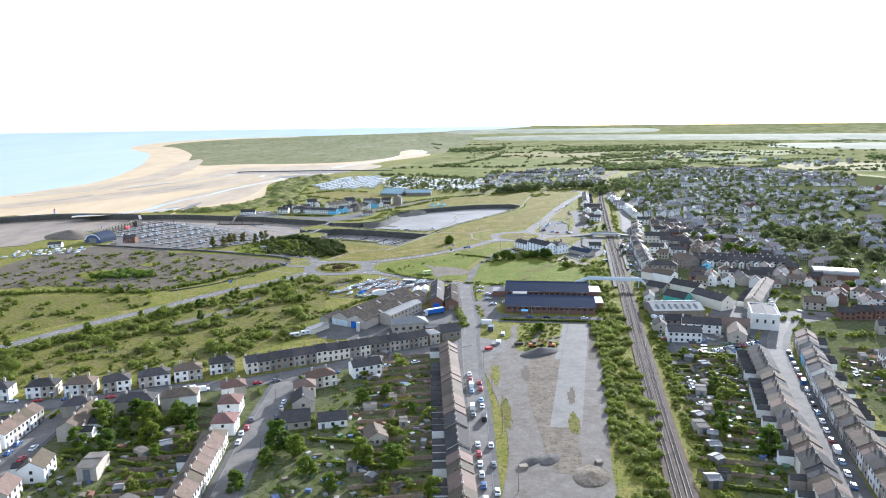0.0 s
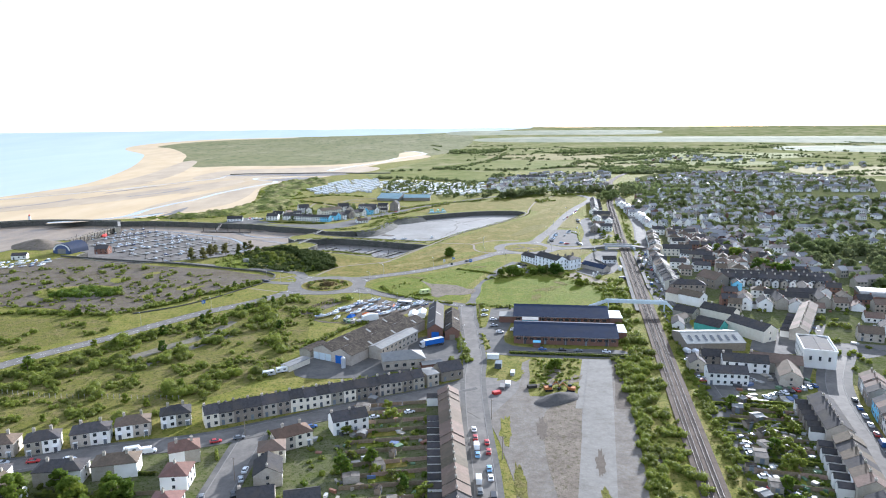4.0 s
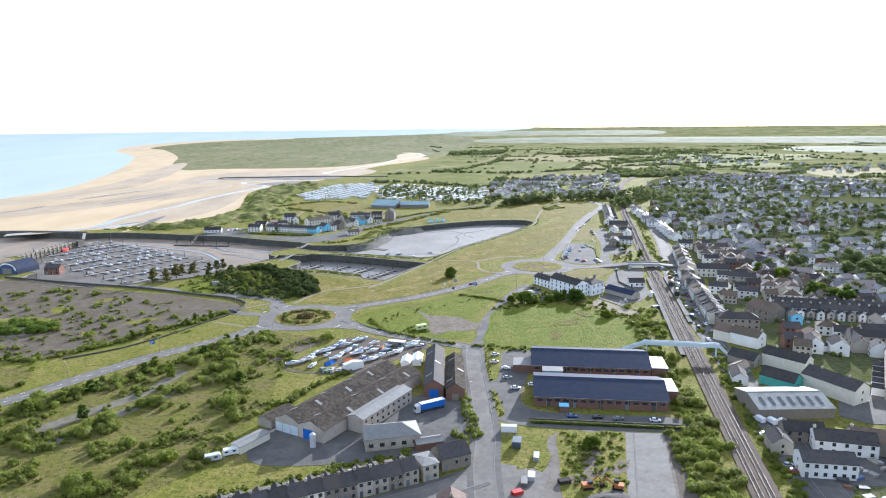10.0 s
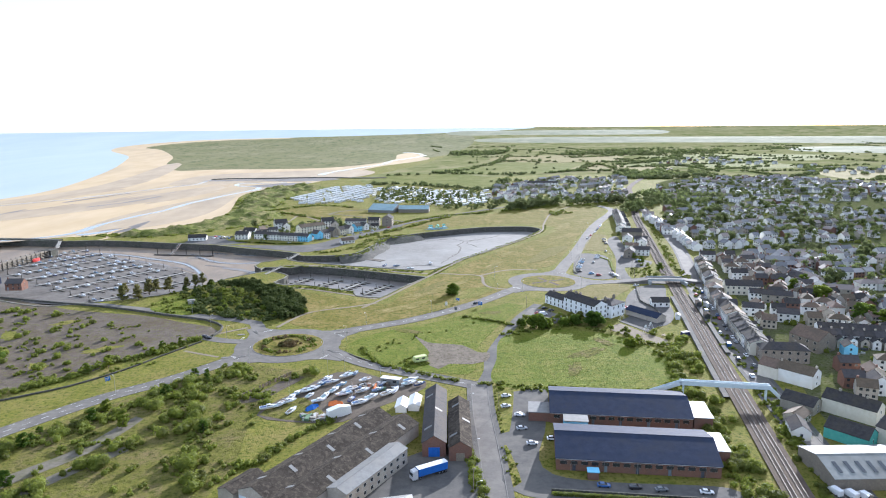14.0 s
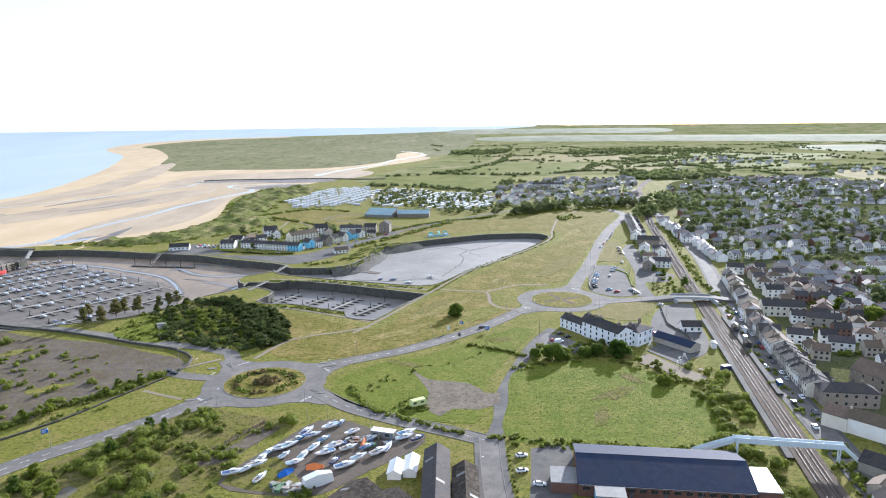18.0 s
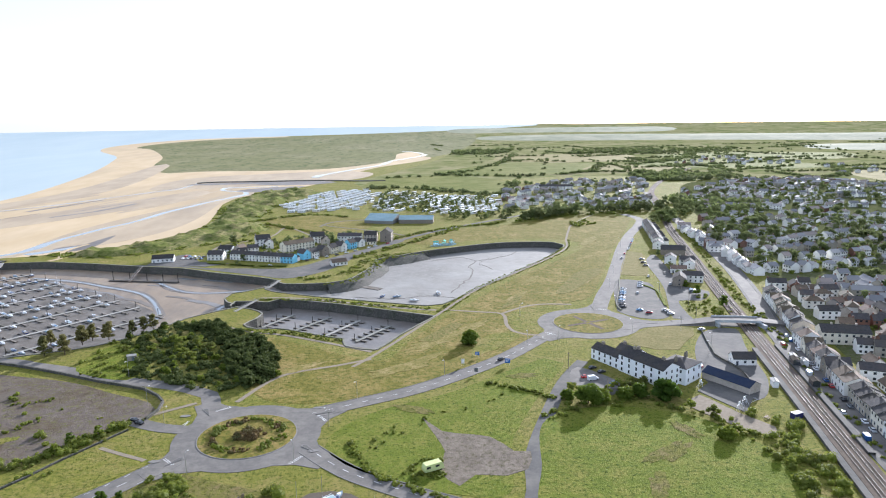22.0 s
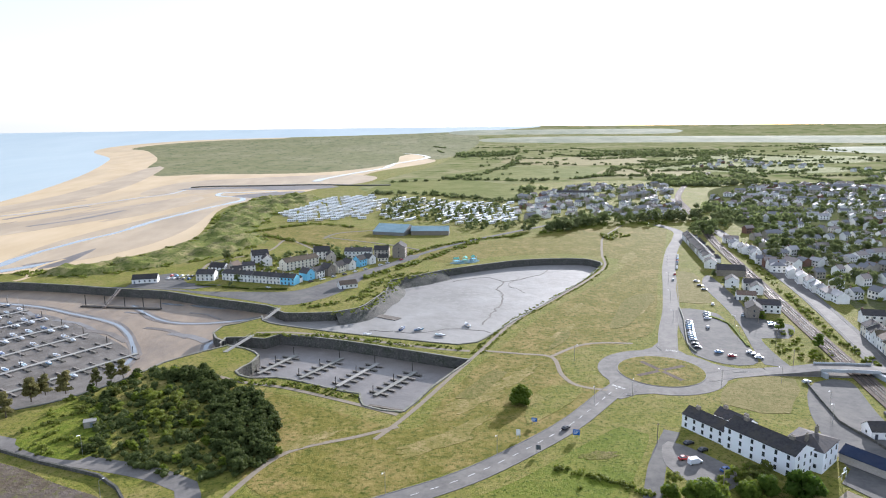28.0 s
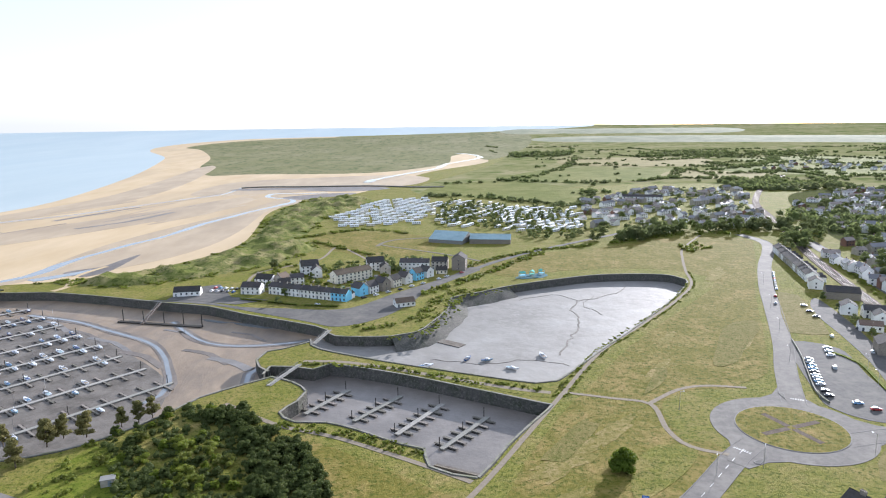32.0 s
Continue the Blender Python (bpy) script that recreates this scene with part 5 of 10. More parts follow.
def domes(cs, rs, k=0.58, sides=7):
    """Low rounded bodies that fill the clumps, many-sided and uneven."""
    tilt = np.radians([-20, 18, 48, 84] if sides > 5 else [-20, 30, 84])
    ang = np.arange(sides + 1) * math.tau / sides
    grid = np.stack([np.outer(np.cos(tilt), np.cos(ang)), np.outer(np.cos(tilt), np.sin(ang)), np.outer(np.sin(tilt), np.ones(sides + 1))], -1)
    out = []
    rng = np.random.default_rng(len(cs))
    for c, r in zip(cs, rs):
        w = 1 + rng.uniform(-0.14, 0.14, (len(tilt), sides + 1, 1))
        w[:, sides] = w[:, 0]
        p = np.array(c) + grid * w * (np.array(r) * k)
        out.append(np.stack([p[:-1, :-1], p[:-1, 1:], p[1:, 1:], p[1:, :-1]], 2).reshape(-1, 4, 3))
    return np.concatenate(out)


def scrub(name, points, size, material, label, seed=1, density=1.4, leaf=0.4, flat=0.9):
    """Low bushes that nobody could count, in one mesh."""
    rng = np.random.default_rng(seed)
    cs, rs = [], []
    for x, y in points:
        k = size * rng.uniform(0.45, 1.35)
        for j in range(3):
            r = k * rng.uniform(0.5, 0.95)
            o = rng.normal(size=2) * k * 0.6
            cs.append((x + o[0], y + o[1], r * flat * 0.5 + land_height(x, y)))
            rs.append((r, r, r * flat))
    ob = new(name, quads_mesh(name, np.concatenate([domes(cs, rs, 0.72, 5 if leaf > 0.5 else 7), leaf_faces(rng, np.array(cs), np.array(rs), density * (2.5 if 0.3 < leaf < 0.5 else 0.7), leaf * (0.62 if leaf < 0.5 else 0.8))]), material))
    return tagged(ob, label, "bushes", "", "stuff")


def hedge(x0, y0, x1, y1, h=1.7, w=1.1):
    """A clipped garden hedge of leaf faces round a woody core."""
    L = math.hypot(x1 - x0, y1 - y0)

    def build():
        rng = np.random.default_rng(5)
        ob = thing("hedge", "clipped green garden hedge", "hedge", "garden hedges")
        cs = [(x, 0, 0.8 + rng.uniform(-0.1, 0.1)) for x in np.arange(-2.7, 2.8, 0.6)]
        o = new("foliage", quads_mesh("foliage", leaf_faces(rng, np.array(cs), np.array([(0.65, 0.55, 0.85)] * len(cs)), 24, 0.2), M_SCRUB))
        o.parent = ob
        bm = bmesh.new()
        box(bm, -2.8, 2.8, -0.3, 0.3, -0.1, 1.25)
        part("core", bm, M_PINE, ob, "dark woody core")
        return ob
    place("hedge", build, spot((x0 + x1) / 2, (y0 + y1) / 2, math.degrees(math.atan2(y1 - y0, x1 - x0)), 0, L / 6, w / 1.1, h / 1.7))


def fence(x0, y0, x1, y1, h=1.6):
    L = math.hypot(x1 - x0, y1 - y0)

    def build():
        ob = thing("garden_fence", "brown timber garden fence between plots", "fence", "garden fences")
        for i in range(3):
            bm = bmesh.new()
            box(bm, -5 + i * 3.34, -5 + i * 3.34 + 3.2, -0.03, 0.03, 0.05, 1.6)
            for z in (0.3, 1.2):
                box(bm, -5 + i * 3.34, -5 + i * 3.34 + 3.2, 0.03, 0.08, z, z + 0.1)
            part("panel", bm, M_FENCE, ob)
        return ob
    place("fence", build, spot((x0 + x1) / 2, (y0 + y1) / 2, math.degrees(math.atan2(y1 - y0, x1 - x0)), 0, L / 10, 1, h / 1.6))


def garden_shed(x, y, turn, k=0, s=1.0):
    def build():
        ob = thing("garden_shed", ("timber garden shed with a felt roof", "pale metal garden store", "white garage with a flat roof")[k], "shed", "garden sheds")
        w, d, h, r = ((2.6, 2.0, 1.9, 0.5), (3.0, 3.4, 2.0, 0.4), (3.2, 5.4, 2.4, 0.25))[k]
        bm = bmesh.new()
        gable_walls(bm, w, d, h, r)
        part("wall", bm, (M_WOOD, M_CONC, M_PEBBLE)[k], ob)
        bm = bmesh.new()
        gable_roof(bm, w, d, h, r, 0.15, 0.06)
        part("roof", bm, (M_ROOFSHEET, M_PALESHEET, M_CONC)[k], ob)
        add_door(ob, 0, -d / 2, 0)
        return ob
    place(("shed", k), build, spot(x, y, turn, 0, s))


M_SLATEBLUE = surface("grey_blue_hull", (0.16, 0.24, 0.30), (0.2, 0.29, 0.36), 1, 0.4, bump=0, tint=0.2, spec=0.4)


def boat(k, sail=False):
    """A small craft: hull, deck, cabin and perhaps a mast."""
    L, W = (6.0, 2.2) if k % 2 else (7.5, 2.6)
    paint = (M_WHITE, M_NAVY, M_WHITE, M_SLATEBLUE, M_WHITE, M_WHITE)[k % 6]
    ob = thing("yacht" if sail else "motor_boat", ("white", "blue", "white", "grey-blue", "pale", "white")[k % 6] + (" sailing yacht with a bare mast" if sail else " motor boat with a small cabin"), "boat", "moored boats")
    bm = bmesh.new()

    def ring(x, w, keel, top):
        return [(x, -w, top), (x, -w * 0.85, keel + (top - keel) * 0.35), (x, 0, keel), (x, w * 0.85, keel + (top - keel) * 0.35), (x, w, top)]
    loft(bm, [ring(-L / 2, W * 0.4, 0.15, 1.0), ring(-L / 4, W * 0.5, 0.05, 1.0), ring(L * 0.15, W * 0.46, 0.05, 1.1), ring(L * 0.38, W * 0.22, 0.3, 1.25), ring(L / 2, 0.04, 0.9, 1.35)])
    box(bm, -L * 0.46, -L * 0.14, -W * 0.33, W * 0.33, 0.98, 1.06, mat=1)
    part("hull", bm, (paint, (M_NAVY, M_WOOD, M_BARNROOF)[k % 3]), ob)
    bm = bmesh.new()
    loft(bm, [[(-L * 0.12, -W * 0.3, 1.0), (-L * 0.12, W * 0.3, 1.0), (-L * 0.12, W * 0.26, 1.75), (-L * 0.12, -W * 0.26, 1.75)], [(L * 0.12, -W * 0.3, 1.0), (L * 0.12, W * 0.3, 1.0), (L * 0.05, W * 0.26, 1.75), (L * 0.05, -W * 0.26, 1.75)], [(L * 0.3, -W * 0.15, 1.0), (L * 0.3, W * 0.15, 1.0), (L * 0.26, W * 0.12, 1.25), (L * 0.26, -W * 0.12, 1.25)]])
    box(bm, -L * 0.11, L * 0.07, -W * 0.3, W * 0.3, 1.4, 1.6, mat=1)
    part("cabin", bm, (M_WHITE, M_GLASS), ob)
    if sail:
        bm = bmesh.new()
        tube(bm, (L * 0.08, 0, 1.0), (L * 0.08, 0, 9.5), 0.07, 0.05, 5)
        mast = part("mast", bm, M_ALLOY, ob)
        bm = bmesh.new()
        tube(bm, (L * 0.08, 0, 2.2), (-L * 0.35, 0, 2.3), 0.09, 0.09, 5)
        part("boom", bm, M_WHITE, mast)
    return ob


def moor(x, y, turn, k, z, sail=False):
    place(("boat", k % 6, sail), lambda: boat(k % 6, sail), spot(x, y, turn, z, random.uniform(0.85, 1.1)))


def static_caravan(k):
    bm = bmesh.new()
    box(bm, -5, 5, -1.7, 1.7, 0.3, 2.7)
    for x in (-3.6, -1.4, 1.2, 3.5):
        box(bm, x - 0.6, x + 0.6, -1.75, 1.75, 1.3, 2.2, mat=1)
    n = len(bm.faces)
    gable_roof(bm, 10, 3.4, 2.7, 0.45, 0.15, 0.06)
    bm.faces.ensure_lookup_table()
    for f in bm.faces[n:]:
        f.material_index = 2
    ob = new("static_caravan", finish("static_caravan", bm, ((M_LIMEWASH, M_CREAM, M_FRAME)[k], M_GLASS, M_FRAME)))
    tagged(ob, ("white", "cream", "pale grey")[k] + " static caravan in a holiday park", "caravan", "holiday park caravans")
    return ob


def lamp_post(x, y, turn=0.0, h=8.0):
    def build():
        ob = thing("street_lamp", "tall grey steel street lamp", "street lamp", "street lamps")
        bm = bmesh.new()
        tube(bm, (0, 0, -0.2), (0, 0, 8), 0.09, 0.06, 6)
        part("pole", bm, M_ALLOY, ob)
        bm = bmesh.new()
        tube(bm, (0, 0, 7.9), (1.2, 0, 8.2), 0.05, 0.04, 5)
        arm = part("arm", bm, M_ALLOY, ob)
        bm = bmesh.new()
        box(bm, 1.1, 1.8, -0.14, 0.14, 8.12, 8.26)
        part("lantern", bm, M_FRAME, arm)
        return ob
    place("lamp", build, spot(x, y, turn, 0, 1, 1, h / 8))


def utility_pole(x, y, turn=0.0):
    def build():
        ob = thing("utility_pole", "brown timber utility pole", "utility pole", "utility poles")
        bm = bmesh.new()
        tube(bm, (0, 0, -0.3), (0, 0, 8.5), 0.15, 0.1, 7)
        part("pole", bm, M_WOOD, ob)
        bm = bmesh.new()
        box(bm, -0.7, 0.7, -0.05, 0.05, 7.9, 8.02)
        part("crossarm", bm, M_WOOD, ob)
        return ob
    place("utility", build, spot(x, y, turn))


# ---- terraces and houses of the near town ----
M_TURQUOISE = surface("turquoise_render", (0.10, 0.38, 0.32), (0.14, 0.45, 0.38), 1.5, 0.85, bump=0.05)
WALLS = {"stone": M_RUBBLE, "render": M_RENDER, "pebble": M_PEBBLE, "cream": M_CREAM, "blue": M_BLUE, "brick": M_BRICK, "turquoise": M_TURQUOISE}
WORDS = {"stone": "grey rubble stone", "render": "white rendered", "pebble": "buff pebbledashed", "cream": "cream painted", "blue": "pale blue painted", "brick": "red brick", "turquoise": "turquoise painted"}
ROOFS = {"slate": M_SLATE, "tile": M_TILE, "red": M_REDTILE}


def terrace(x0, y0, x1, y1, n, walls, roofs, d=8.0, h=5.4, rise=2.3, rear=True, seed=1, step=0.0, group="terraced houses"):
    """A row of joined houses whose fronts run from one point to the other, facing right of that way."""
    rng = random.Random(seed)
    L = math.hypot(x1 - x0, y1 - y0)
    turn = math.degrees(math.atan2(y1 - y0, x1 - x0))
    w = L / n
    for i in range(n):
        f = (i + 0.5) / n
        wall, roof = rng.choice(walls), rng.choice(roofs)
        wing = rear and rng.random() < 0.8
        up = h + rng.choice((0, 0, 0.35, -0.3, 0)) if walls != ["stone"] and len(roofs) + len(walls) > 3 else h
        key = ("terrace", round(w, 1), d, up, wall, roof, wing)
        nx, ny = -(y1 - y0) / L, (x1 - x0) / L
        x, y = x0 + (x1 - x0) * f + nx * d / 2, y0 + (y1 - y0) * f + ny * d / 2
        place(key, lambda: house(w - 0.01, d, up, rise, WALLS[wall], ROOFS[roof], f"{WORDS[wall]} terraced house with a {'brown tiled' if roof == 'tile' else 'dark slate' if roof == 'slate' else 'red tiled'} roof", "terraced_house", chimneys=1, cols=2, rear=(w * 0.55, 5.0, 3.6, 1.2) if wing else None, category="terraced house", group=group), spot(x, y, turn, step * (i % 3)))


def semi(x0, y0, x1, y1, wall="pebble", roof="tile", d=8.0, h=5.2, rise=2.4, label="", cols=4):
    """A pair of semi-detached houses under one hipped roof; the front runs from one point to the other."""
    L = math.hypot(x1 - x0, y1 - y0)
    turn = math.degrees(math.atan2(y1 - y0, x1 - x0))
    nx, ny = -(y1 - y0) / L, (x1 - x0) / L
    key = ("semi", round(L), d, wall, roof, h)
    place(key, lambda: house(round(L), d, h, rise, WALLS[wall], ROOFS[roof], label or f"pair of {WORDS[wall]} semi-detached houses with a hipped roof", "semi_detached_house", hip=True, chimneys=2, doors=2, cols=cols, sides=True, category="house", group="semi-detached houses"), spot((x0 + x1) / 2 + nx * d / 2, (y0 + y1) / 2 + ny * d / 2, turn))


def cottage(x, y, turn, w=9, d=7, h=5.2, rise=2.4, wall="render", roof="slate", chimneys=2, cols=3, storeys=2, rear=None, name="house", label="", hip=False):
    key = ("cottage", w, d, h, wall, roof, chimneys, cols, bool(rear), hip, label)
    place(key, lambda: house(w, d, h, rise, WALLS[wall], ROOFS[roof], label or f"{WORDS[wall]} house with a {'slate' if roof == 'slate' else 'tiled'} gable roof", name, chimneys=chimneys, cols=cols, storeys=storeys, rear=rear, hip=hip, sides=True), spot(x, y, turn))


# long stone terrace across the view, and its cream end house
terrace(-77, 303, -72, 305, 1, ["cream"], ["slate"], seed=3, rear=False)
terrace(-72, 305, -25, 322, 9, ["stone", "pebble", "cream", "stone", "render"], ["slate"], seed=4)
terrace(-25, 322, 9.4, 334.5, 7, ["stone", "pebble", "stone", "render", "cream"], ["slate"], seed=5)
# terrace along the main road
for k in range(5):
    y = 128 + k * 38
    terrace(12.2 + k * 2.05, y, 14.2 + k * 2.05, y + 37.5, 7, ["pebble", "render", "pebble", "cream"], [("tile", "tile", "slate")[k % 3], "tile"], seed=20 + k, d=8.2, h=5.3 + 0.25 * (k % 2))
# semi-detached pairs on the cross road
for i, (a, b, c, e, wall) in enumerate(((-166.3, 284.4, -154.5, 285.5, "pebble"), (-151, 285.1, -138.8, 286.3, "pebble"), (-135.1, 285.8, -124.4, 289.3, "render"), (-121.3, 290.8, -109.2, 294, "render"), (-107.7, 296.2, -96.4, 299.4, "pebble"), (-93.8, 304, -83.4, 307, "pebble"), (-185, 283, -173, 284, "render"), (-205, 282, -193, 283, "pebble"))):
    semi(a, b, c, e, wall, ("slate", "tile", "slate")[i % 3])
for a, b, c, e, wall, roof in ((-107, 272.5, -121.6, 272, "pebble", "slate"), (-91.1, 276, -105.1, 274, "pebble", "tile"), (-73.9, 284, -83.7, 281, "render", "red"), (-131, 271, -142, 270, "pebble", "slate")):
    semi(a, b, c, e, wall, roof)
for x, y, wall, roof in ((-75, 262, "render", "red"), (-73, 244, "render", "red"), (-74, 229, "render", "tile")):
    cottage(x, y, 90, 9, 8.5, 5.2, 2.4, wall, roof, 1, 3, hip=True)
semi(-45.8, 280, -33.8, 286, "cream", "red", label="pair of cream semi-detached houses with a red hipped roof")
cottage(-47, 276, 8, 9, 8, 5.0, 2.4, "cream", "tile", 1, 3, hip=True)
cottage(-46, 262, 98, 11, 9, 4.6, 2.6, "pebble", "slate", 1, 3)
cottage(-47, 247, 8, 11, 10, 3.2, 2.8, "pebble", "slate", 1, 3, 1)
cottage(-33, 246, 8, 11, 8, 3.0, 2.0, "render", "slate", 0, 3, 1)
cottage(-16, 230, 100, 9, 8, 3.0, 2.2, "pebble", "tile", 1, 3, 1)
terrace(-27, 291.5, -14, 296, 2, ["render"], ["slate"], seed=8)
# short terraces between the side streets
terrace(-70.8, 150, -69.3, 227, 15, ["pebble", "cream", "render"], ["tile"], seed=9, d=8)
terrace(-152, 160, -150, 235, 14, ["pebble", "cream", "render"], ["tile", "tile", "slate"], seed=10)
terrace(-149.6, 237, -147.4, 261, 5, ["pebble", "render"], ["tile"], seed=11)
terrace(-133, 262, -133.5, 241, 3, ["pebble", "pebble"], ["tile"], seed=12)
cottage(-128, 216, 95, 10, 8, 5.0, 2.6, "render", "tile", 1, 3, rear=(4, 5, 3, 1))
cottage(-131, 200, 95, 10, 8, 5.0, 2.6, "pebble", "tile", 1, 3)
garden_shed(-110, 216, 0, 2, 2.0)
garden_shed(-91, 231, 20, 1, 1.4)
# chapel-like stone hall and small flat-roofed house at the terrace's end
cottage(21, 347, 20, 11, 9, 4.6, 3.0, "stone", "slate", 0, 3, 1, label="low stone hall with a steep slate roof")
place("flat_house", lambda: house(5.5, 8.5, 5.8, 0.5, M_PEBBLE, M_PALESHEET, "flat-topped end house with a pale roof light", "terraced_house", hip=True, chimneys=0), spot(12, 340, 20))

# ---- high street rows ----
for k, (a, b, c, e, n) in enumerate(((104, 122, 121, 172, 9), (122.5, 176, 138.5, 222, 9), (139.5, 226, 153, 258, 6), (155, 264, 166, 293, 6))):
    terrace(a + 3.8, b, c + 3.8, e, n, ["pebble", "render", "cream", "stone"], ["tile", "slate", "slate"], seed=40 + k, d=9, h=5.8, rise=2.6)
for k, (a, b, c, e, n) in enumerate(((120, 118, 139, 168, 10), (140.5, 171, 157, 216, 9), (158.5, 219, 174, 258, 8), (176, 262, 190, 292, 6), (192, 297, 203, 318, 4))):
    terrace(c - 4.0, e, a - 4.0, b, n, ["pebble", "render", "render", "pebble", "blue"] if k == 3 else ["pebble", "render", "stone"], ["slate", "tile"], seed=50 + k, d=9, h=5.8, rise=2.6)

# ---- buildings between the railway and the high street ----
WHITE_HALL = thing("white_building", "tall white flat-fronted building with a pale parapet", "building", at=spot(200, 350, 66))
bm = bmesh.new()
box(bm, -12, 12, -7, 7, -0.3, 8.6)
part("wall", bm, M_RENDER, WHITE_HALL)
bm = bmesh.new()
for x0, x1, y0, y1 in ((-12.3, 12.3, -7.3, -6.9), (-12.3, 12.3, 6.9, 7.3), (-12.3, -11.9, -6.9, 6.9), (11.9, 12.3, -6.9, 6.9)):
    box(bm, x0, x1, y0, y1, 8.4, 9.3)
part("parapet", bm, M_RENDER, WHITE_HALL)
bm = bmesh.new()
gable_roof(bm, 23, 13, 8.4, 0.6, 0.0)
part("roof", bm, M_SLATE, WHITE_HALL)
for x in (-9, -5, -1, 3, 7, 10):
    add_window(WHITE_HALL, x, 7, 5.5, 180, 1.2, 1.6)
    add_window(WHITE_HALL, x, 7, 2.0, 180, 1.2, 1.6)
for y in (-4, 0, 4):
    add_window(WHITE_HALL, -12, y, 5, -90, 1.0, 2.0)
cottage(144, 328, -14, 17, 9, 5.6, 2.2, "render", "slate", 0, 6, label="long white two-storey house with dark slate roof")
cottage(138, 345, 76, 9, 7, 4.4, 2.2, "pebble", "slate", 1, 3)
cottage(151, 352, -14, 14, 7, 4.4, 2.4, "stone", "slate", 1, 4)
cottage(160, 342, -20, 20, 9, 5.0, 2.6, "render", "slate", 1, 5)
cottage(174, 340, -24, 22, 10, 5.0, 2.8, "pebble", "tile", 1, 5)
cottage(172, 326, 66, 16, 9, 4.8, 2.6, "pebble", "tile", 1, 4)
cottage(189.5, 390, 112, 24, 10, 6.4, 3.0, "cream", "slate", 2, 7, label="long cream rendered building with a dark slate roof")
cottage(187.5, 421.5, 125, 20, 9, 6.0, 2.8, "cream", "slate", 2, 5)
cottage(172.6, 401.5, 125, 15, 9, 4.2, 3.0, "turquoise", "slate", 0, 4, 1, label="turquoise-gabled hall with a dark slate roof")
cottage(156.5, 408, 70, 11, 6.5, 3.6, 2.2, "render", "slate", 0, 3, 1)
cottage(171.5, 430, 125, 13, 9, 3.8, 2.6, "pebble", "slate", 0, 3)
cottage(163, 419, 35, 9, 7, 3.2, 1.6, "pebble", "tile", 0, 3, 1)
cottage(187, 457, 125, 16, 9, 6.0, 2.6, "render", "tile", 1, 4)
cottage(180, 466, 125, 9, 9, 5.6, 2.6, "cream", "tile", 1, 3)
cottage(222, 501, -70, 17, 13, 6.6, 4.0, "stone", "tile", 0, 4, label="big stone hall with a brown roof and pale blue gable")
cottage(233.5, 489, 70, 8, 6, 5.0, 2.0, "blue", "slate", 0, 2)
cottage(214, 443, 70, 10, 8, 5.6, 2.8, "render", "slate", 1, 2, rear=(4, 5, 3, 1))
cottage(224.5, 438.5, 70, 10, 8, 5.6, 2.8, "render", "slate", 1, 2, rear=(4, 5, 3, 1))
terrace(213, 376, 251, 426, 8, ["pebble", "render", "stone"], ["tile"], seed=66, d=9)
cottage(196.5, 485, -14, 22, 9, 6.5, 2.8, "stone", "slate", 2, 6, label="dark stone corner building with a hipped slate roof", hip=True)
# the pale-roofed hall with skylights
M_GREYSHEET = surface("grey_green_roof_sheet", (0.20, 0.21, 0.20), (0.27, 0.28, 0.265), 2, 0.7, 0.65, 0.2, (0.17, 0.17, 0.155), 8)
HALL = thing("market_hall", "low hall with a pale sheet roof and dark skylights", "hall", at=spot(160, 379, -4))
bm = bmesh.new()
gable_walls(bm, 30, 22, 4.2, 2.6)
part("wall", bm, M_RUBBLE, HALL)
bm = bmesh.new()
gable_roof(bm, 30, 22, 4.2, 2.6, 0.4, 0.15)
part("roof", bm, M_GREYSHEET, HALL)
for i in range(7):
    bm = bmesh.new()
    m = Matrix.Translation((-11.5 + i * 3.8, -6, 4.2 + 2.6 * 5 / 11 + 0.2)) @ Matrix.Rotation(math.atan2(2.6, 11), 4, "X")
    box(bm, -0.6, 0.6, -2.6, 2.6, -0.05, 0.08, m)
    part("skylight", bm, M_GLASS, HALL)
# street fronts beside the railway street
terrace(197, 541, 184, 493, 9, ["render", "pebble", "cream"], ["slate"], seed=61, d=10, h=6.2)
def street_front(x0, y0, x1, y1, n, seed):
    """A row of shops and houses of differing width, height and roof along a street."""
    rng = random.Random(seed)
    L = math.hypot(x1 - x0, y1 - y0)
    turn = math.degrees(math.atan2(y1 - y0, x1 - x0))
    nx, ny = -(y1 - y0) / L, (x1 - x0) / L
    for i in range(n):
        f = (i + 0.5) / n
        gabled = i % 4 == 2
        d = rng.choice((9, 10, 11))
        w = round(L / n - 0.1, 1)
        cottage(x0 + (x1 - x0) * f + nx * d / 2, y0 + (y1 - y0) * f + ny * d / 2, turn + (90 if gabled else 0), d if gabled else w, w if gabled else d, rng.choice((5.4, 6.0, 6.6)), rng.choice((2.4, 2.8)), rng.choice(("render", "render", "cream", "pebble", "stone")), rng.choice(("slate", "slate", "tile")), 1, 2)


street_front(219.5, 618, 198, 545, 10, 62)
street_front(252, 704, 226, 628, 10, 63)
cottage(244, 612, -16, 24, 11, 6.4, 3, "cream", "slate", 2, 7)
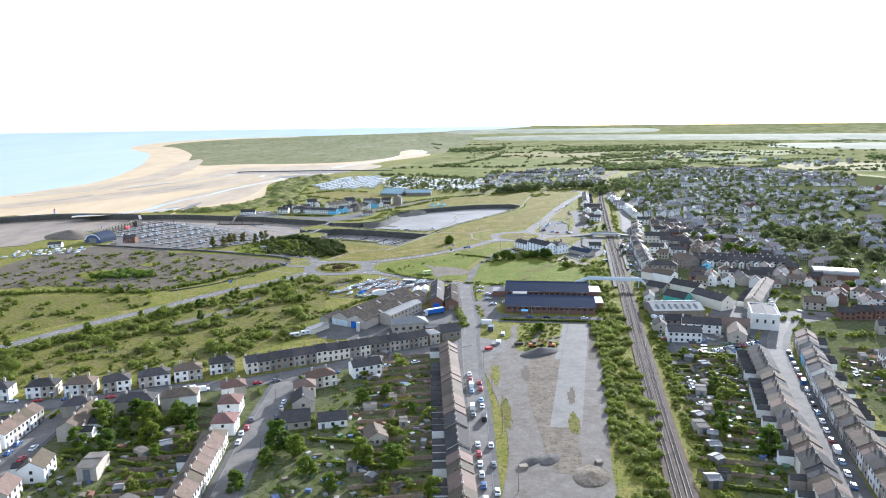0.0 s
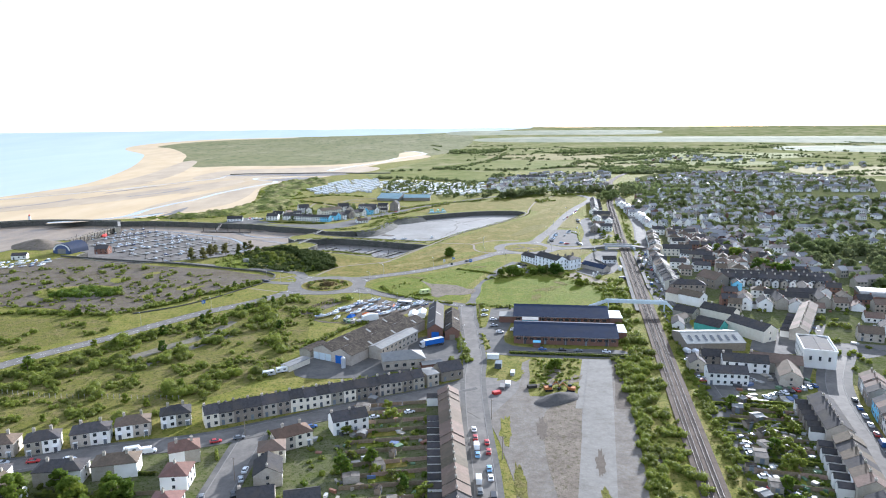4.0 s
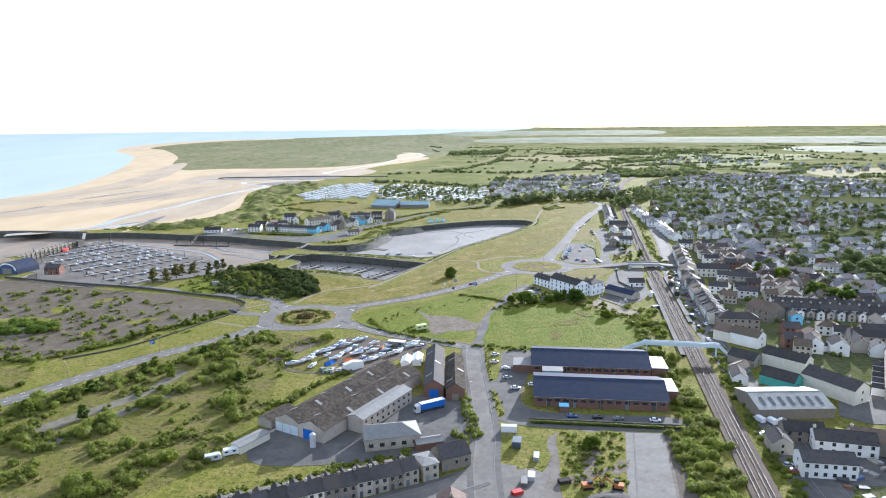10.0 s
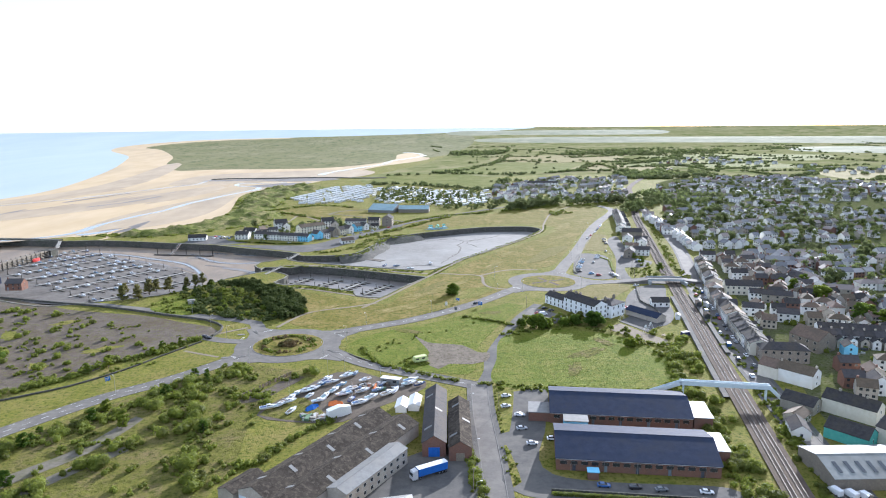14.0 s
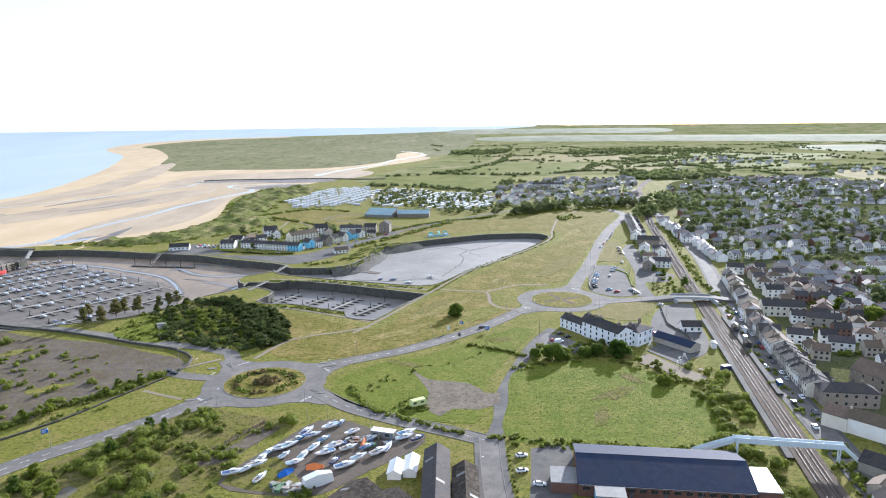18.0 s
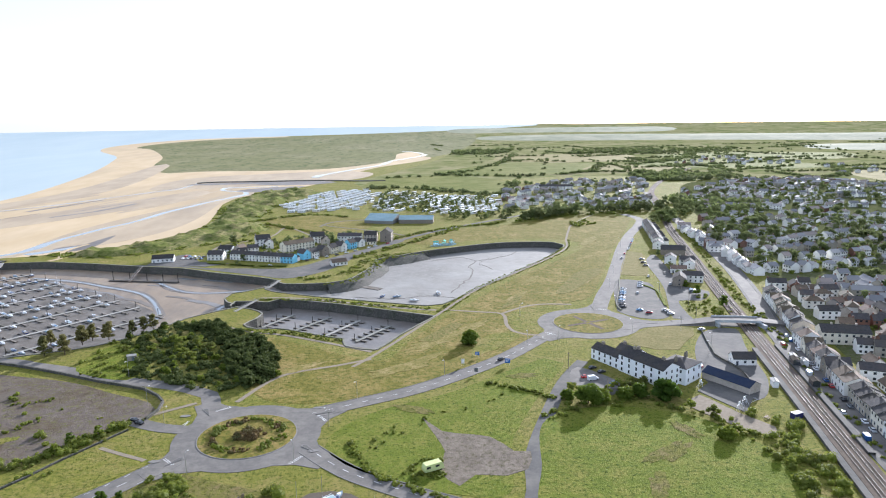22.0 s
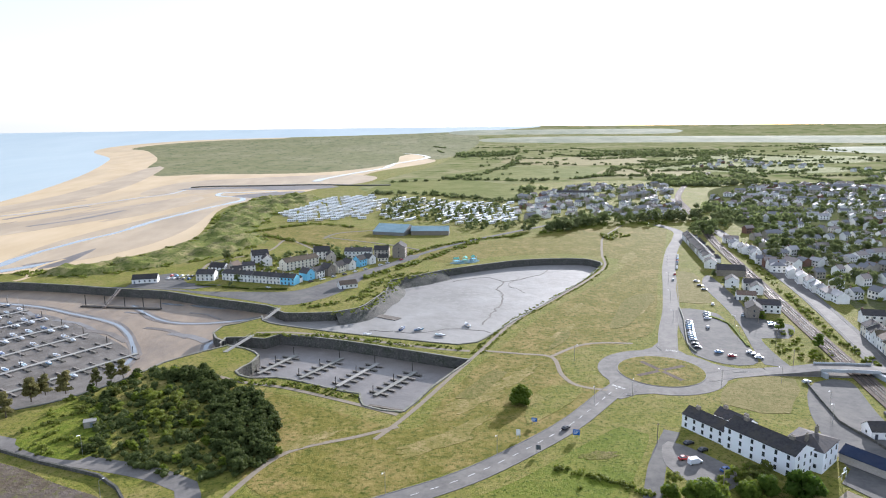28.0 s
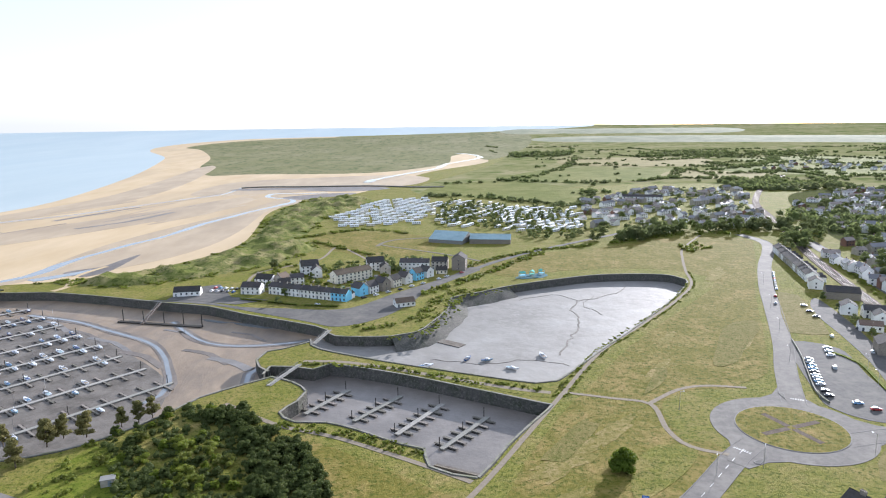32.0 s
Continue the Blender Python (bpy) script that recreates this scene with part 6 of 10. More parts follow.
# the stepped rows behind
terrace(230, 506, 298, 482, 14, ["render", "pebble"], ["slate"], seed=64, d=8, rear=False)
terrace(306, 500, 238, 524, 14, ["render", "pebble"], ["slate"], seed=65, d=8, rear=False)
for i in range(14):
    x = 230.5 + i * 5.15
    cottage(x + 1.5, 502.5 - 1.72 * i, 70, 6, 4, 4.2, 1.5, ["render", "pebble"][i % 2], "slate", 0, 2, label="gabled rear wing of a terraced house")
cottage(248, 377, -28, 12, 9, 4.6, 2.8, "pebble", "tile", 1, 3)
ARCH = thing("sports_hall", "hall with a broad curved pale metal roof", "hall", at=spot(312, 452, -25))
bm = bmesh.new()
box(bm, -14, 14, -10, 10, -0.3, 4)
part("wall", bm, M_BRICK, ARCH)
bm = bmesh.new()
loft(bm, [[(x, 10.4 * math.cos(a), 4.0 + 2.8 * math.sin(a)) for a in [i * math.pi / 10 for i in range(11)]] for x in (-14.3, 14.3)])
part("roof", bm, M_PALESHEET, ARCH)

# gardens: fences, hedges, sheds, bushes behind the rows
rng = random.Random(77)
for i in range(22):
    y = 150 + i * 8.0
    x0 = 4 + (y - 150) * 0.03
    fence(x0, y, x0 - 30, y - 2 + rng.uniform(-1, 1))
    if rng.random() < 0.75:
        garden_shed(x0 - rng.uniform(12, 30), y + 4, rng.uniform(-10, 100), rng.choice((0, 1, 1, 2)))
    if rng.random() < 0.6:
        plant("bush", x0 - rng.uniform(6, 30), y + 4, rng.uniform(0.6, 1.2))
for i in range(14):
    y = 152 + i * 8
    fence(-79, y, -103, y - 1)
    if rng.random() < 0.7:
        garden_shed(-79 - rng.uniform(6, 22), y + 3, rng.uniform(-10, 100), rng.choice((0, 1, 2)))
    if rng.random() < 0.8:
        plant("bush", -80 - rng.uniform(3, 22), y + 4, rng.uniform(0.7, 1.3))
for i in range(16):
    f = i / 15
    x, y = 121 - 8 + 46 * f, 180 + 120 * f
    hx, hy = x - 26, y + 8
    (hedge if i % 3 == 0 else fence)(x - 2, y, hx, hy)
    garden_shed(hx + rng.uniform(2, 10), hy + rng.uniform(-5, 0), rng.uniform(-30, 30), rng.choice((0, 1, 1, 2)), rng.uniform(1, 1.6))
    if rng.random() < 0.7:
        plant("bush", x - rng.uniform(4, 24), y + rng.uniform(2, 8), rng.uniform(0.6, 1.4))
    x2, y2 = 158 + 46 * f, 176 + 128 * f
    fence(x2 + 10, y2, x2 + 38, y2 - 11)
    if rng.random() < 0.7:
        garden_shed(x2 + rng.uniform(15, 36), y2 - rng.uniform(4, 9), -20, rng.choice((0, 1, 2)))
    if rng.random() < 0.7:
        plant("bush", x2 + rng.uniform(14, 40), y2 - rng.uniform(2, 10), rng.uniform(0.7, 1.5))
for x, y, s in ((-112, 262, 1.0), (-120, 250, 1.1), (-104, 252, 1.0), (-95, 258, 0.9), (-110, 243, 1.0), (-98, 246, 0.9), (-88, 255, 0.8), (-124, 236, 0.8), (-112, 232, 0.9), (-100, 236, 0.8), (-50, 226, 1.2), (-44, 220, 1.0), (-53, 215, 0.9), (-20, 212, 1.0), (-30, 196, 0.9), (-9, 207, 1.1), (-2, 252, 0.7), (-22, 262, 0.8), (-12, 268, 0.7), (112, 224, 1.0), (120, 205, 1.1), (118, 238, 0.8), (132, 300, 0.8), (128, 262, 0.7), (-60, 200, 0.9), (-38, 205, 1.0), (3, 188, 0.8)):
    plant("broad", x, y, s)
for a in ((-128, 232, -100, 230), (-122, 240, -98, 246), (-110, 226, -84, 226), (-118, 258, -90, 254), (-104, 222, -86, 214), (-126, 228, -112, 222), (-52, 296, -46, 286), (-68, 283, -66, 276), (-100, 270, -84, 268), (122, 290, 150, 282), (126, 305, 150, 298), (118, 278, 140, 270), (-26, 220, -4, 216), (-34, 214, -8, 208), (-40, 232, -22, 228)):
    hedge(*a)

# low shrubs and clutter of the gardens
scrub("garden_shrubs", scatter_in([(2, 150), (12, 300), (-20, 305), (-38, 296), (-52, 240), (-54, 160), (-20, 140)], 130, 71) + scatter_in([(-80, 150), (-80, 222), (-86, 262), (-126, 262), (-128, 160)], 130, 72), 1.3, M_SCRUB, "garden shrubs and hedges between the plots", 73, 2.2, 0.3)
scrub("garden_shrubs", scatter_in([(106, 160), (118, 168), (152, 262), (160, 305), (130, 310), (112, 240)], 90, 74) + scatter_in([(160, 180), (205, 300), (240, 290), (200, 160)], 120, 75), 1.2, M_SCRUB, "garden shrubs and hedges behind the high street", 76, 2.2, 0.3)


def clutter(name, points, seed, label, big=1.0):
    """Bins, benches, tarpaulins, stores and frames in yards, too small to tell apart."""
    rng = random.Random(seed)
    bm = bmesh.new()
    for x, y in points:
        w, d, h = rng.uniform(0.4, 1.6) * big, rng.uniform(0.3, 1.1) * big, rng.uniform(0.4, 1.3)
        box(bm, -w, w, -d, d, -0.05, h, spot(x, y, rng.uniform(0, 180)))
    tagged(part(name, bm, M_CLUTTER), label, "yard clutter", "", "stuff")


GARDENS_WEST = [(2, 150), (12, 300), (-20, 305), (-38, 296), (-40, 240), (-52, 200), (-54, 160), (-20, 140)]
clutter("yard_clutter", scatter_in(GARDENS_WEST, 150, 171) + scatter_in([(-80, 150), (-80, 222), (-86, 262), (-126, 262), (-128, 160)], 110, 172), 173, "small stores, tarpaulins and clutter in back yards")
patch("back_yard", [(134.5, 328), (138.3, 332.8), (154.6, 347.6), (176.3, 348.0), (203.2, 353.6), (181.2, 324.9), (172.1, 316.9), (145.7, 318.7), (134, 321)], 0.045, M_TARMAC, "tarmac yard behind the white houses", "yard", 0.1, smooth=False)
patch("back_yard", [(196.0, 397.9), (242.4, 404.7), (206.6, 358.0), (196.3, 359.1), (184.7, 360.3), (177.4, 368.5)], 0.045, M_TARMAC, "tarmac yard among the halls", "yard", 0.1, smooth=False)
scrub("garden_hedges", scatter_in([(112, 180), (132, 215), (152, 262), (160, 300), (136, 306), (112, 232)], 150, 471) + scatter_in([(168, 190), (205, 290), (235, 285), (200, 170)], 90, 472) + scatter_in(GARDENS_WEST, 120, 473) + scatter_in([(-130, 160), (-84, 160), (-88, 255), (-128, 255)], 90, 474), 1.1, M_LEAF, "dark hedges and shrubs in back gardens", 475, 1.3, 0.45)
clutter("yard_clutter", scatter_in([(112, 180), (132, 215), (152, 262), (160, 300), (136, 306), (112, 232)], 130, 174) + scatter_in([(168, 190), (205, 290), (235, 285), (200, 170)], 110, 175), 176, "small stores, tarpaulins and clutter behind the shops")
# outhouses and yards behind the long terrace
for i in range(30):
    f = i / 30
    x, y = -72 + 84 * f, 317 + 30.5 * f
    if i % 5:
        garden_shed(x + rng.uniform(-1, 1), y + rng.uniform(1, 3.5), 20 + rng.choice((0, 90)), (1, 0, 2, 1, 0, 2)[i % 6], rng.uniform(0.7, 1.05))
clutter("yard_clutter", [(-72 + 84 * f + rng.uniform(-2, 2), 316 + 30.5 * f + rng.uniform(0, 5)) for f in [i / 60 for i in range(60)]], 181, "clutter in the small yards behind the terrace")
scrub("garden_shrubs", [(-76 + 84 * f + rng.uniform(-3, 3), 324 + 30.5 * f + rng.uniform(-1, 3)) for f in [i / 70 for i in range(70)]], 1.3, M_SCRUB, "hedge and shrubs behind the terrace yards", 182, 2.0, 0.3)
clutter("yard_clutter", scatter_in([(150, 300), (176, 312), (186, 332), (160, 334), (140, 318)], 40, 183), 184, "clutter in yards", 1.4)
for i in range(9):
    park(152 + i * 3.4, 309 + i * 1.2, 95, (0, 1, 3, 0, 2, 5, 1, 0, 4)[i])
# lawns of single gardens
for i in range(20):
    y = 152 + i * 8.0
    x0 = 2 + (y - 150) * 0.03
    a, b = rng.uniform(2, 8), rng.uniform(16, 26)
    if i % 3:
        patch("garden_lawn", [(x0 - b, y + 0.6), (x0 - a, y + 2.0), (x0 - a, y + 6.8), (x0 - b, y + 5.6)], 0.03, (M_LAND, M_MEADOW, M_LAWN)[i % 3], "small grassy back garden", "lawn", 0.1, smooth=False)
for i in range(13):
    y = 153 + i * 8
    if i % 4:
        patch("garden_lawn", [(-102, y), (-82, y + 1), (-82, y + 6), (-102, y + 5)], 0.03, (M_LAND, M_MEADOW)[i % 2], "small grassy back garden", "lawn", 0.1, smooth=False)
for i in range(15):
    f = i / 15
    x, y = 113 + 46 * f, 181 + 120 * f
    if i % 3:
        patch("garden_lawn", [(x - 24, y + 8), (x - 8, y + 3), (x - 6, y + 8), (x - 22, y + 13)], 0.03, (M_LAND, M_MEADOW)[i % 2], "small grassy back garden", "lawn", 0.1, smooth=False)
# side gardens round the pairs of houses
for x0, x1, y0, y1 in ((-200, -110, 262, 268), (-110, -92, 300, 306), (-196, -100, 296, 304)):
    for k in range(int((x1 - x0) / 9)):
        hedge(x0 + k * 9, y0, x0 + k * 9 + 1, y1)
for x, y in scatter_in([(-128, 222), (-84, 222), (-86, 262), (-128, 262)], 9, 177):
    plant("broad", x, y, rng.uniform(0.55, 1.0))
for x, y in scatter_in(GARDENS_WEST, 12, 178) + scatter_in([(112, 200), (150, 290), (130, 300), (112, 232)], 12, 179):
    plant("bush", x, y, rng.uniform(0.9, 1.5))

# ---- parked cars ----
street_line = curve_through([(172, 462), (178, 488), (188.5, 527), (201, 570), (212, 607), (226, 650)], False, 1.0)
for i in range(24):
    p, q = street_line[4 + i * 7], street_line[6 + i * 7]
    turn = math.degrees(math.atan2(q[1] - p[1], q[0] - p[0]))
    s = 2.6 if i % 3 else -2.6
    if i % 7 != 5:
        park(p[0] + s * math.sin(radians(turn)), p[1] - s * math.cos(radians(turn)), turn, (0, 1, 3, 2, 0, 5, 4, 1)[i % 8], van=i in (6, 15))
for i, (x, y, t) in enumerate(((18.5, 186, 84), (19, 194, 84), (19.4, 201, 84), (19.8, 208, 84), (20.3, 215, 84), (20.8, 222, 84), (22.3, 247, 84), (22.8, 254, 84), (24.6, 271, 86), (25, 277, 86), (25.5, 284, 86), (25.9, 291, 86), (25.4, 221, 84), (28.8, 273, 84), (26.9, 255, 84), (27.3, 261, 84), (29.2, 280, 86), (26, 243, 84), (24.2, 207, 84), (22.8, 190, 84), (22, 178, 84), (17.6, 176, 84))):
    park(x, y, t, (0, 4, 1, 0, 5, 0, 3, 0, 6, 0, 5, 0, 0, 5, 0, 6, 5, 2, 3, 0, 1, 2)[i], van=i in (7, 9, 17))
for i in range(17):
    f = (i + 0.5) / 17
    x, y = 133 + 55 * f, 178 + 128 * f
    park(x, y, 67, (4, 0, 6, 0, 5, 0, 0, 6, 2, 3, 0, 4, 5, 0, 1, 4, 2)[i], van=i in (3, 11))
for i, (x, y) in enumerate(((-66, 233), (-66.5, 240), (-55.5, 253), (-56, 246), (-65.5, 245), (-55, 262), (-54.8, 268), (-56.5, 238), (-65, 252))):
    park(x, y, 88 + 8 * (i % 3), (0, 1, 2, 4, 5, 1, 0, 2, 3)[i])
for i, x in enumerate((-170, -160, -148, -140, -130, -118, -104, -92, -70, -62, -44, -36, -12, 2)):
    f = (x + 172) / 200
    park(x, 281 + 6 * max(0, f - 0.15) + 46 * max(0, f - 0.35), 5 + 14 * min(1, f * 1.6), (0, 5, 4, 1, 5, 0, 2, 0, 5, 3, 0, 4, 1, 0)[i], van=i in (7,))
for i, (x, y, t) in enumerate(((-147, 240, 88), (-146.6, 233, 88), (-146.8, 225, 88), (-139.5, 228, 88), (-139.3, 236, 88), (-146.9, 212, 88), (-139.6, 206, 88), (-38, 190, 10), (-34, 189, 10), (-30, 188, 10), (-25, 187, 10), (-20, 186, 10))):
    park(x, y, t, (4, 4, 1, 5, 0, 2, 3, 4, 5, 4, 0, 1)[i])
for x, y in ((-96.6, 550.6), (-100, 553.8)):
    park(x, y, 150, 2)
for i, (x, y) in enumerate(((143.6, 367.7), (147.3, 365.6), (150.8, 364.2))):
    park(x, y, 100, 0, True)
for i, (x, y) in enumerate(((139.5, 355.7), (139, 351), (137.5, 346), (134.5, 333), (134, 329), (120, 262), (121, 266), (122, 270), (123, 274), (117, 252), (116, 247), (115, 240), (128, 275), (124, 262))):
    park(x, y, -12 + 4 * (i % 4), (0, 1, 0, 1, 5, 1, 0, 0, 3, 1, 0, 5, 0, 2)[i])

# ---- works, sheds and yards ----
def long_shed(name, label, x, y, turn, w, d, h, rise, wall, roof, skylights=0, doors=()):
    """A broad workshop with a pitched sheet roof, skylights and big doors."""
    ob = thing(name, label, "industrial building", at=spot(x, y, turn))
    bm = bmesh.new()
    gable_walls(bm, w, d, h, rise)
    part("wall", bm, wall, ob)
    bm = bmesh.new()
    gable_roof(bm, w, d, h, rise, 0.35, 0.14)
    part("roof", bm, roof, ob)
    rng = random.Random(int(w * 10))
    for i in range(skylights):
        bm = bmesh.new()
        s = -1 if i % 2 else 1
        f = rng.uniform(0.25, 0.75)
        m = Matrix.Translation(((i + 0.5) / skylights * w * 0.92 - w * 0.46, s * d / 2 * (1 - f), h + rise * f + 0.19)) @ Matrix.Rotation(-s * math.atan2(rise, d / 2), 4, "X")
        box(bm, -0.7, 0.7, -1.6, 1.6, -0.05, 0.05, m)
        part("roof_light", bm, M_PALESHEET, ob)
    for dx, dy, t, dw, dh, m in doors:
        bm = bmesh.new()
        ring = [(-dw / 2, 0.08), (dw / 2, 0.08)]
        for k in range(int(dw / 0.3), -1, -1):
            ring.append((-dw / 2 + k * dw / int(dw / 0.3), -0.06 - 0.05 * (k % 2)))
        prism(bm, ring, 0, dh)
        o = part("loading_door", bm, m, ob)
        o.matrix_basis = Matrix.Translation((dx, dy, 0)) @ Matrix.Rotation(radians(t), 4, "Z")
    return ob


M_PALEBLUE = surface("pale_blue_steel", (0.50, 0.58, 0.62), (0.58, 0.65, 0.68), 1.5, 0.5, bump=0.05)
M_BLUEDOOR = surface("blue_door", (0.03, 0.12, 0.42), (0.04, 0.15, 0.5), 1, 0.5, bump=0)
# the old factory: two long bays side by side, end doors towards the yard
FT = 55.2
long_shed("factory_bay", "long dark-roofed factory bay with patched roof lights", -19.8, 403.5, FT, 67, 12, 5.2, 2.6, M_PEBBLE, M_ROOFSHEET, 7, ((-33.5, -3.5, -90, 3.6, 3.6, M_PALEBLUE), (-33.5, 0.4, -90, 3.6, 3.6, M_PALEBLUE), (-33.5, 4.2, -90, 3.2, 3.6, M_PALEBLUE)))
long_shed("factory_bay", "long dark-roofed factory bay with a blue door", -10.0, 396.7, FT, 67.4, 12, 5.2, 2.6, M_PEBBLE, M_ROOFSHEET, 6, ((-33.7, 1.5, -90, 4.6, 4, M_BLUEDOOR),))
OFFICE = long_shed("factory_office", "two-storey buff brick office range with a pale roof", -3.4, 388.4, FT, 34, 7.4, 5.8, 1.2, M_PEBBLE, M_PALESHEET, 0)
for i in range(9):
    add_window(OFFICE, -15 + i * 3.7, -3.7, 4.3, 0, 1.3, 1.1)
    add_window(OFFICE, -15 + i * 3.7, -3.7, 1.6, 0, 1.3, 1.1)
HIP = thing("works_office", "buff office block with a pale hipped roof", "building", at=spot(0.5, 365.0, 7))
bm = bmesh.new()
box(bm, -10, 10, -6, 6, -0.3, 4.6)
part("wall", bm, M_PEBBLE, HIP)
bm = bmesh.new()
hip_roof(bm, 20, 12, 4.6, 2.8)
part("roof", bm, M_PALESHEET, HIP)
for i in range(5):
    add_window(HIP, -8 + i * 4, -6, 2.2, 0, 1.6, 1.4)
for i in range(3):
    add_window(HIP, 10, -4 + i * 4, 2.2, 90, 1.4, 1.4)
long_shed("lean_to_store", "small store with a grey sheet roof", 14, 360, 12, 10, 5, 2.6, 0.8, M_BRICK, M_PALESHEET)
long_shed("brick_works", "brick workshop with a dark roof and a blue door", 21.0, 428, 85, 48, 8.4, 5.4, 2.6, M_BRICK, M_SLATE, 3, ((-24, 0, -90, 4, 3.6, M_BLUEDOOR),))
long_shed("brick_works", "brick workshop with a dark roof and long roof lights", 29.6, 420, 85, 40, 8.0, 5.0, 2.4, M_BRICK, M_ROOFSHEET, 3, ((-20, 0, -90, 3, 3, M_WOOD),))
for x, y, w in ((8.5, 447, 9), (13.8, 449, 11)):
    long_shed("fabric_tent", "white fabric boat tent", x, y, 82, w, 4.6, 2.2, 1.3, M_FRAME, M_FRAME)
# storage tank, lorry, caravans, containers
TANK = thing("storage_tank", "white upright storage tank", "tank", at=spot(-28.0, 363.8))
bm = bmesh.new()
tube(bm, (0, 0, -0.1), (0, 0, 5.0), 1.1, n=14)
part("shell", bm, M_WHITE, TANK)
bm = bmesh.new()
tube(bm, (0, 0, 5.0), (0, 0, 5.6), 1.1, 0.3, 14)
part("cap", bm, M_WHITE, TANK)
LORRY = thing("lorry", "articulated lorry with a white cab and blue curtain-sided trailer", "lorry", at=spot(16.5, 391.5, 25, 0.1))
bm = bmesh.new()
box(bm, -4.6, 6.4, -1.25, 1.25, 1.15, 3.7)
part("trailer_side", bm, M_BLUEDOOR, LORRY)
bm = bmesh.new()
box(bm, -4.65, 6.45, -1.28, 1.28, 3.7, 3.85)
part("trailer_roof", bm, M_WHITE, LORRY)
bm = bmesh.new()
loft(bm, [[(-7.0, -1.2, 0.6), (-7.0, 1.2, 0.6), (-6.9, 1.15, 2.2), (-6.9, -1.15, 2.2)], [(-6.6, -1.25, 0.5), (-6.6, 1.25, 0.5), (-6.5, 1.2, 3.3), (-6.5, -1.2, 3.3)], [(-4.9, -1.25, 0.5), (-4.9, 1.25, 0.5), (-4.9, 1.2, 3.6), (-4.9, -1.2, 3.6)]])
part("cab", bm, M_WHITE, LORRY)
bm = bmesh.new()
box(bm, -7.0, -6.7, -1.05, 1.05, 1.8, 2.7)
part("windscreen", bm, M_GLASS, LORRY)
bm = bmesh.new()
box(bm, -4.8, 6.3, -0.5, 0.5, 0.7, 1.15)
part("chassis", bm, M_TYRE, LORRY)
for x in (-6.0, -4.0, 3.2, 4.4, 5.6):
    for y in (-1.05, 1.05):
        bm = bmesh.new()
        tube(bm, (x, y - 0.15, 0.5), (x, y + 0.15, 0.5), 0.5, n=12)
        tyre = part("wheel", bm, M_TYRE, LORRY)
        bm = bmesh.new()
        tube(bm, (x, y - 0.17, 0.5), (x, y + 0.17, 0.5), 0.26, n=10)
        part("rim", bm, M_ALLOY, tyre, "grey steel rim")


def touring_caravan(paint, label, motor=False):
    ob = thing("camper_van" if motor else "touring_caravan", label, "camper" if motor else "caravan")
    bm = bmesh.new()
    pts = [(-2.9, 0.5), (-2.95, 1.4), (-2.6, 2.5), (2.3, 2.55), (2.9, 1.6), (3.0, 0.5)]
    loft(bm, [[(x, y, z) for x, z in pts] for y in (-1.1, 1.1)])
    part("body", bm, paint, ob)
    bm = bmesh.new()
    for x in (-1.8, 0.9):
        box(bm, x - 0.6, x + 0.6, -1.13, 1.13, 1.4, 2.0)
    part("side_window", bm, M_GLASS, ob)
    for y in (-0.98, 0.98):
        for x in ((-1.9, 2.0) if motor else (0.1,)):
            bm = bmesh.new()
            tube(bm, (x, y - 0.1, 0.33), (x, y + 0.1, 0.33), 0.33, n=10)
            part("wheel", bm, M_TYRE, ob)
    if not motor:
        bm = bmesh.new()
        tube(bm, (2.9, 0, 0.55), (4.1, 0, 0.5), 0.06, n=5)
        tube(bm, (3.9, 0, 0.5), (3.9, 0, -0.05), 0.05, n=5)
        part("drawbar", bm, M_ALLOY, ob)
    return ob


place("caravan", lambda: touring_caravan(M_WHITE, "white touring caravan on a yard"), spot(-62, 357, 20))
place("caravan", None, spot(-56.5, 361, 20))
place("caravan", None, spot(-98, 285, 15))
place("camper", lambda: touring_caravan(M_YELLOW, "bright yellow-green camper van in the long grass", True), spot(18.7, 501.5, 24, 0, 1.25))
long_shed("flat_store", "low cream flat-roofed store", -51, 367.5, 52, 14, 5, 2.8, 0.4, M_CREAM, M_PALESHEET)

# the two brick sheds with blue-grey roofs
def brick_shed(x, y, name_label):
    ob = thing("workshop_building", name_label, "industrial building", at=spot(x, y, -12))
    w, d, h, r = 54, 26, 4.6, 3.4
    bm = bmesh.new()
    gable_walls(bm, w, d, h, r)
    part("wall", bm, M_BRICK, ob)
    bm = bmesh.new()
    gable_roof(bm, w, d, h, r, 0.7, 0.2)
    part("roof", bm, M_BLUEROOF, ob)
    bm = bmesh.new()
    tube(bm, (-w / 2, -d / 2 - 0.75, h - 0.2), (w / 2, -d / 2 - 0.75, h - 0.2), 0.09, n=6)
    part("gutter", bm, M_ALLOY, ob)
    for i in range(15):
        add_window(ob, -24.5 + i * 3.5, -d / 2, 2.9, 0, 2.2, 1.2)
    for i in range(5):
        add_door(ob, -21 + i * 10.5, -d / 2, 0)
        bm = bmesh.new()
        tube(bm, (-22 + i * 11, -d / 2 - 0.1, 0), (-22 + i * 11, -d / 2 - 0.1, h), 0.06, n=6)
        part("downpipe", bm, M_ALLOY, ob)
    return ob


def along(x0, y0, u, v, turn=-12):
    c, s = math.cos(radians(turn)), math.sin(radians(turn))
    return x0 + u * c - v * s, y0 + u * s + v * c


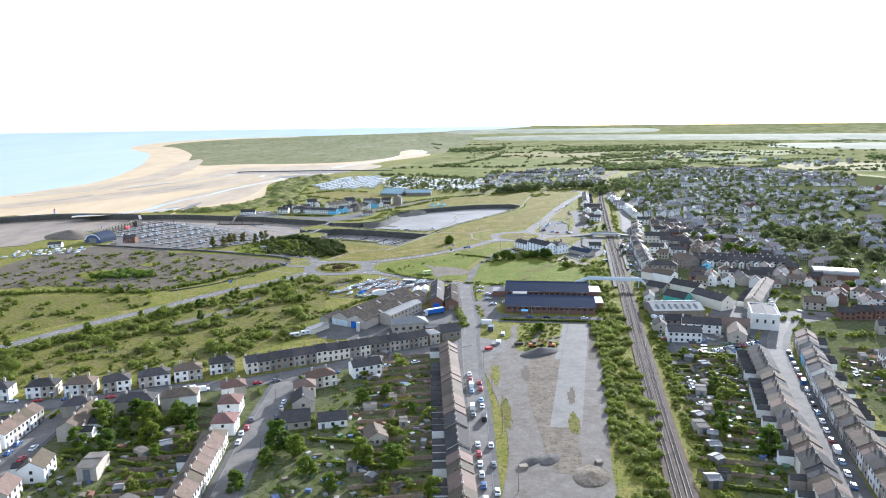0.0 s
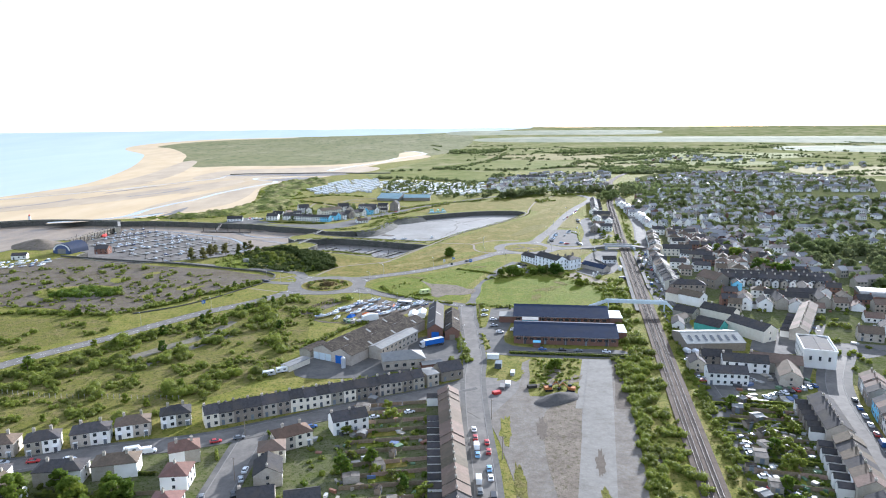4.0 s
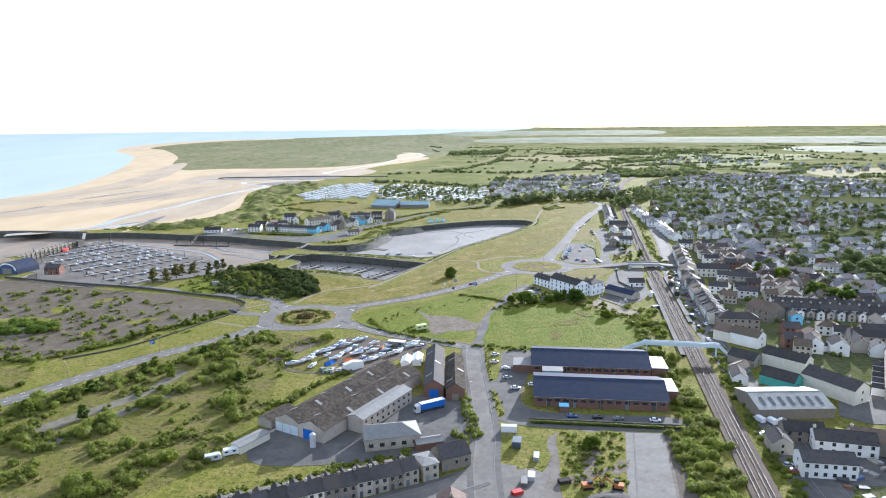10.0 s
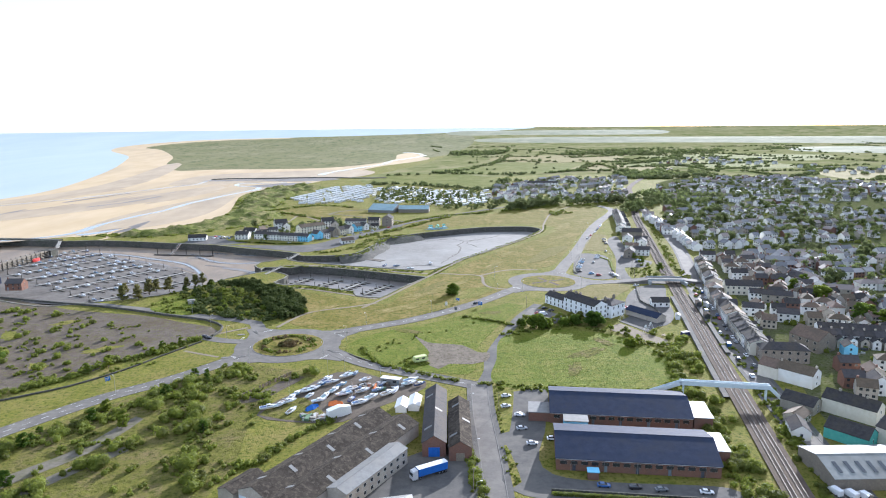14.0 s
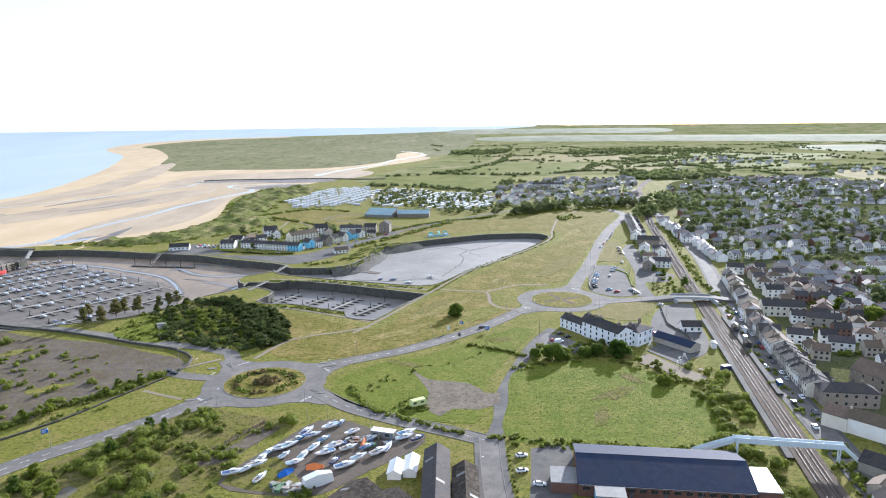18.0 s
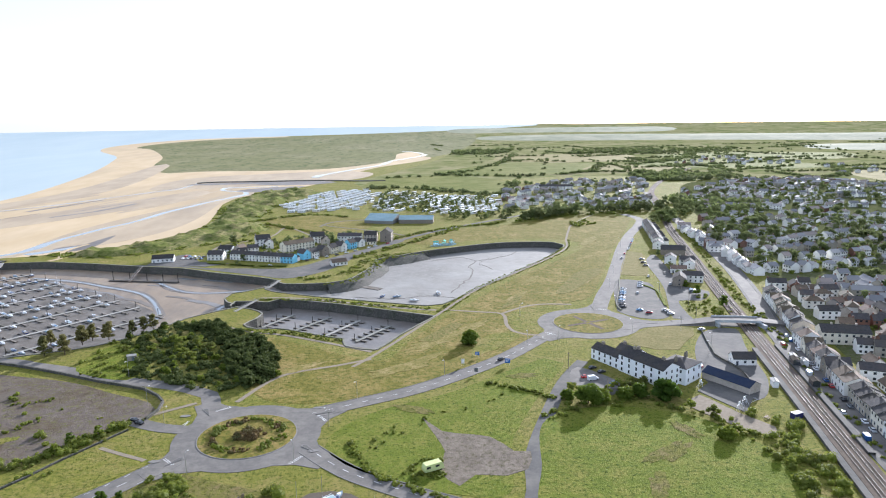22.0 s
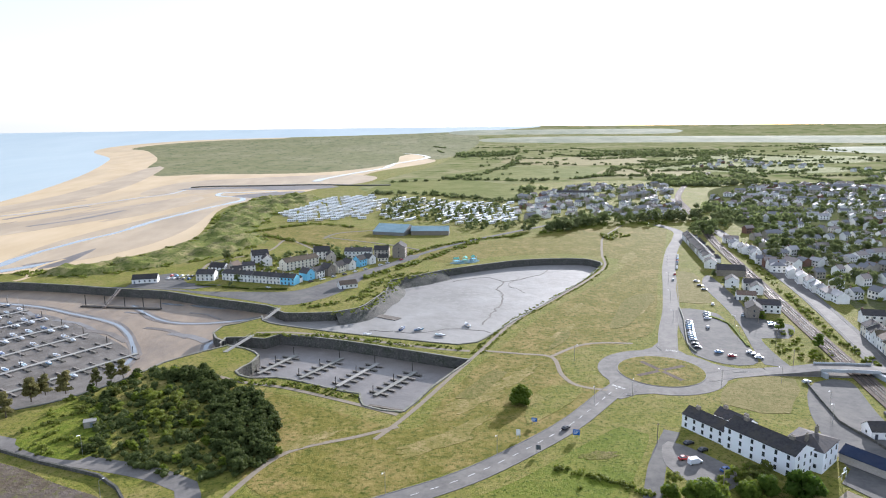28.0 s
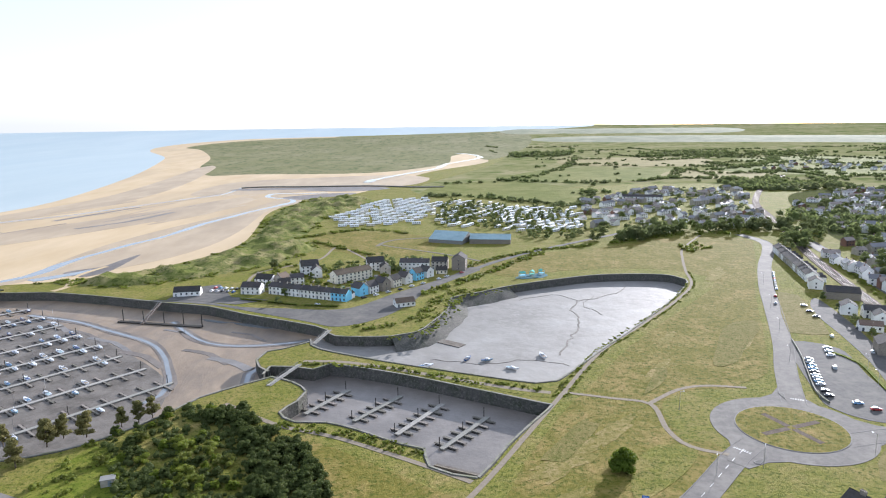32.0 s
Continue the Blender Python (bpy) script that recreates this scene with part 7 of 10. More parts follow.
A1 = (59.6, 390.6)
brick_shed(*along(*A1, 27, 13.5), "long red brick workshop with a blue-grey metal roof")
brick_shed(*along(*A1, 26, 50), "long red brick workshop behind, with a blue-grey metal roof")
for (u, v, w, d, h, m, rm, label) in ((57.0, 45, 7, 15, 4.6, M_BRICK, M_FRAME, "brick end annexe with a white flat roof"), (57, 18, 5, 14, 4.4, M_BRICK, M_FRAME, "small end annexe with a white flat roof"), (8.5, 34.5, 9, 9, 4.2, M_BLUE, M_PALESHEET, "small extension with a pale flat roof and turquoise edge"), (-5, 43, 9, 10, 3.6, M_BRICK, M_PALESHEET, "low flat-roofed entrance block"), (12, -3.5, 3.6, 3, 2.6, M_BRICK, M_BLUE, "brick porch with a light blue roof")):
    x, y = along(*A1, u, v)
    ob = thing("annexe", label, "annexe", at=spot(x, y, -12))
    bm = bmesh.new()
    box(bm, -w / 2, w / 2, -d / 2, d / 2, -0.2, h)
    part("wall", bm, m, ob)
    bm = bmesh.new()
    box(bm, -w / 2 - 0.2, w / 2 + 0.2, -d / 2 - 0.2, d / 2 + 0.2, h, h + 0.3)
    part("roof", bm, rm, ob)
for i, (u, v) in enumerate(((15, -9), (25, -9), (33, -9.5), (47, -9.5), (-8, 18), (-12, 30), (-13, 42))):
    x, y = along(*A1, u, v)
    park(x, y, -12 + 8 * (i % 3), (4, 2, 3, 0, 0, 1, 0)[i])
long_shed("lean_to_store", "grey pitched store beside the factory front", -44.5, 388, FT, 14, 7, 3.2, 1.2, M_PEBBLE, M_ROOFSHEET)
for x, y, t, k in ((53.4, 454, 10, 0), (51.5, 443.5, 10, 0), (63.8, 412.7, -5, 0)):
    park(x, y, t, k)
scrub("verge_shrubs", [(44.5 + 1.2 * math.sin(i), 383 + i * 1.6) for i in range(16)] + [(46 + 0.3 * i, 421 + 3.4 * i) for i in range(12)], 0.7, M_SCRUB, "low shrubs along the grass verge", 261, 2.0, 0.3)
scrub("roadside_hedge", [(31.5 + 0.8 * math.sin(i * 2.1), 366 + i * 1.5) for i in range(32)] + [(16 + i * 0.9, 353 + i * 0.6) for i in range(12)] + [(26 + math.sin(i), 363 + i) for i in range(6)], 1.6, M_SCRUB, "green bushes between the works yard and the road", 262, 1.8)
scrub("works_hedge", [(-47 + i * 1.0, 402 + i * 1.42 + math.sin(i * 1.7)) for i in range(30)], 1.5, M_SCRUB, "bushes along the factory wall", 263, 1.8)
# boundary wall and hedge of the sheds
a, b = along(*A1, -2, -14), along(*A1, 58, -14)
ribbon("boundary_wall", [a, b], 0.4, 1.1, M_STONE, "low dark stone boundary wall", "wall", 1.3, smooth=False)
hedge_pts = [(a[0] + (b[0] - a[0]) * i / 9, a[1] + (b[1] - a[1]) * i / 9 - 2) for i in range(10)]
for p, q in zip(hedge_pts, hedge_pts[1:]):
    hedge(*p, *q, 1.4, 1.6)

# the cleared site: heaps, diggers, skips, stacks
def heap(x, y, r, h, material, label, seed):
    rng = np.random.default_rng(seed)
    n, k = 20, 7
    verts, faces = [(0, 0, h)], []
    for j in range(1, k + 1):
        f = j / k
        for i in range(n):
            a = i * math.tau / n
            q = r * f * (1 + 0.18 * math.sin(2 * a + seed) + rng.uniform(-0.05, 0.05))
            verts.append((q * math.cos(a) * 1.5, q * math.sin(a), h * (1 - f) ** 0.9 + rng.uniform(-0.06, 0.06) * h - (0.2 if j == k else 0)))
    faces += [(0, 1 + i, 1 + (i + 1) % n) for i in range(n)]
    for j in range(k - 1):
        for i in range(n):
            a, b = 1 + j * n + i, 1 + j * n + (i + 1) % n
            faces.append((a, a + n, b + n, b))
    ob = mesh_of("spoil_mound", verts, faces, material, None, True)
    ob.matrix_basis = spot(x, y, seed * 20)
    tagged(ob, label, "heap")


M_COAL = surface("dark_spoil", (0.07, 0.065, 0.06), (0.12, 0.11, 0.10), 0.8, 0.95, 0.8, 0.6)
heap(64.5, 316.5, 7.0, 3.0, M_COAL, "heap of dark grey spoil on the cleared site", 1)
heap(38, 209, 3.5, 1.3, M_COAL, "low heap of dark spoil", 2)
heap(44, 209, 3.5, 1.2, M_COAL, "low heap of dark spoil", 3)
heap(55, 197, 6, 1.6, M_GRAVEL, "broad heap of brown rubble", 4)
heap(-217, 528, 14, 3.0, M_GRAVEL, "overgrown mound on the waste ground", 5)
heap(-348, 735, 22, 7, M_GRAVEL, "large gravel heap beside the harbour", 6)


M_DIGGER = surface("faded_orange_paint", (0.34, 0.12, 0.035), (0.42, 0.17, 0.06), 0.6, 0.6, bump=0)


def digger():
    ob = thing("excavator", "orange tracked excavator with a folded arm", "excavator")
    for y in (-1.0, 1.0):
        bm = bmesh.new()
        loft(bm, [[(-1.8, y + s, 0.2), (-1.5, y + s, 0.0), (1.5, y + s, 0.0), (1.8, y + s, 0.3), (1.5, y + s, 0.8), (-1.5, y + s, 0.8)] for s in (-0.28, 0.28)])
        part("track", bm, M_TYRE, ob)
    bm = bmesh.new()
    box(bm, -1.9, 1.2, -1.2, 1.2, 0.9, 1.9)
    part("body", bm, M_DIGGER, ob, "faded orange body")
    bm = bmesh.new()
    box(bm, -0.2, 1.3, -1.2, -0.1, 1.9, 2.9)
    part("cab", bm, M_GLASS, ob)
    bm = bmesh.new()
    tube(bm, (1.0, 0.4, 1.5), (3.6, 0.4, 3.8), 0.25, 0.2, 6)
    tube(bm, (3.6, 0.4, 3.8), (5.2, 0.4, 1.4), 0.2, 0.16, 6)
    part("boom", bm, M_DIGGER, ob)
    bm = bmesh.new()
    box(bm, 4.8, 5.7, -0.1, 0.9, 0.2, 1.3)
    part("bucket", bm, M_TYRE, ob)
    return ob


place("digger", digger, spot(63, 326, 5, 0.1))
place("digger", None, spot(72.5, 324.5, 160, 0.1))
plant("dome", 72.3, 352.5, 0.62)
for i, (x, y, t, w, d, h, m, label) in enumerate(((45.2, 369, -10, 6, 2.4, 2.4, M_WHITE, "white steel site container"), (46, 357, 75, 5, 3, 2.6, M_DOOR, "dark grey site cabin"), (56.5, 330, 10, 4, 2, 1.3, M_DARK, "dark steel waste skip"), (40, 325, 20, 3.5, 2, 1.2, M_RED, "red steel waste skip"), (43.5, 331, 75, 5, 2, 1.4, M_PALESHEET, "stack of pale pallets"), (46.5, 334, 75, 4, 2.2, 1.6, M_FRAME, "stack of pale sacks"), (51, 347, 75, 4.5, 1.8, 1.5, M_WHITE, "white flatbed trailer with loads"), (34, 205, 0, 3, 2, 0.8, M_WOOD, "low stack of brown boards"), (60, 205, 0, 2.2, 2, 1, M_WOOD, "small stack of brown boards"))):
    ob = thing("site_container" if i < 2 else "skip" if i < 4 else "material_stack", label, "container" if i < 2 else "skip" if i < 4 else "stack", at=spot(x, y, t, 0.08))
    bm = bmesh.new()
    box(bm, -w / 2, w / 2, -d / 2, d / 2, 0, h * 0.92)
    part("body", bm, m, ob)
    bm = bmesh.new()
    box(bm, -w / 2 - 0.06, w / 2 + 0.06, -d / 2 - 0.06, d / 2 + 0.06, h * 0.92, h)
    part("lid", bm, m, ob)
    for x in (-w / 2, w / 2 - 0.12):
        bm = bmesh.new()
        box(bm, x, x + 0.12, -d / 2 - 0.05, d / 2 + 0.05, 0, h)
        part("rib", bm, m, ob)

def yard_cabin():
    """A site cabin of two joined units."""
    ob = thing("site_cabin", "pale grey portable cabin in the boat yard", "cabin")
    for x in (-4.6, 0.1):
        bm = bmesh.new()
        box(bm, x, x + 4.5, -1.6, 1.6, -0.1, 2.7)
        part("unit", bm, M_PALESHEET, ob)
        bm = bmesh.new()
        box(bm, x - 0.08, x + 4.58, -1.7, 1.7, 2.7, 2.85)
        part("roof", bm, M_FRAME, ob)
        bm = bmesh.new()
        box(bm, x + 1.2, x + 2.9, -1.66, -1.58, 1.1, 2.1)
        part("window", bm, M_GLASS, ob)
    add_door(ob, 3.9, -1.6, 0)
    return ob


# boats stored ashore, in loose rows
ASHORE = ((-46.9, 451.9), (-42.8, 453.4), (-39.6, 456.6), (-38.8, 460.9), (-37.2, 464.6), (-34, 467.4), (-30.9, 470), (-27.9, 473.7), (-22.6, 477.2), (-25.2, 480.6), (-20.9, 467), (-14.3, 467.3), (-8.4, 465.8), (-1.8, 465.2), (-26.6, 456.5), (-24.3, 461.8), (-12.7, 456.1), (-16.8, 462.4), (-8.9, 452.9), (-4.4, 457.7), (2.9, 461.5), (-36.9, 447.6), (-12.5, 486.8), (-16.8, 483.9), (12.2, 471.9), (17, 470.2), (13.1, 475.2), (5.9, 464.8), (-31, 462), (-8, 478), (-1, 472), (-18, 473))
for i, (x, y) in enumerate(ASHORE):
    moor(x, y, (28, 35, 30, 62, 58, 210)[i % 6] + random.uniform(-10, 10), i * 5 + i // 3, 0.5 if i % 3 else 0.3, i % 7 == 2)
place("yard_cabin", lambda: yard_cabin(), spot(4.1, 474.6, -22))
clutter("yard_scrap", scatter_in([(-33, 444), (-24, 444), (-22, 438), (-31, 438.5)], 40, 451) + scatter_in([(-14, 470), (6, 466), (10, 470), (-4, 478)], 24, 452), 453, "scrap, dinghies and timber in the boat yard")
M_ORANGE = surface("orange_tarpaulin", (0.6, 0.17, 0.05), (0.7, 0.22, 0.08), 0.8, 0.7, bump=0.2)
for i, (x, y) in enumerate(((-19.5, 453), (-29, 450), (-3, 469.5))):
    ob = thing("covered_boat", "boat under an orange and white tarpaulin", "boat", at=spot(x, y, 40 * i))
    bm = bmesh.new()
    loft(bm, [[(-3, -1, 0), (-3, 1, 0), (-2.8, 0, 1.5)], [(0, -1.4, 0), (0, 1.4, 0), (0, 0, 2.2)], [(3.2, -0.4, 0.3), (3.2, 0.4, 0.3), (3.0, 0, 1.4)]])
    part("tarpaulin", bm, (M_ORANGE, M_BLUEDOOR, M_ORANGE)[i], ob)
    bm = bmesh.new()
    box(bm, -2.5, 2.5, -0.5, 0.5, -0.1, 0.3)
    part("cradle", bm, M_WOOD, ob)
WRAP = thing("wrapped_boat", "large white shrink-wrapped boat", "boat", at=spot(-17.1, 442.6, 24))
bm = bmesh.new()
loft(bm, [[(-5, -1.6, 0), (-5, 1.6, 0), (-5, 1.5, 3.2), (-5, -1.5, 3.2)], [(0, -1.8, 0), (0, 1.8, 0), (0, 1.6, 4.2), (0, -1.6, 4.2)], [(5, -1.2, 0.4), (5, 1.2, 0.4), (4.6, 1, 3.4), (4.6, -1, 3.4)]])
part("cover", bm, M_FRAME, WRAP)
bm = bmesh.new()
box(bm, -4, 4, -1, 1, -0.1, 0.1)
part("cradle", bm, M_WOOD, WRAP)

# footbridge over the railway, with a sloping ramp
FB = thing("footbridge", "pale blue-grey steel footbridge over the railway", "footbridge")
p, q = Vector((128, 447, 6.0)), Vector((162, 438, 6.0))
t = (q - p).normalized()
o = Vector((t.y, -t.x, 0))
m = Matrix.Translation(p) @ Matrix.Rotation(math.atan2(t.y, t.x), 4, "Z")
L = (q - p).length
bm = bmesh.new()
box(bm, -0.5, L + 0.5, -1.1, 1.1, -0.35, 0.0, m)
part("deck", bm, M_ALLOY, FB)
for s in (-1.15, 1.05):
    bm = bmesh.new()
    box(bm, -0.5, L + 0.5, s, s + 0.1, -0.5, 1.5, m)
    for k in range(int(L / 2.2)):
        box(bm, k * 2.2, k * 2.2 + 0.12, s - 0.06, s + 0.16, -0.5, 1.6, m)
    part("parapet", bm, M_PALEBLUE, FB)
for k in (1.0, L - 1.0):
    for s in (-0.9, 0.9):
        bm = bmesh.new()
        box(bm, k - 0.2, k + 0.2, s - 0.2, s + 0.2, -6.3, -0.35, m)
        part("pier", bm, M_PALEBLUE, FB)
for sx, ex, ez in ((0, -14, -6.0), (L, L + 6, -6.0)):
    for name, y0, y1, z0, z1, mt in (("ramp", -1.0, 1.0, -0.3, -0.02, M_ALLOY), ("ramp_parapet", -1.15, -1.03, -0.4, 1.3, M_PALEBLUE), ("ramp_parapet", 1.03, 1.15, -0.4, 1.3, M_PALEBLUE)):
        bm = bmesh.new()
        loft(bm, [[m @ Vector((x, y, z + dz)) for y, dz in ((y0, z0), (y1, z0), (y1, z1), (y0, z1))] for x, z in ((sx, 0.0), (ex, ez + 0.3))])
        part(name, bm, mt, FB)
KIOSK = thing("signal_cabinet", "pale green railway cabinet", "cabinet", at=spot(112.5, 446, -12))
bm = bmesh.new()
box(bm, -1.4, 1.4, -1.2, 1.2, -0.1, 2.6)
part("body", bm, M_PALEBLUE, KIOSK)
bm = bmesh.new()
box(bm, -1.55, 1.55, -1.35, 1.35, 2.6, 2.75)
part("roof", bm, M_PALESHEET, KIOSK)

# road bridge over the railway
M_PALECONC = surface("pale_bridge_concrete", (0.36, 0.38, 0.39), (0.45, 0.47, 0.48), 2, 0.85, 0.7, 0.1, (0.3, 0.31, 0.3), 8)
BR = thing("road_bridge", "grey concrete road bridge over the railway", "bridge", "", "structure")
path = [(150, 653, 0.12), (170, 655, 0.3), (182, 653, 1.4), (192, 651, 2.9), (205, 648, 3.1), (217, 645.5, 2.9), (230, 645, 1.2), (246, 648, 0.12)]
for name, w0, w1, dz, mt in (("deck", -4.5, 4.5, 0.0, M_ASPHALT), ("parapet", -4.8, -4.5, 0.8, M_PALECONC), ("parapet", 4.5, 4.8, 0.8, M_PALECONC)):
    bm = bmesh.new()
    for p, q in zip(path, path[1:]):
        if name == "parapet" and (p[2] < 2.5 or q[2] < 2.5):
            continue
        t = (Vector(q) - Vector(p)).normalized()
        o = Vector((t.y, -t.x, 0)).normalized()
        low = -0.7 if 188 < (p[0] + q[0]) / 2 < 215 else None
        ring = []
        for pt in (Vector(p), Vector(q)):
            zb = pt.z + low if low else -0.3
            ring.append([pt + o * w0 + Vector((0, 0, dz)), pt + o * w1 + Vector((0, 0, dz)), (pt + o * w1).xy.to_3d() + Vector((0, 0, zb)), (pt + o * w0).xy.to_3d() + Vector((0, 0, zb))])
        loft(bm, ring)
    part(name, bm, mt, BR)
bm = bmesh.new()
for x0, y0 in ((192, 648), (216, 641)):
    box(bm, x0 - 0.8, x0 + 0.8, y0 - 4.6, y0 + 4.6, -0.3, 2.3)
part("abutment", bm, M_PALECONC, BR)
# platforms
for k, (line, side) in enumerate((([(160, 470), (178, 532), (196, 596), (206, 634)], -6.3), ([(170, 500), (190, 572), (208, 634)], 6.3))):
    rl = [(x - (0 if k == 0 else 1), y) for x, y in ((152, 440), (166, 490), (182, 546), (198, 604))] if k == 0 else [(168, 497), (184, 553), (200, 611)]
    ribbon("platform", rl, 2.4, 1.0, M_TARMAC, "long pale railway platform", "platform", 1.2, side=side, step=20)
SHELTER = place("shelter", lambda: house(6, 3, 2.5, 0.5, M_GLASS, M_ROOFSHEET, "small dark platform shelter", "platform_shelter", chimneys=0, cols=0, doors=0, category="shelter"), spot(192, 556, 74, 1.0))
place("shelter", None, spot(199, 582, 74, 1.0))
cottage(176, 588, -8, 11, 7, 3.2, 2.4, "render", "slate", 0, 3, 1, label="small white station building with a dark slate roof")
SCHOOL = long_shed("low_hall", "low dark-roofed hall beside a tarmac court", 157, 563, -62, 24, 8, 3.2, 2.0, M_PEBBLE, M_BLUEROOF)
COURT_RING = [(139.1, 557.3), (150.2, 567.6), (161.8, 550.8), (148.6, 533.6)]
patch("ball_court", COURT_RING, 0.07, M_TARMAC, "dark tarmac ball court with white lines", "court", smooth=False)
bm = bmesh.new()
CT = Matrix.Translation((150.2, 551.2, 0)) @ Matrix.Rotation(radians(-58), 4, "Z")
for x0, x1, y0, y1 in ((-10, 10, -6, -5.9), (-10, 10, 5.9, 6), (-10, -9.9, -5.9, 5.9), (9.9, 10, -5.9, 5.9), (-0.05, 0.05, -5.9, 5.9)):
    box(bm, x0, x1, y0, y1, 0.06, 0.1, CT)
for cx, r in ((0, 2.2), (-8.5, 2.6), (8.5, 2.6)):
    for i in range(20):
        a, b = i * math.tau / 20, (i + 1) * math.tau / 20
        q = [CT @ Vector((max(-9.9, min(9.9, cx + k * math.cos(t))), k * math.sin(t), 0)) for t, k in ((a, r), (b, r), (b, r + 0.1), (a, r + 0.1))]
        if (q[0] - q[1]).length > 0.3:
            prism(bm, [(v.x, v.y) for v in q], 0.06, 0.1)
tagged(part("court_marking", bm, M_PAINT), "white painted lines of a ball court", "court marking", "", "stuff")
for x, y, turn in ((141.8, 560.3, -58), (151.6, 541.0, 122), (147.0, 536.5, 122)):
    ob = thing("goal_frame", "white steel goal frame with a backboard", "goal", "court goals", at=spot(x, y, turn))
    for y0 in (-1.6, 1.6):
        bm = bmesh.new()
        tube(bm, (0, y0, -0.1), (0, y0, 2.4), 0.08, n=6)
        tube(bm, (0, y0, 2.3), (-1.3, y0, 0.1), 0.06, n=6)
        part("post", bm, M_FRAME, ob)
    bm = bmesh.new()
    tube(bm, (0, -1.6, 2.35), (0, 1.6, 2.35), 0.08, n=6)
    part("crossbar", bm, M_FRAME, ob)
    bm = bmesh.new()
    box(bm, -0.05, 0.05, -0.9, 0.9, 2.8, 3.9)
    box(bm, -0.04, 0.04, -0.08, 0.08, 2.3, 2.8)
    part("backboard", bm, M_FRAME, ob)
patch("earth_bank", [(129, 541), (132, 549), (138, 553), (146, 533), (153, 520), (150, 512), (142, 517), (135, 529)], 0.06, M_PATH, "bare sandy earth bank below the court", "earth", 0.1)
TABLE = thing("picnic_table", "brown timber picnic table with benches", "picnic table", at=spot(154, 528, 40))
for name, y0, y1, z in (("tabletop", -0.4, 0.4, 0.72), ("bench", -1.0, -0.7, 0.42), ("bench", 0.7, 1.0, 0.42)):
    bm = bmesh.new()
    box(bm, -1.2, 1.2, y0, y1, z, z + 0.06)
    part(name, bm, M_WOOD, TABLE)
for x in (-0.8, 0.8):
    bm = bmesh.new()
    tube(bm, (x, -0.9, 0), (x, -0.2, 0.74), 0.05, n=5), tube(bm, (x, 0.9, 0), (x, 0.2, 0.74), 0.05, n=5)
    box(bm, x - 0.04, x + 0.04, -0.95, 0.95, 0.34, 0.42)
    part("leg", bm, M_WOOD, TABLE)
BIN = thing("storage_box", "blue steel storage box beside the railway", "container", at=spot(165.8, 527, 16))
bm = bmesh.new()
box(bm, -2.2, 2.2, -1.2, 1.2, 0, 2.3)
part("body", bm, M_NAVY, BIN)
bm = bmesh.new()
box(bm, -2.3, 2.3, -1.3, 1.3, 2.3, 2.42)
part("lid", bm, M_PALESHEET, BIN)
for x, y in ((175.4, 559), (202.5, 589), (204.0, 582)):
    place("bus_shelter", lambda: house(5, 2.4, 2.4, 0.35, M_FRAME, M_PALESHEET, "small white shelter with a pale roof", "platform_shelter", chimneys=0, cols=0, doors=0, category="shelter"), spot(x, y, 74, 0.3))
ribbon("yard_wall", [(180, 641), (174.2, 622), (171.1, 611), (168, 600), (170, 578), (166, 560)], 0.35, 0.9, M_STONE, "low stone wall round the station yard", "wall", 1.1)

# ---- the white hotel ----
HOTEL = thing("hotel", "large white rendered hotel in three joined blocks with slate roofs", "hotel")
def hotel_sill(parent):
    """A slate sill under a window."""
    if "sill" not in CACHE:
        bm = bmesh.new()
        box(bm, -0.55, 0.55, -0.2, 0.02, -0.83, -0.74)
        CACHE["sill"] = finish("sill", bm, M_SLATE)
    o = new("sill", CACHE["sill"])
    o.parent = parent


def hotel_block(x, y, turn, w, d, h, rise, storeys, cols, hip=False):
    m = spot(x, y, turn)
    bm = bmesh.new()
    if hip:
        box(bm, -w / 2, w / 2, -d / 2, d / 2, -0.3, h)
    else:
        gable_walls(bm, w, d, h, rise)
    bm.transform(m)
    part("wall", bm, M_LIMEWASH, HOTEL)
    bm = bmesh.new()
    (hip_roof if hip else gable_roof)(bm, w, d, h, rise)
    bm.transform(m)
    part("roof", bm, M_SLATE, HOTEL)
    for s in range(storeys):
        for c in range(cols):
            for side, turn2 in ((-1, 0),) if c % 2 else ((-1, 0), (1, 180)):
                o = add_window(HOTEL, 0, 0, 0, 0, 0.95, 1.45)
                hotel_sill(o)
                o.matrix_basis = m @ Matrix.Translation(((c + 0.5) / cols * w - w / 2, side * d / 2, h / storeys * (s + 0.55))) @ Matrix.Rotation(radians(turn2), 4, "Z")
        for c in range(3):
            for side in (-1, 1):
                o = add_window(HOTEL, 0, 0, 0, 0, 0.85, 1.35)
                o.matrix_basis = m @ Matrix.Translation((side * w / 2, (c - 1) * d / 3.2, h / storeys * (s + 0.55))) @ Matrix.Rotation(radians(90 * side), 4, "Z")
    for k in (-0.32, 0.32):
        bm = bmesh.new()
        box(bm, k * w - 0.9, k * w + 0.9, -0.4, 0.4, h + rise - 1.2, h + rise + 1.3)
        for j in (-0.5, 0, 0.5):
            tube(bm, (k * w + j, 0, h + rise + 1.3), (k * w + j, 0, h + rise + 1.8), 0.14, 0.11, 6)
        bm.transform(m)
        part("chimney", bm, M_RUBBLE, HOTEL)


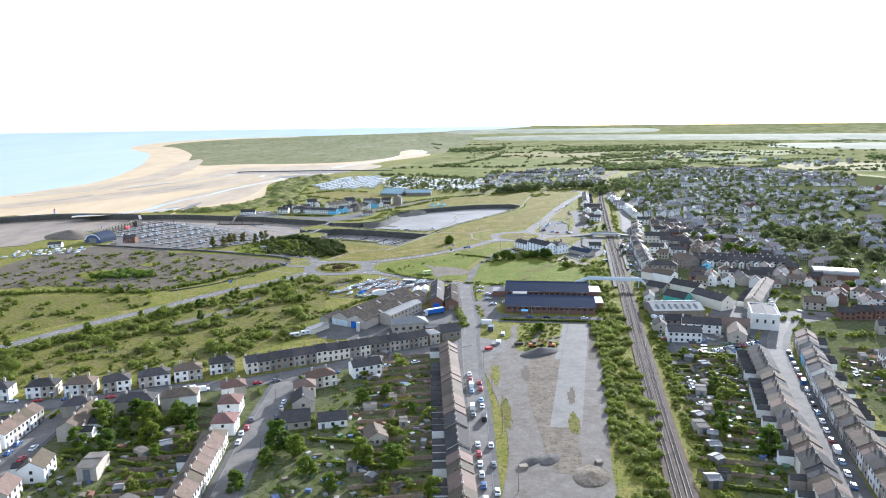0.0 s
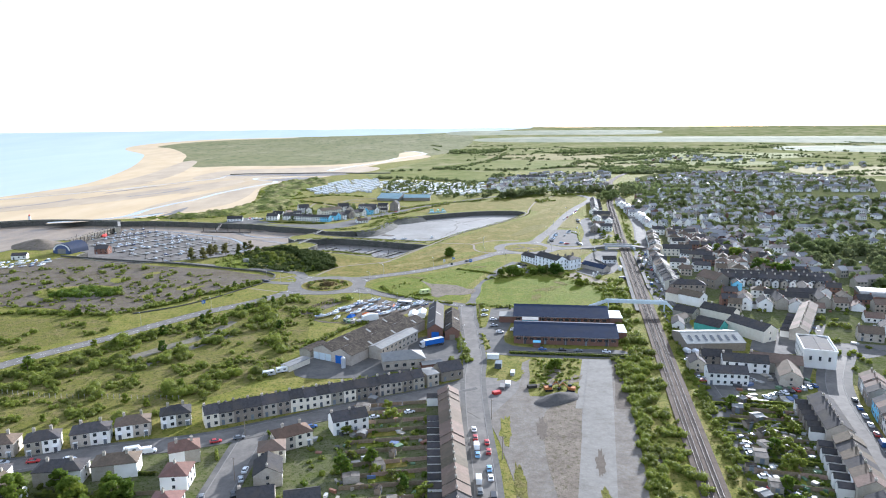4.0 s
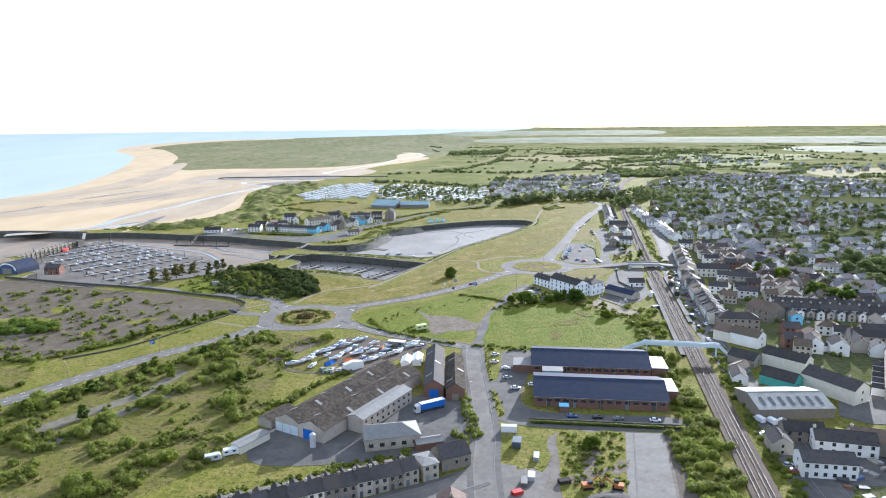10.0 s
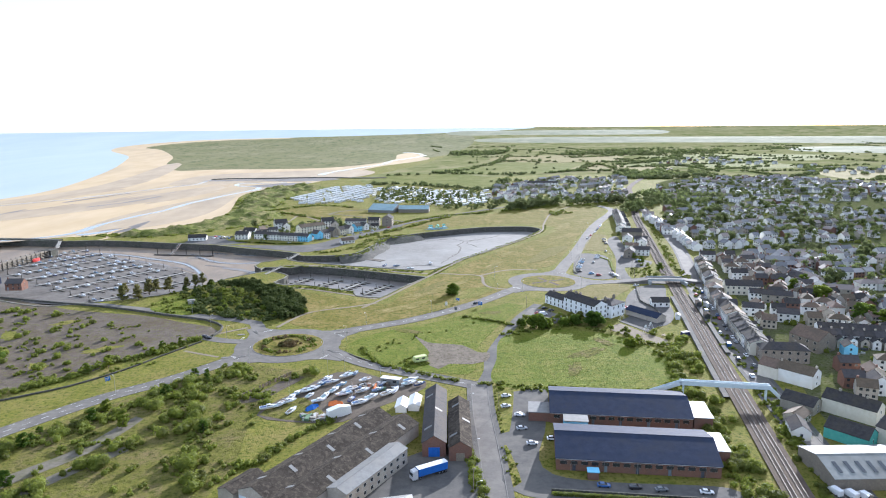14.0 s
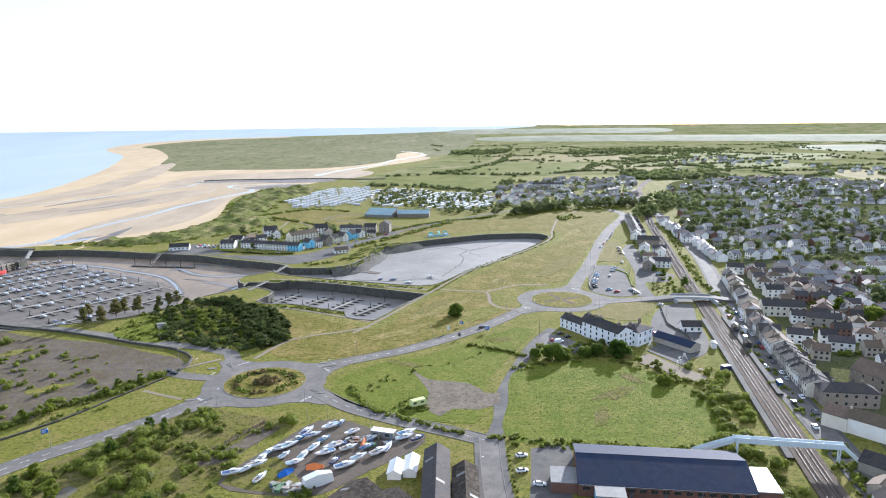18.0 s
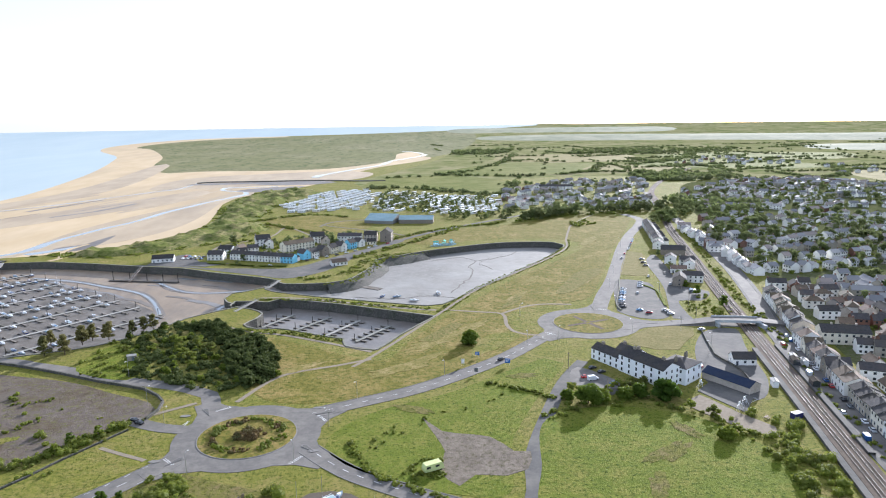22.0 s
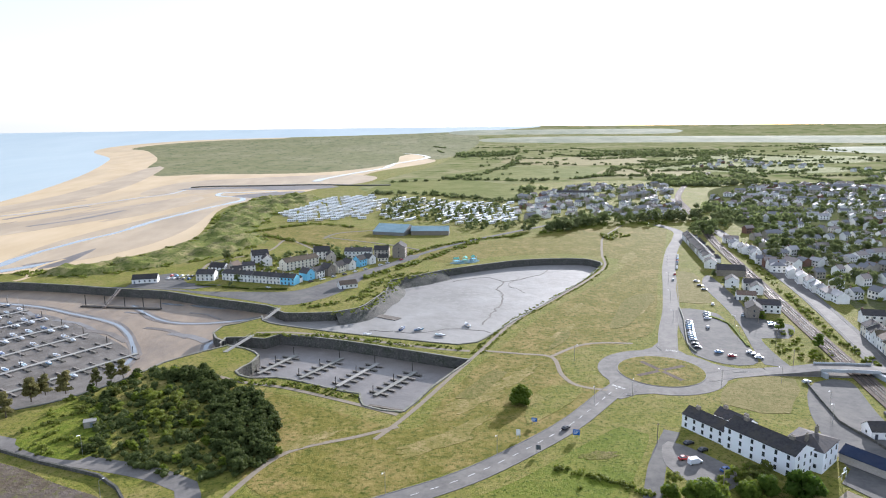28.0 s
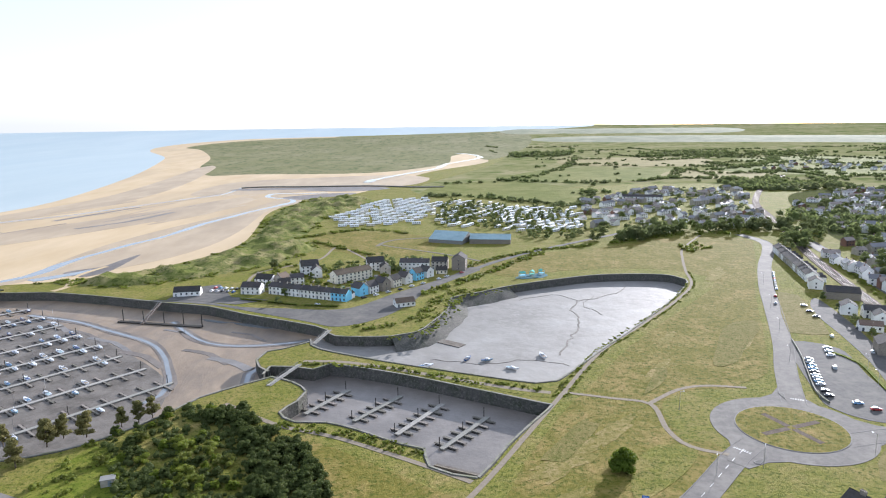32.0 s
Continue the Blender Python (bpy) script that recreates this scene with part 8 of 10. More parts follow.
hotel_block(114, 595, -64, 23, 8, 5.4, 2.3, 2, 6)
hotel_block(124, 576, -64, 27, 11, 8.2, 2.7, 3, 6)
hotel_block(138, 573, 37, 14, 13, 7.8, 2.4, 2, 3, True)
hotel_block(124, 598, -64, 14, 7, 5.0, 2.2, 2, 4)
for i, (x, y) in enumerate(((101.6, 589), (104.4, 583.5), (95, 578.2), (97.5, 575), (105.5, 569.3), (150, 584), (153, 586), (180, 640))):
    park(x, y, (20, 25, 10, 15, 30, -40, -40, 10)[i], (2, 2, 5, 0, 4, 0, 5, 1)[i], van=i == 3)

# ---- car parks ----
for i, (x, y) in enumerate(((167.2, 735.3), (165.4, 731), (164, 726.7), (162.3, 722.6), (160.6, 718.6), (159, 714.6), (157.7, 710.8), (156.2, 707), (154.9, 703.2), (152.5, 696), (151.5, 690.6))):
    park(x + 1.2, y, 0 + 2 * (i % 3), (1, 1, 6, 6, 2, 0, 1, 6, 1, 2, 2)[i])
for i, (x, y, t) in enumerate(((186.8, 751.2, 0), (184.6, 746.1, 0), (182.4, 740.5, 2), (174.1, 723.3, 70), (160.3, 682.6, -5), (163.9, 676.3, -8), (175.7, 679.9, -20), (176.2, 676.2, -20), (176, 672.4, -20), (218, 831.5, -20), (214.3, 818.2, -20), (212.2, 806.9, -20), (223, 783, 30), (206, 744, 60), (200, 770, 66), (214, 726, -20), (212, 722, -20), (60, 606, 42), (203, 838, 66), (212, 856, 66))):
    park(x, y, t, (1, 1, 0, 1, 6, 5, 1, 3, 0, 1, 2, 3, 2, 1, 0, 6, 3, 2, 1, 5)[i])
for i in range(9):
    park(222 + i * 2.8, 875 + i * 6.2, 66, i % 7)
M_BAY = M_PAINT
bm = bmesh.new()
for i in range(13):
    x, y = 151.8 + i * 1.38, 687 + i * 3.75
    box(bm, x, x + 4.8, y + 1.8, y + 1.9, 0.07, 0.1)
for i in range(9):
    x, y = 158 + i * 1.9, 672 + i * 0.2 + i * 7.5
    box(bm, x + 3, x + 8, y, y + 0.1, 0.07, 0.1)
tagged(part("bay_marking", bm, M_BAY), "white painted parking bay lines", "parking marking", "", "stuff")
ribbon("car_park_wall", [(149, 684), (150, 696), (160, 722), (168, 742), (176, 766)], 0.5, 0.7, M_COPING, "low pale wall round the car park", "wall", 0.9)
ribbon("car_park_hedge", [(186, 745), (190, 730), (184, 705), (180, 690)], 1.6, 0.5, M_MEADOW, "low grassy bank between the car parks", "bank", 0.7)

# ---- houses beside the north road and car park ----
terrace(286, 1010, 254, 896, 14, ["render", "pebble", "render"], ["slate"], seed=70, d=9, h=5.6)
cottage(251, 878, 66, 11, 9, 5.4, 2.6, "render", "slate", 1, 3)
long_shed("stone_store", "stone warehouse with a dark slate roof", 253, 850, -20, 20, 12, 5, 3.0, M_RUBBLE, M_SLATE)
cottage(236, 815, 66, 10, 9, 5.4, 2.6, "render", "slate", 1, 3)
cottage(246, 806, -20, 12, 8, 5.0, 2.4, "render", "slate", 1, 3)
cottage(213, 745, 66, 14, 9, 5.6, 2.6, "stone", "slate", 1, 4)
cottage(226, 752, -20, 14, 9, 5.2, 2.4, "render", "slate", 1, 4)
cottage(228, 781, -20, 12, 7, 3.6, 2.0, "render", "tile", 0, 3, 1)
cottage(243, 795, 66, 10, 8, 5.0, 2.4, "render", "slate", 1, 3)

# ---- lamps, poles, signs ----
for x, y, t in ((-20, 540, 200), (-30, 512, 120), (-86, 548, 0), (-66, 508, 60), (-10, 566, 240), (30, 588, 240), (78, 628, 240), (84, 680, 0), (96, 632, 60), (140, 640, 150), (148, 690, 180), (158, 734, 160), (176, 780, 160), (196, 830, 160), (220, 890, 160), (-100, 570, 40), (-120, 604, 250), (-118, 476, 130), (-150, 444, 130), (36, 440, 0), (33, 400, 0), (30, 372, 0), (168, 640, 180), (172, 612, 200), (165, 600, 200), (180, 700, 160), (188, 720, 160)):
    lamp_post(x, y, t)
for x, y in ((-60.5, 296), (-57, 262), (-56.5, 225), (29.5, 190), (31, 230), (33, 268), (34, 300), (-144, 270), (98, 556), (90, 590), (186, 660), (195, 690), (208, 730), (222, 770), (30, 380), (48, 440)):
    utility_pole(x, y, 20)


def road_sign(x, y, turn, m, w, h, label, z=1.4):
    ob = thing("road_sign", label, "road sign", at=spot(x, y, turn))
    for k in (-w / 3, w / 3):
        bm = bmesh.new()
        tube(bm, (k, 0, -0.1), (k, 0, z + h), 0.05, n=6)
        part("post", bm, M_ALLOY, ob)
    bm = bmesh.new()
    box(bm, -w / 2, w / 2, -0.1, -0.06, z, z + h)
    part("panel", bm, m, ob)
    bm = bmesh.new()
    for i in range(3):
        box(bm, -w * 0.38, w * (0.1 + 0.12 * i), -0.125, -0.1, z + h * (0.25 + 0.22 * i), z + h * (0.33 + 0.22 * i))
    part("lettering_bar", bm, M_PAINT, ob)


road_sign(61.8, 598, -20, M_BLUEDOOR, 2.6, 2.2, "blue road direction sign on posts")
road_sign(48.6, 611, -20, M_BLUEDOOR, 2.2, 1.6, "blue road sign beside the path")
road_sign(40, 600, -10, M_PAINT, 1.6, 2.4, "tall white painted road sign")
road_sign(45, 588, 160, M_DOOR, 1.8, 1.8, "grey-backed square road sign")
road_sign(-126, 488, 40, M_BLUEDOOR, 2.4, 2.0, "pale blue road sign on the verge")
for x, y in ((-24, 520), (-80, 518), (-26, 558), (-80, 556)):
    bm = bmesh.new()
    prism(bm, circle(x, y, 2.2, 14, 1.1), 0.05, 0.24)
    ob = part("traffic_island", bm, M_KERB)
    tagged(ob, "small kerbed traffic island", "traffic island", "", "structure")

# ---- harbour: pontoons, boats, bridges ----
def along_line_points(line, n, wide, seed):
    rng = random.Random(seed)
    return [(p[0] + rng.uniform(-wide, wide), p[1] + rng.uniform(-wide, wide)) for p in (rng.choice(line) for i in range(n))]


def pontoon(x0, y0, x1, y1, z, finger, gap, label, seed, boats=0.0):
    """A walkway with fingers on both sides, guide piles, and boats beside some of the fingers."""
    rng = random.Random(seed)
    L = math.hypot(x1 - x0, y1 - y0)
    turn = math.degrees(math.atan2(y1 - y0, x1 - x0))
    ob = thing("pontoon", label, "pontoon", "pontoons", at=spot(x0, y0, turn, z))
    bm = bmesh.new()
    box(bm, 0, L, -1.15, 1.15, 0.15, 0.65)
    part("walkway", bm, M_PONTOON, ob)
    n = int(L / gap)
    key = ("finger", finger)
    if key not in CACHE:
        bm = bmesh.new()
        box(bm, -0.5, 0.5, 1.0, finger, 0.3, 0.6)
        box(bm, -1.1, 1.1, 1.6, 3.2, -0.1, 0.3, mat=1), box(bm, -1.1, 1.1, finger - 2.6, finger - 0.8, -0.1, 0.3, mat=1)
        CACHE[key] = finish("finger", bm, (M_FINGER, M_DARK))
    m = spot(x0, y0, turn)
    for i in range(n):
        for s in (0, 180):
            o = new("finger", CACHE[key])
            o.parent = ob
            o.matrix_basis = Matrix.Translation(((i + 0.6) * gap, 0, 0)) @ Matrix.Rotation(radians(s), 4, "Z")
            if rng.random() < boats:
                c = m @ Vector(((i + 0.6) * gap + 2.3, (finger / 2 + 1.2) * (1 if s == 0 else -1), 0))
                moor(c.x, c.y, turn + (90 if s == 0 else -90), rng.randrange(6), z + 0.1, rng.random() < 0.35)
    for k in (0.02, 0.5, 0.98):
        bm = bmesh.new()
        tube(bm, (L * k, 1.4, -0.6), (L * k, 1.4, 4.8), 0.2, n=8)
        part("mooring_post", bm, M_DARK, ob)


for i in range(8):
    ex, ey = -146 - 21.5 * i, 733 + 20 * i
    L = 96 if i < 6 else 80
    sx, sy = ex - 0.64 * L, ey - 0.77 * L
    while not inside((sx + 3, sy + 3), harbour) or not inside((sx - 8, sy + 4), harbour):
        sx, sy = sx + 3.2, sy + 3.85
    pontoon(sx, sy, ex, ey, -5.95, 8.5, 8.6, "dark pontoon walkway stranded on harbour mud", 100 + i, 0.2 if i < 1 else 0.34 if i < 3 else 0.72)
for i, (a, b, c, e) in enumerate(((-74, 694, -58, 720), (-52, 686, -33, 712), (-33, 673, -14, 702), (-15, 660, 5, 688))):
    pontoon(a, b, c, e, -5.85, 5.5, 5.6, "pale pontoon with dark floats on dock mud", 120 + i)
for i, (x, y, t) in enumerate(((-22, 735, 20), (0, 745, 60), (22, 730, -30), (10, 742, 10), (40, 748, 100))):
    moor(x, y + 14, t, i, -5.6)


M_RAILING = surface("grey_railing", (0.16, 0.16, 0.16), (0.22, 0.22, 0.22), 0.5, 0.6, bump=0)


def gangway(x0, y0, z0, x1, y1, z1, w, label):
    ob = thing("gangway", label, "gangway", "gangways")
    p, q = Vector((x0, y0, z0)), Vector((x1, y1, z1))
    t = (q - p).normalized()
    o = Vector((t.y, -t.x, 0)).normalized()
    up = Vector((0, 0, 1))
    bm = bmesh.new()
    loft(bm, [[c + o * w / 2, c - o * w / 2, c - o * w / 2 - up * 0.2, c + o * w / 2 - up * 0.2] for c in (p, q)])
    part("deck", bm, M_BALLAST if z0 > 1 or z1 < -1 else M_PONTOON, ob)
    for s in (-1, 1):
        bm = bmesh.new()
        for h in (0.55, 1.05):
            tube(bm, p + o * s * w / 2 + up * h, q + o * s * w / 2 + up * h, 0.05, n=5)
        n = max(2, int((q - p).length / 2))
        for i in range(n + 1):
            c = p.lerp(q, i / n) + o * s * w / 2
            tube(bm, c, c + up * 1.1, 0.05, n=5)
        part("railing", bm, M_RAILING, ob)
    return ob


gangway(-83.5, 772, 0.3, -78.5, 796, 0.3, 2.4, "pale steel footbridge over the dock entrance")
gangway(-94, 713, 0.3, -85, 740, 0.3, 2.4, "pale steel footbridge over the inner dock entrance")
gangway(-203, 862, 0.2, -203, 832, -5.4, 1.8, "steel ramp from the quay down to a pontoon")
LANDING = thing("landing_stage", "dark floating landing stage below the quay", "landing stage", at=spot(-190, 832, -14, -5.95))
bm = bmesh.new()
box(bm, -32, 28, -1.5, 1.5, 0, 0.7)
part("deck", bm, M_DARK, LANDING)
for x in (-30, -15, 0, 14, 27):
    bm = bmesh.new()
    tube(bm, (x, 1.8, -0.5), (x, 1.8, 7.5), 0.3, n=8)
    tube(bm, (x, 1.8, 7.5), (x, 1.8, 8.0), 0.34, 0.05, 8)
    part("mooring_post", bm, M_DARK, LANDING)
# the gate sill at the near end of the inner dock
SILL = thing("dock_gate", "old timber and concrete dock gate sill", "dock gate", at=spot(-8, 634, -27))
bm = bmesh.new()
box(bm, -12, 12, 2.0, 4.4, -6.2, -2.2)
part("sill", bm, M_CONC, SILL)
bm = bmesh.new()
box(bm, -12, 12, 1.6, 2.0, -2.2, -1.6)
part("beam", bm, M_WOOD, SILL)
# lighthouse, breakwater, boat sheds at the harbour mouth
LIGHT = thing("lighthouse", "small white lighthouse with a red lantern", "lighthouse", at=spot(-452, 925, 0))
bm = bmesh.new()
tube(bm, (0, 0, -0.2), (0, 0, 5.5), 1.7, 1.3, 14)
part("tower", bm, M_WHITE, LIGHT)
bm = bmesh.new()
tube(bm, (0, 0, 5.5), (0, 0, 5.7), 1.7, 1.7, 14)
part("gallery", bm, M_ALLOY, LIGHT)
bm = bmesh.new()
tube(bm, (0, 0, 5.7), (0, 0, 7.2), 0.8, 0.8, 12)
tube(bm, (0, 0, 7.2), (0, 0, 8.0), 0.95, 0.1, 12)
part("lantern", bm, M_RED, LIGHT)
ribbon("breakwater", [(-560, 890), (-507, 903), (-448, 923), (-390, 917), (-335, 902)], 5.0, 0.9, M_STONE, "dark stone breakwater along the harbour mouth", "breakwater", 7.0, step=12)
JETTY = thing("timber_jetty", "long weathered timber jetty on dark piles", "jetty", at=spot(-335, 762, 80.2))
bm = bmesh.new()
box(bm, 0, 88, -2.6, 2.6, 0.1, 0.35)
part("deck", bm, M_WOOD, JETTY)
for s in (-2.7, 2.6):
    bm = bmesh.new()
    for z in (-4.6, -3.2, -1.8, -0.4):
        box(bm, 0, 88, s, s + 0.12, z, z + 0.7)
    part("fender_board", bm, M_WOOD, JETTY)
bm = bmesh.new()
box(bm, -0.22, 0.22, -0.22, 0.22, -6.2, 1.2)
pile = finish("pile", bm, M_DARK)
for i in range(15):
    for y in (-2.9, 2.9):
        o = new("pile", pile)
        o.parent, o.location = JETTY, (1 + i * 6.1, y, 0)
bm = bmesh.new()
box(bm, 80, 90, -5, 5, -6.1, -0.1), box(bm, 79.6, 90.4, -5.4, 5.4, -0.1, 0.6)
part("pier_head", bm, M_STONE, JETTY, "dark stone pier head")
gangway(-318, 856, 0.6, -334, 897, 0.3, 3.0, "timber footbridge between pier head and breakwater")
DOME = thing("boat_shed", "arched blue boat shed with a white-banded gable", "boat shed", at=spot(-302, 698.6, 72))


def arch(x, r, z, n=14):
    return [(x, r * math.cos(a), 3.0 + z * math.sin(a)) for a in [i * math.pi / n for i in range(n + 1)]] + [(x, -r, -0.2), (x, r, -0.2)]


bm = bmesh.new()
loft(bm, [arch(x, 9.6, 6.4) for x in (-11, 11)])
part("roof", bm, M_BLUEROOF, DOME)
bm = bmesh.new()
loft(bm, [arch(x, 9.1, 5.9) for x in (-11.2, -11.0)])
gable = part("end_wall", bm, M_NAVY, DOME, "dark blue gable wall")
bm = bmesh.new()
for i in range(14):
    a, b = i * math.pi / 14, (i + 1) * math.pi / 14
    loft(bm, [[(x, k * 9.1 * math.cos(t), 3.0 + k * 5.9 * math.sin(t)) for x, k in ((-11.35, 1.0), (-11.35, 0.84), (-11.18, 0.84), (-11.18, 1.0))] for t in (a, b)])
part("trim", bm, M_FRAME, gable, "white arched trim")
bm = bmesh.new()
box(bm, -11.3, -11.18, -4.4, 4.4, 0, 4.6)
part("door", bm, M_PALESHEET, DOME, "pale sliding door")
cottage(-268, 686, -4, 12, 8, 5.0, 2.6, "brick", "slate", 1, 3)
ob = thing("covered_boat", "boat under an orange tarpaulin beside the jetty", "boat", at=spot(-322, 822, 80, -5.9, 1.6))
bm = bmesh.new()
loft(bm, [[(x, -w, 0.0), (x, -w * 1.1, 1.0), (x, 0, 1.0 + h), (x, w * 1.1, 1.0), (x, w, 0.0)] for x, w, h in ((-3, 0.7, 0.4), (-1, 1.1, 0.9), (1.5, 1.0, 0.8), (3.4, 0.2, 0.5))])
part("tarpaulin", bm, M_RED, ob)
cottage(-332, 668, 10, 12, 7, 3.4, 2, "render", "slate", 0, 3, 1)
for i in range(26):
    moor(-352 + (i % 9) * 7 + random.uniform(-2, 2), 618 + (i // 9) * 12 + (i % 9) * 2, random.uniform(40, 110), i, 0.2)

# sloping stone and mud bank inside the large dock
bank_top = curve_through([(-42, 783), (-28, 790), (-19, 808), (-8, 841), (-5, 866), (15, 879), (36, 895)], False, 5)
bank_low = offset_line(bank_top, 12)
bank_mid = offset_line(bank_top, 5)
vs = [(x, y, 0.1) for x, y in offset_line(bank_top, -1)] + [(x, y, -2.4 + 0.9 * noise.noise((x / 4, y / 4, 1))) for x, y in bank_mid] + [(x + 2 * noise.noise((x / 9, y / 9, 5)), y, -5.9) for x, y in bank_low]
k = len(bank_top)
fs = [(r * k + i, (r + 1) * k + i, (r + 1) * k + i + 1, r * k + i + 1) for r in (0, 1) for i in range(k - 1)]
tagged(mesh_of("dock_bank", vs, fs, M_STONE, None, True), "sloping stone bank with weeds inside the dock", "bank", "", "structure")
scrub("bank_weeds", along_line_points(bank_mid, 90, 3, 309), 0.8, M_SCRUB, "weeds on the dock bank", 310, 1.5)
patch("slipway", [(-24, 794), (-4, 778), (0, 783), (-20, 799)], -5.4, M_CONC, "foot of a concrete slipway on the mud", "slipway", 0.6, smooth=False)

# ---- quayside cottages ----
cottage(-147, 887, -8, 14, 9, 5.2, 2.8, "render", "slate", 2, 4)
terrace(-135, 884, -111, 873, 4, ["render"], ["slate"], seed=80, d=8, group="quayside cottages")
terrace(-110.5, 873, -88, 863, 4, ["render"], ["slate"], seed=81, d=8, group="quayside cottages")
terrace(-88, 863, -77, 858.5, 2, ["blue"], ["slate"], seed=82, d=8, group="quayside cottages")
for i, (x, y, wall) in enumerate(((-70, 878, "blue"), (-63, 884, "render"), (-55, 891, "stone"), (-47.5, 901, "cream"), (-40, 911, "render"), (-31.5, 922, "blue"), (-24, 931, "render"))):
    cottage(x, y, (138, 52, 138, 52, 142, 52, 138)[i], 9, 8, (5.6, 5.2, 6.2, 5.6, 5.4, 5.8, 5.2)[i], 3.2, wall, "slate", 1, 3)
cottage(-81, 922, 40, 32, 10, 7.0, 2.8, "cream", "tile", 2, 9, 3, label="long cream three-storey apartment block with a brown roof")
cottage(-117, 944, 18, 14, 11, 8.0, 3.8, "render", "slate", 1, 4, 3, label="tall white rendered house with a slate roof", rear=(6, 7, 6, 2.5))
cottage(-110, 936, 105, 10, 8, 6.0, 3.2, "render", "slate", 1, 3)
cottage(-145, 917, -20, 14, 9, 4.0, 3.0, "render", "slate", 1, 4)
cottage(-133, 918, 65, 10, 8, 4.6, 2.8, "pebble", "tile", 1, 3)
cottage(-121, 915, 15, 10, 8, 5.0, 2.6, "render", "slate", 1, 3)
cottage(-128, 903, 15, 9, 7, 4.2, 2.6, "pebble", "slate", 1, 3)
cottage(-66, 958, 10, 14, 10, 7.0, 3.8, "render", "slate", 1, 4, 3, rear=(5, 6, 5, 2))
cottage(-57, 946, 100, 10, 8, 5.6, 3.0, "pebble", "slate", 1, 3)
cottage(-33.5, 957, -8, 24, 9, 6.4, 2.6, "render", "slate", 2, 7, label="long white apartment row with a slate roof")
cottage(-13, 958, -8, 13, 10, 7.0, 3.0, "pebble", "slate", 1, 4, 3)
cottage(3, 957, 80, 14, 11, 9.5, 3.6, "stone", "slate", 0, 4, 3, label="tall dark stone warehouse with a slate roof")
cottage(-12, 942, 0, 9, 7, 3.0, 2.2, "cream", "slate", 0, 3, 1)
cottage(-37.5, 848, 20, 13, 8, 3.0, 2.2, "render", "tile", 0, 4, 1, label="low cream clubhouse with a pale roof")
cottage(-192, 884, 8, 18, 9, 3.4, 2.8, "render", "slate", 0, 5, 1, label="long white bungalow with a black slate roof")
clutter("yard_clutter", scatter_in([(-150, 890), (-80, 880), (-50, 910), (-20, 950), (-70, 950), (-140, 940)], 70, 201), 202, "clutter and parked things among the quayside houses", 1.5)
scrub("village_gardens", scatter_in([(-160, 900), (-100, 880), (-60, 900), (-30, 945), (-60, 985), (-150, 985)], 130, 203), 2.0, M_SCRUB, "garden shrubs among the quayside houses", 204, 1.4, 0.5)
for i in range(10):
    park(-178 + (i % 5) * 4.2, 893 + (i // 5) * 9 - (i % 5), 78, i % 7)
for i, (x, y) in enumerate(((-66, 868), (-58, 874), (-50, 882), (-42, 889), (-34, 898), (-26, 906), (-14, 920), (-8, 928), (-95, 851), (4, 940))):
    park(x, y, 45, (2, 0, 1, 2, 0, 1, 0, 0, 0, 5)[i])
for x, y, s in ((-122, 876, 0.8), (-95, 945, 0.8), (-150, 969, 0.9), (-61, 984, 1.0), (-51, 951, 0.9), (-96, 968, 0.9), (-104, 905, 0.8), (-140, 903, 0.7), (-56, 955, 0.9), (-106, 948, 0.9), (-112, 925, 0.7), (-46, 942, 0.6), (-63, 905, 0.6), (-40, 975, 0.9), (-122, 856, 0.5)):
    plant("broad", x, y, s)
for a in ((-150, 868, -134, 862), (-130, 860, -108, 851), (-104, 850, -80, 846)):
    hedge(*a, 1.4, 1.4)

# play frames beside the dock
for x, y, t, m in ((50, 924, 20, M_BLUE), (58, 928, 70, M_TURQUOISE), (66, 931, 110, M_BLUE)):
    ob = thing("climbing_frame", "blue-green playground climbing frame with a slide", "play frame", at=spot(x, y, t))
    for px in (-2, 2):
        for py in (-1.5, 1.5):
            bm = bmesh.new()
            tube(bm, (px, py, -0.1), (px, py, 3.4), 0.12, n=6)
            part("post", bm, m, ob)
    bm = bmesh.new()
    box(bm, -2.2, 2.2, -1.7, 1.7, 1.5, 1.65)
    part("deck", bm, m, ob)
    bm = bmesh.new()
    gable_roof(bm, 4.4, 3.4, 3.3, 1.0, 0.2, 0.08)
    part("roof", bm, M_TURQUOISE, ob)
    bm = bmesh.new()
    loft(bm, [[(2.2, -0.5, 1.6), (2.2, 0.5, 1.6), (2.2, 0.5, 1.7), (2.2, -0.5, 1.7)], [(5.4, -0.5, 0.0), (5.4, 0.5, 0.0), (5.4, 0.5, 0.15), (5.4, -0.5, 0.15)]])
    part("slide", bm, m, ob)

# holiday-park barn with the turquoise roof
long_shed("barn", "large barn with a turquoise metal roof", 0, 1088, -24, 36, 34, 3.6, 6.2, M_PALESHEET, M_BARNROOF)
long_shed("barn", "brick hall with a turquoise metal roof", 38, 1076, -8, 40, 20, 4.6, 3.8, M_RUBBLE, M_BARNROOF)

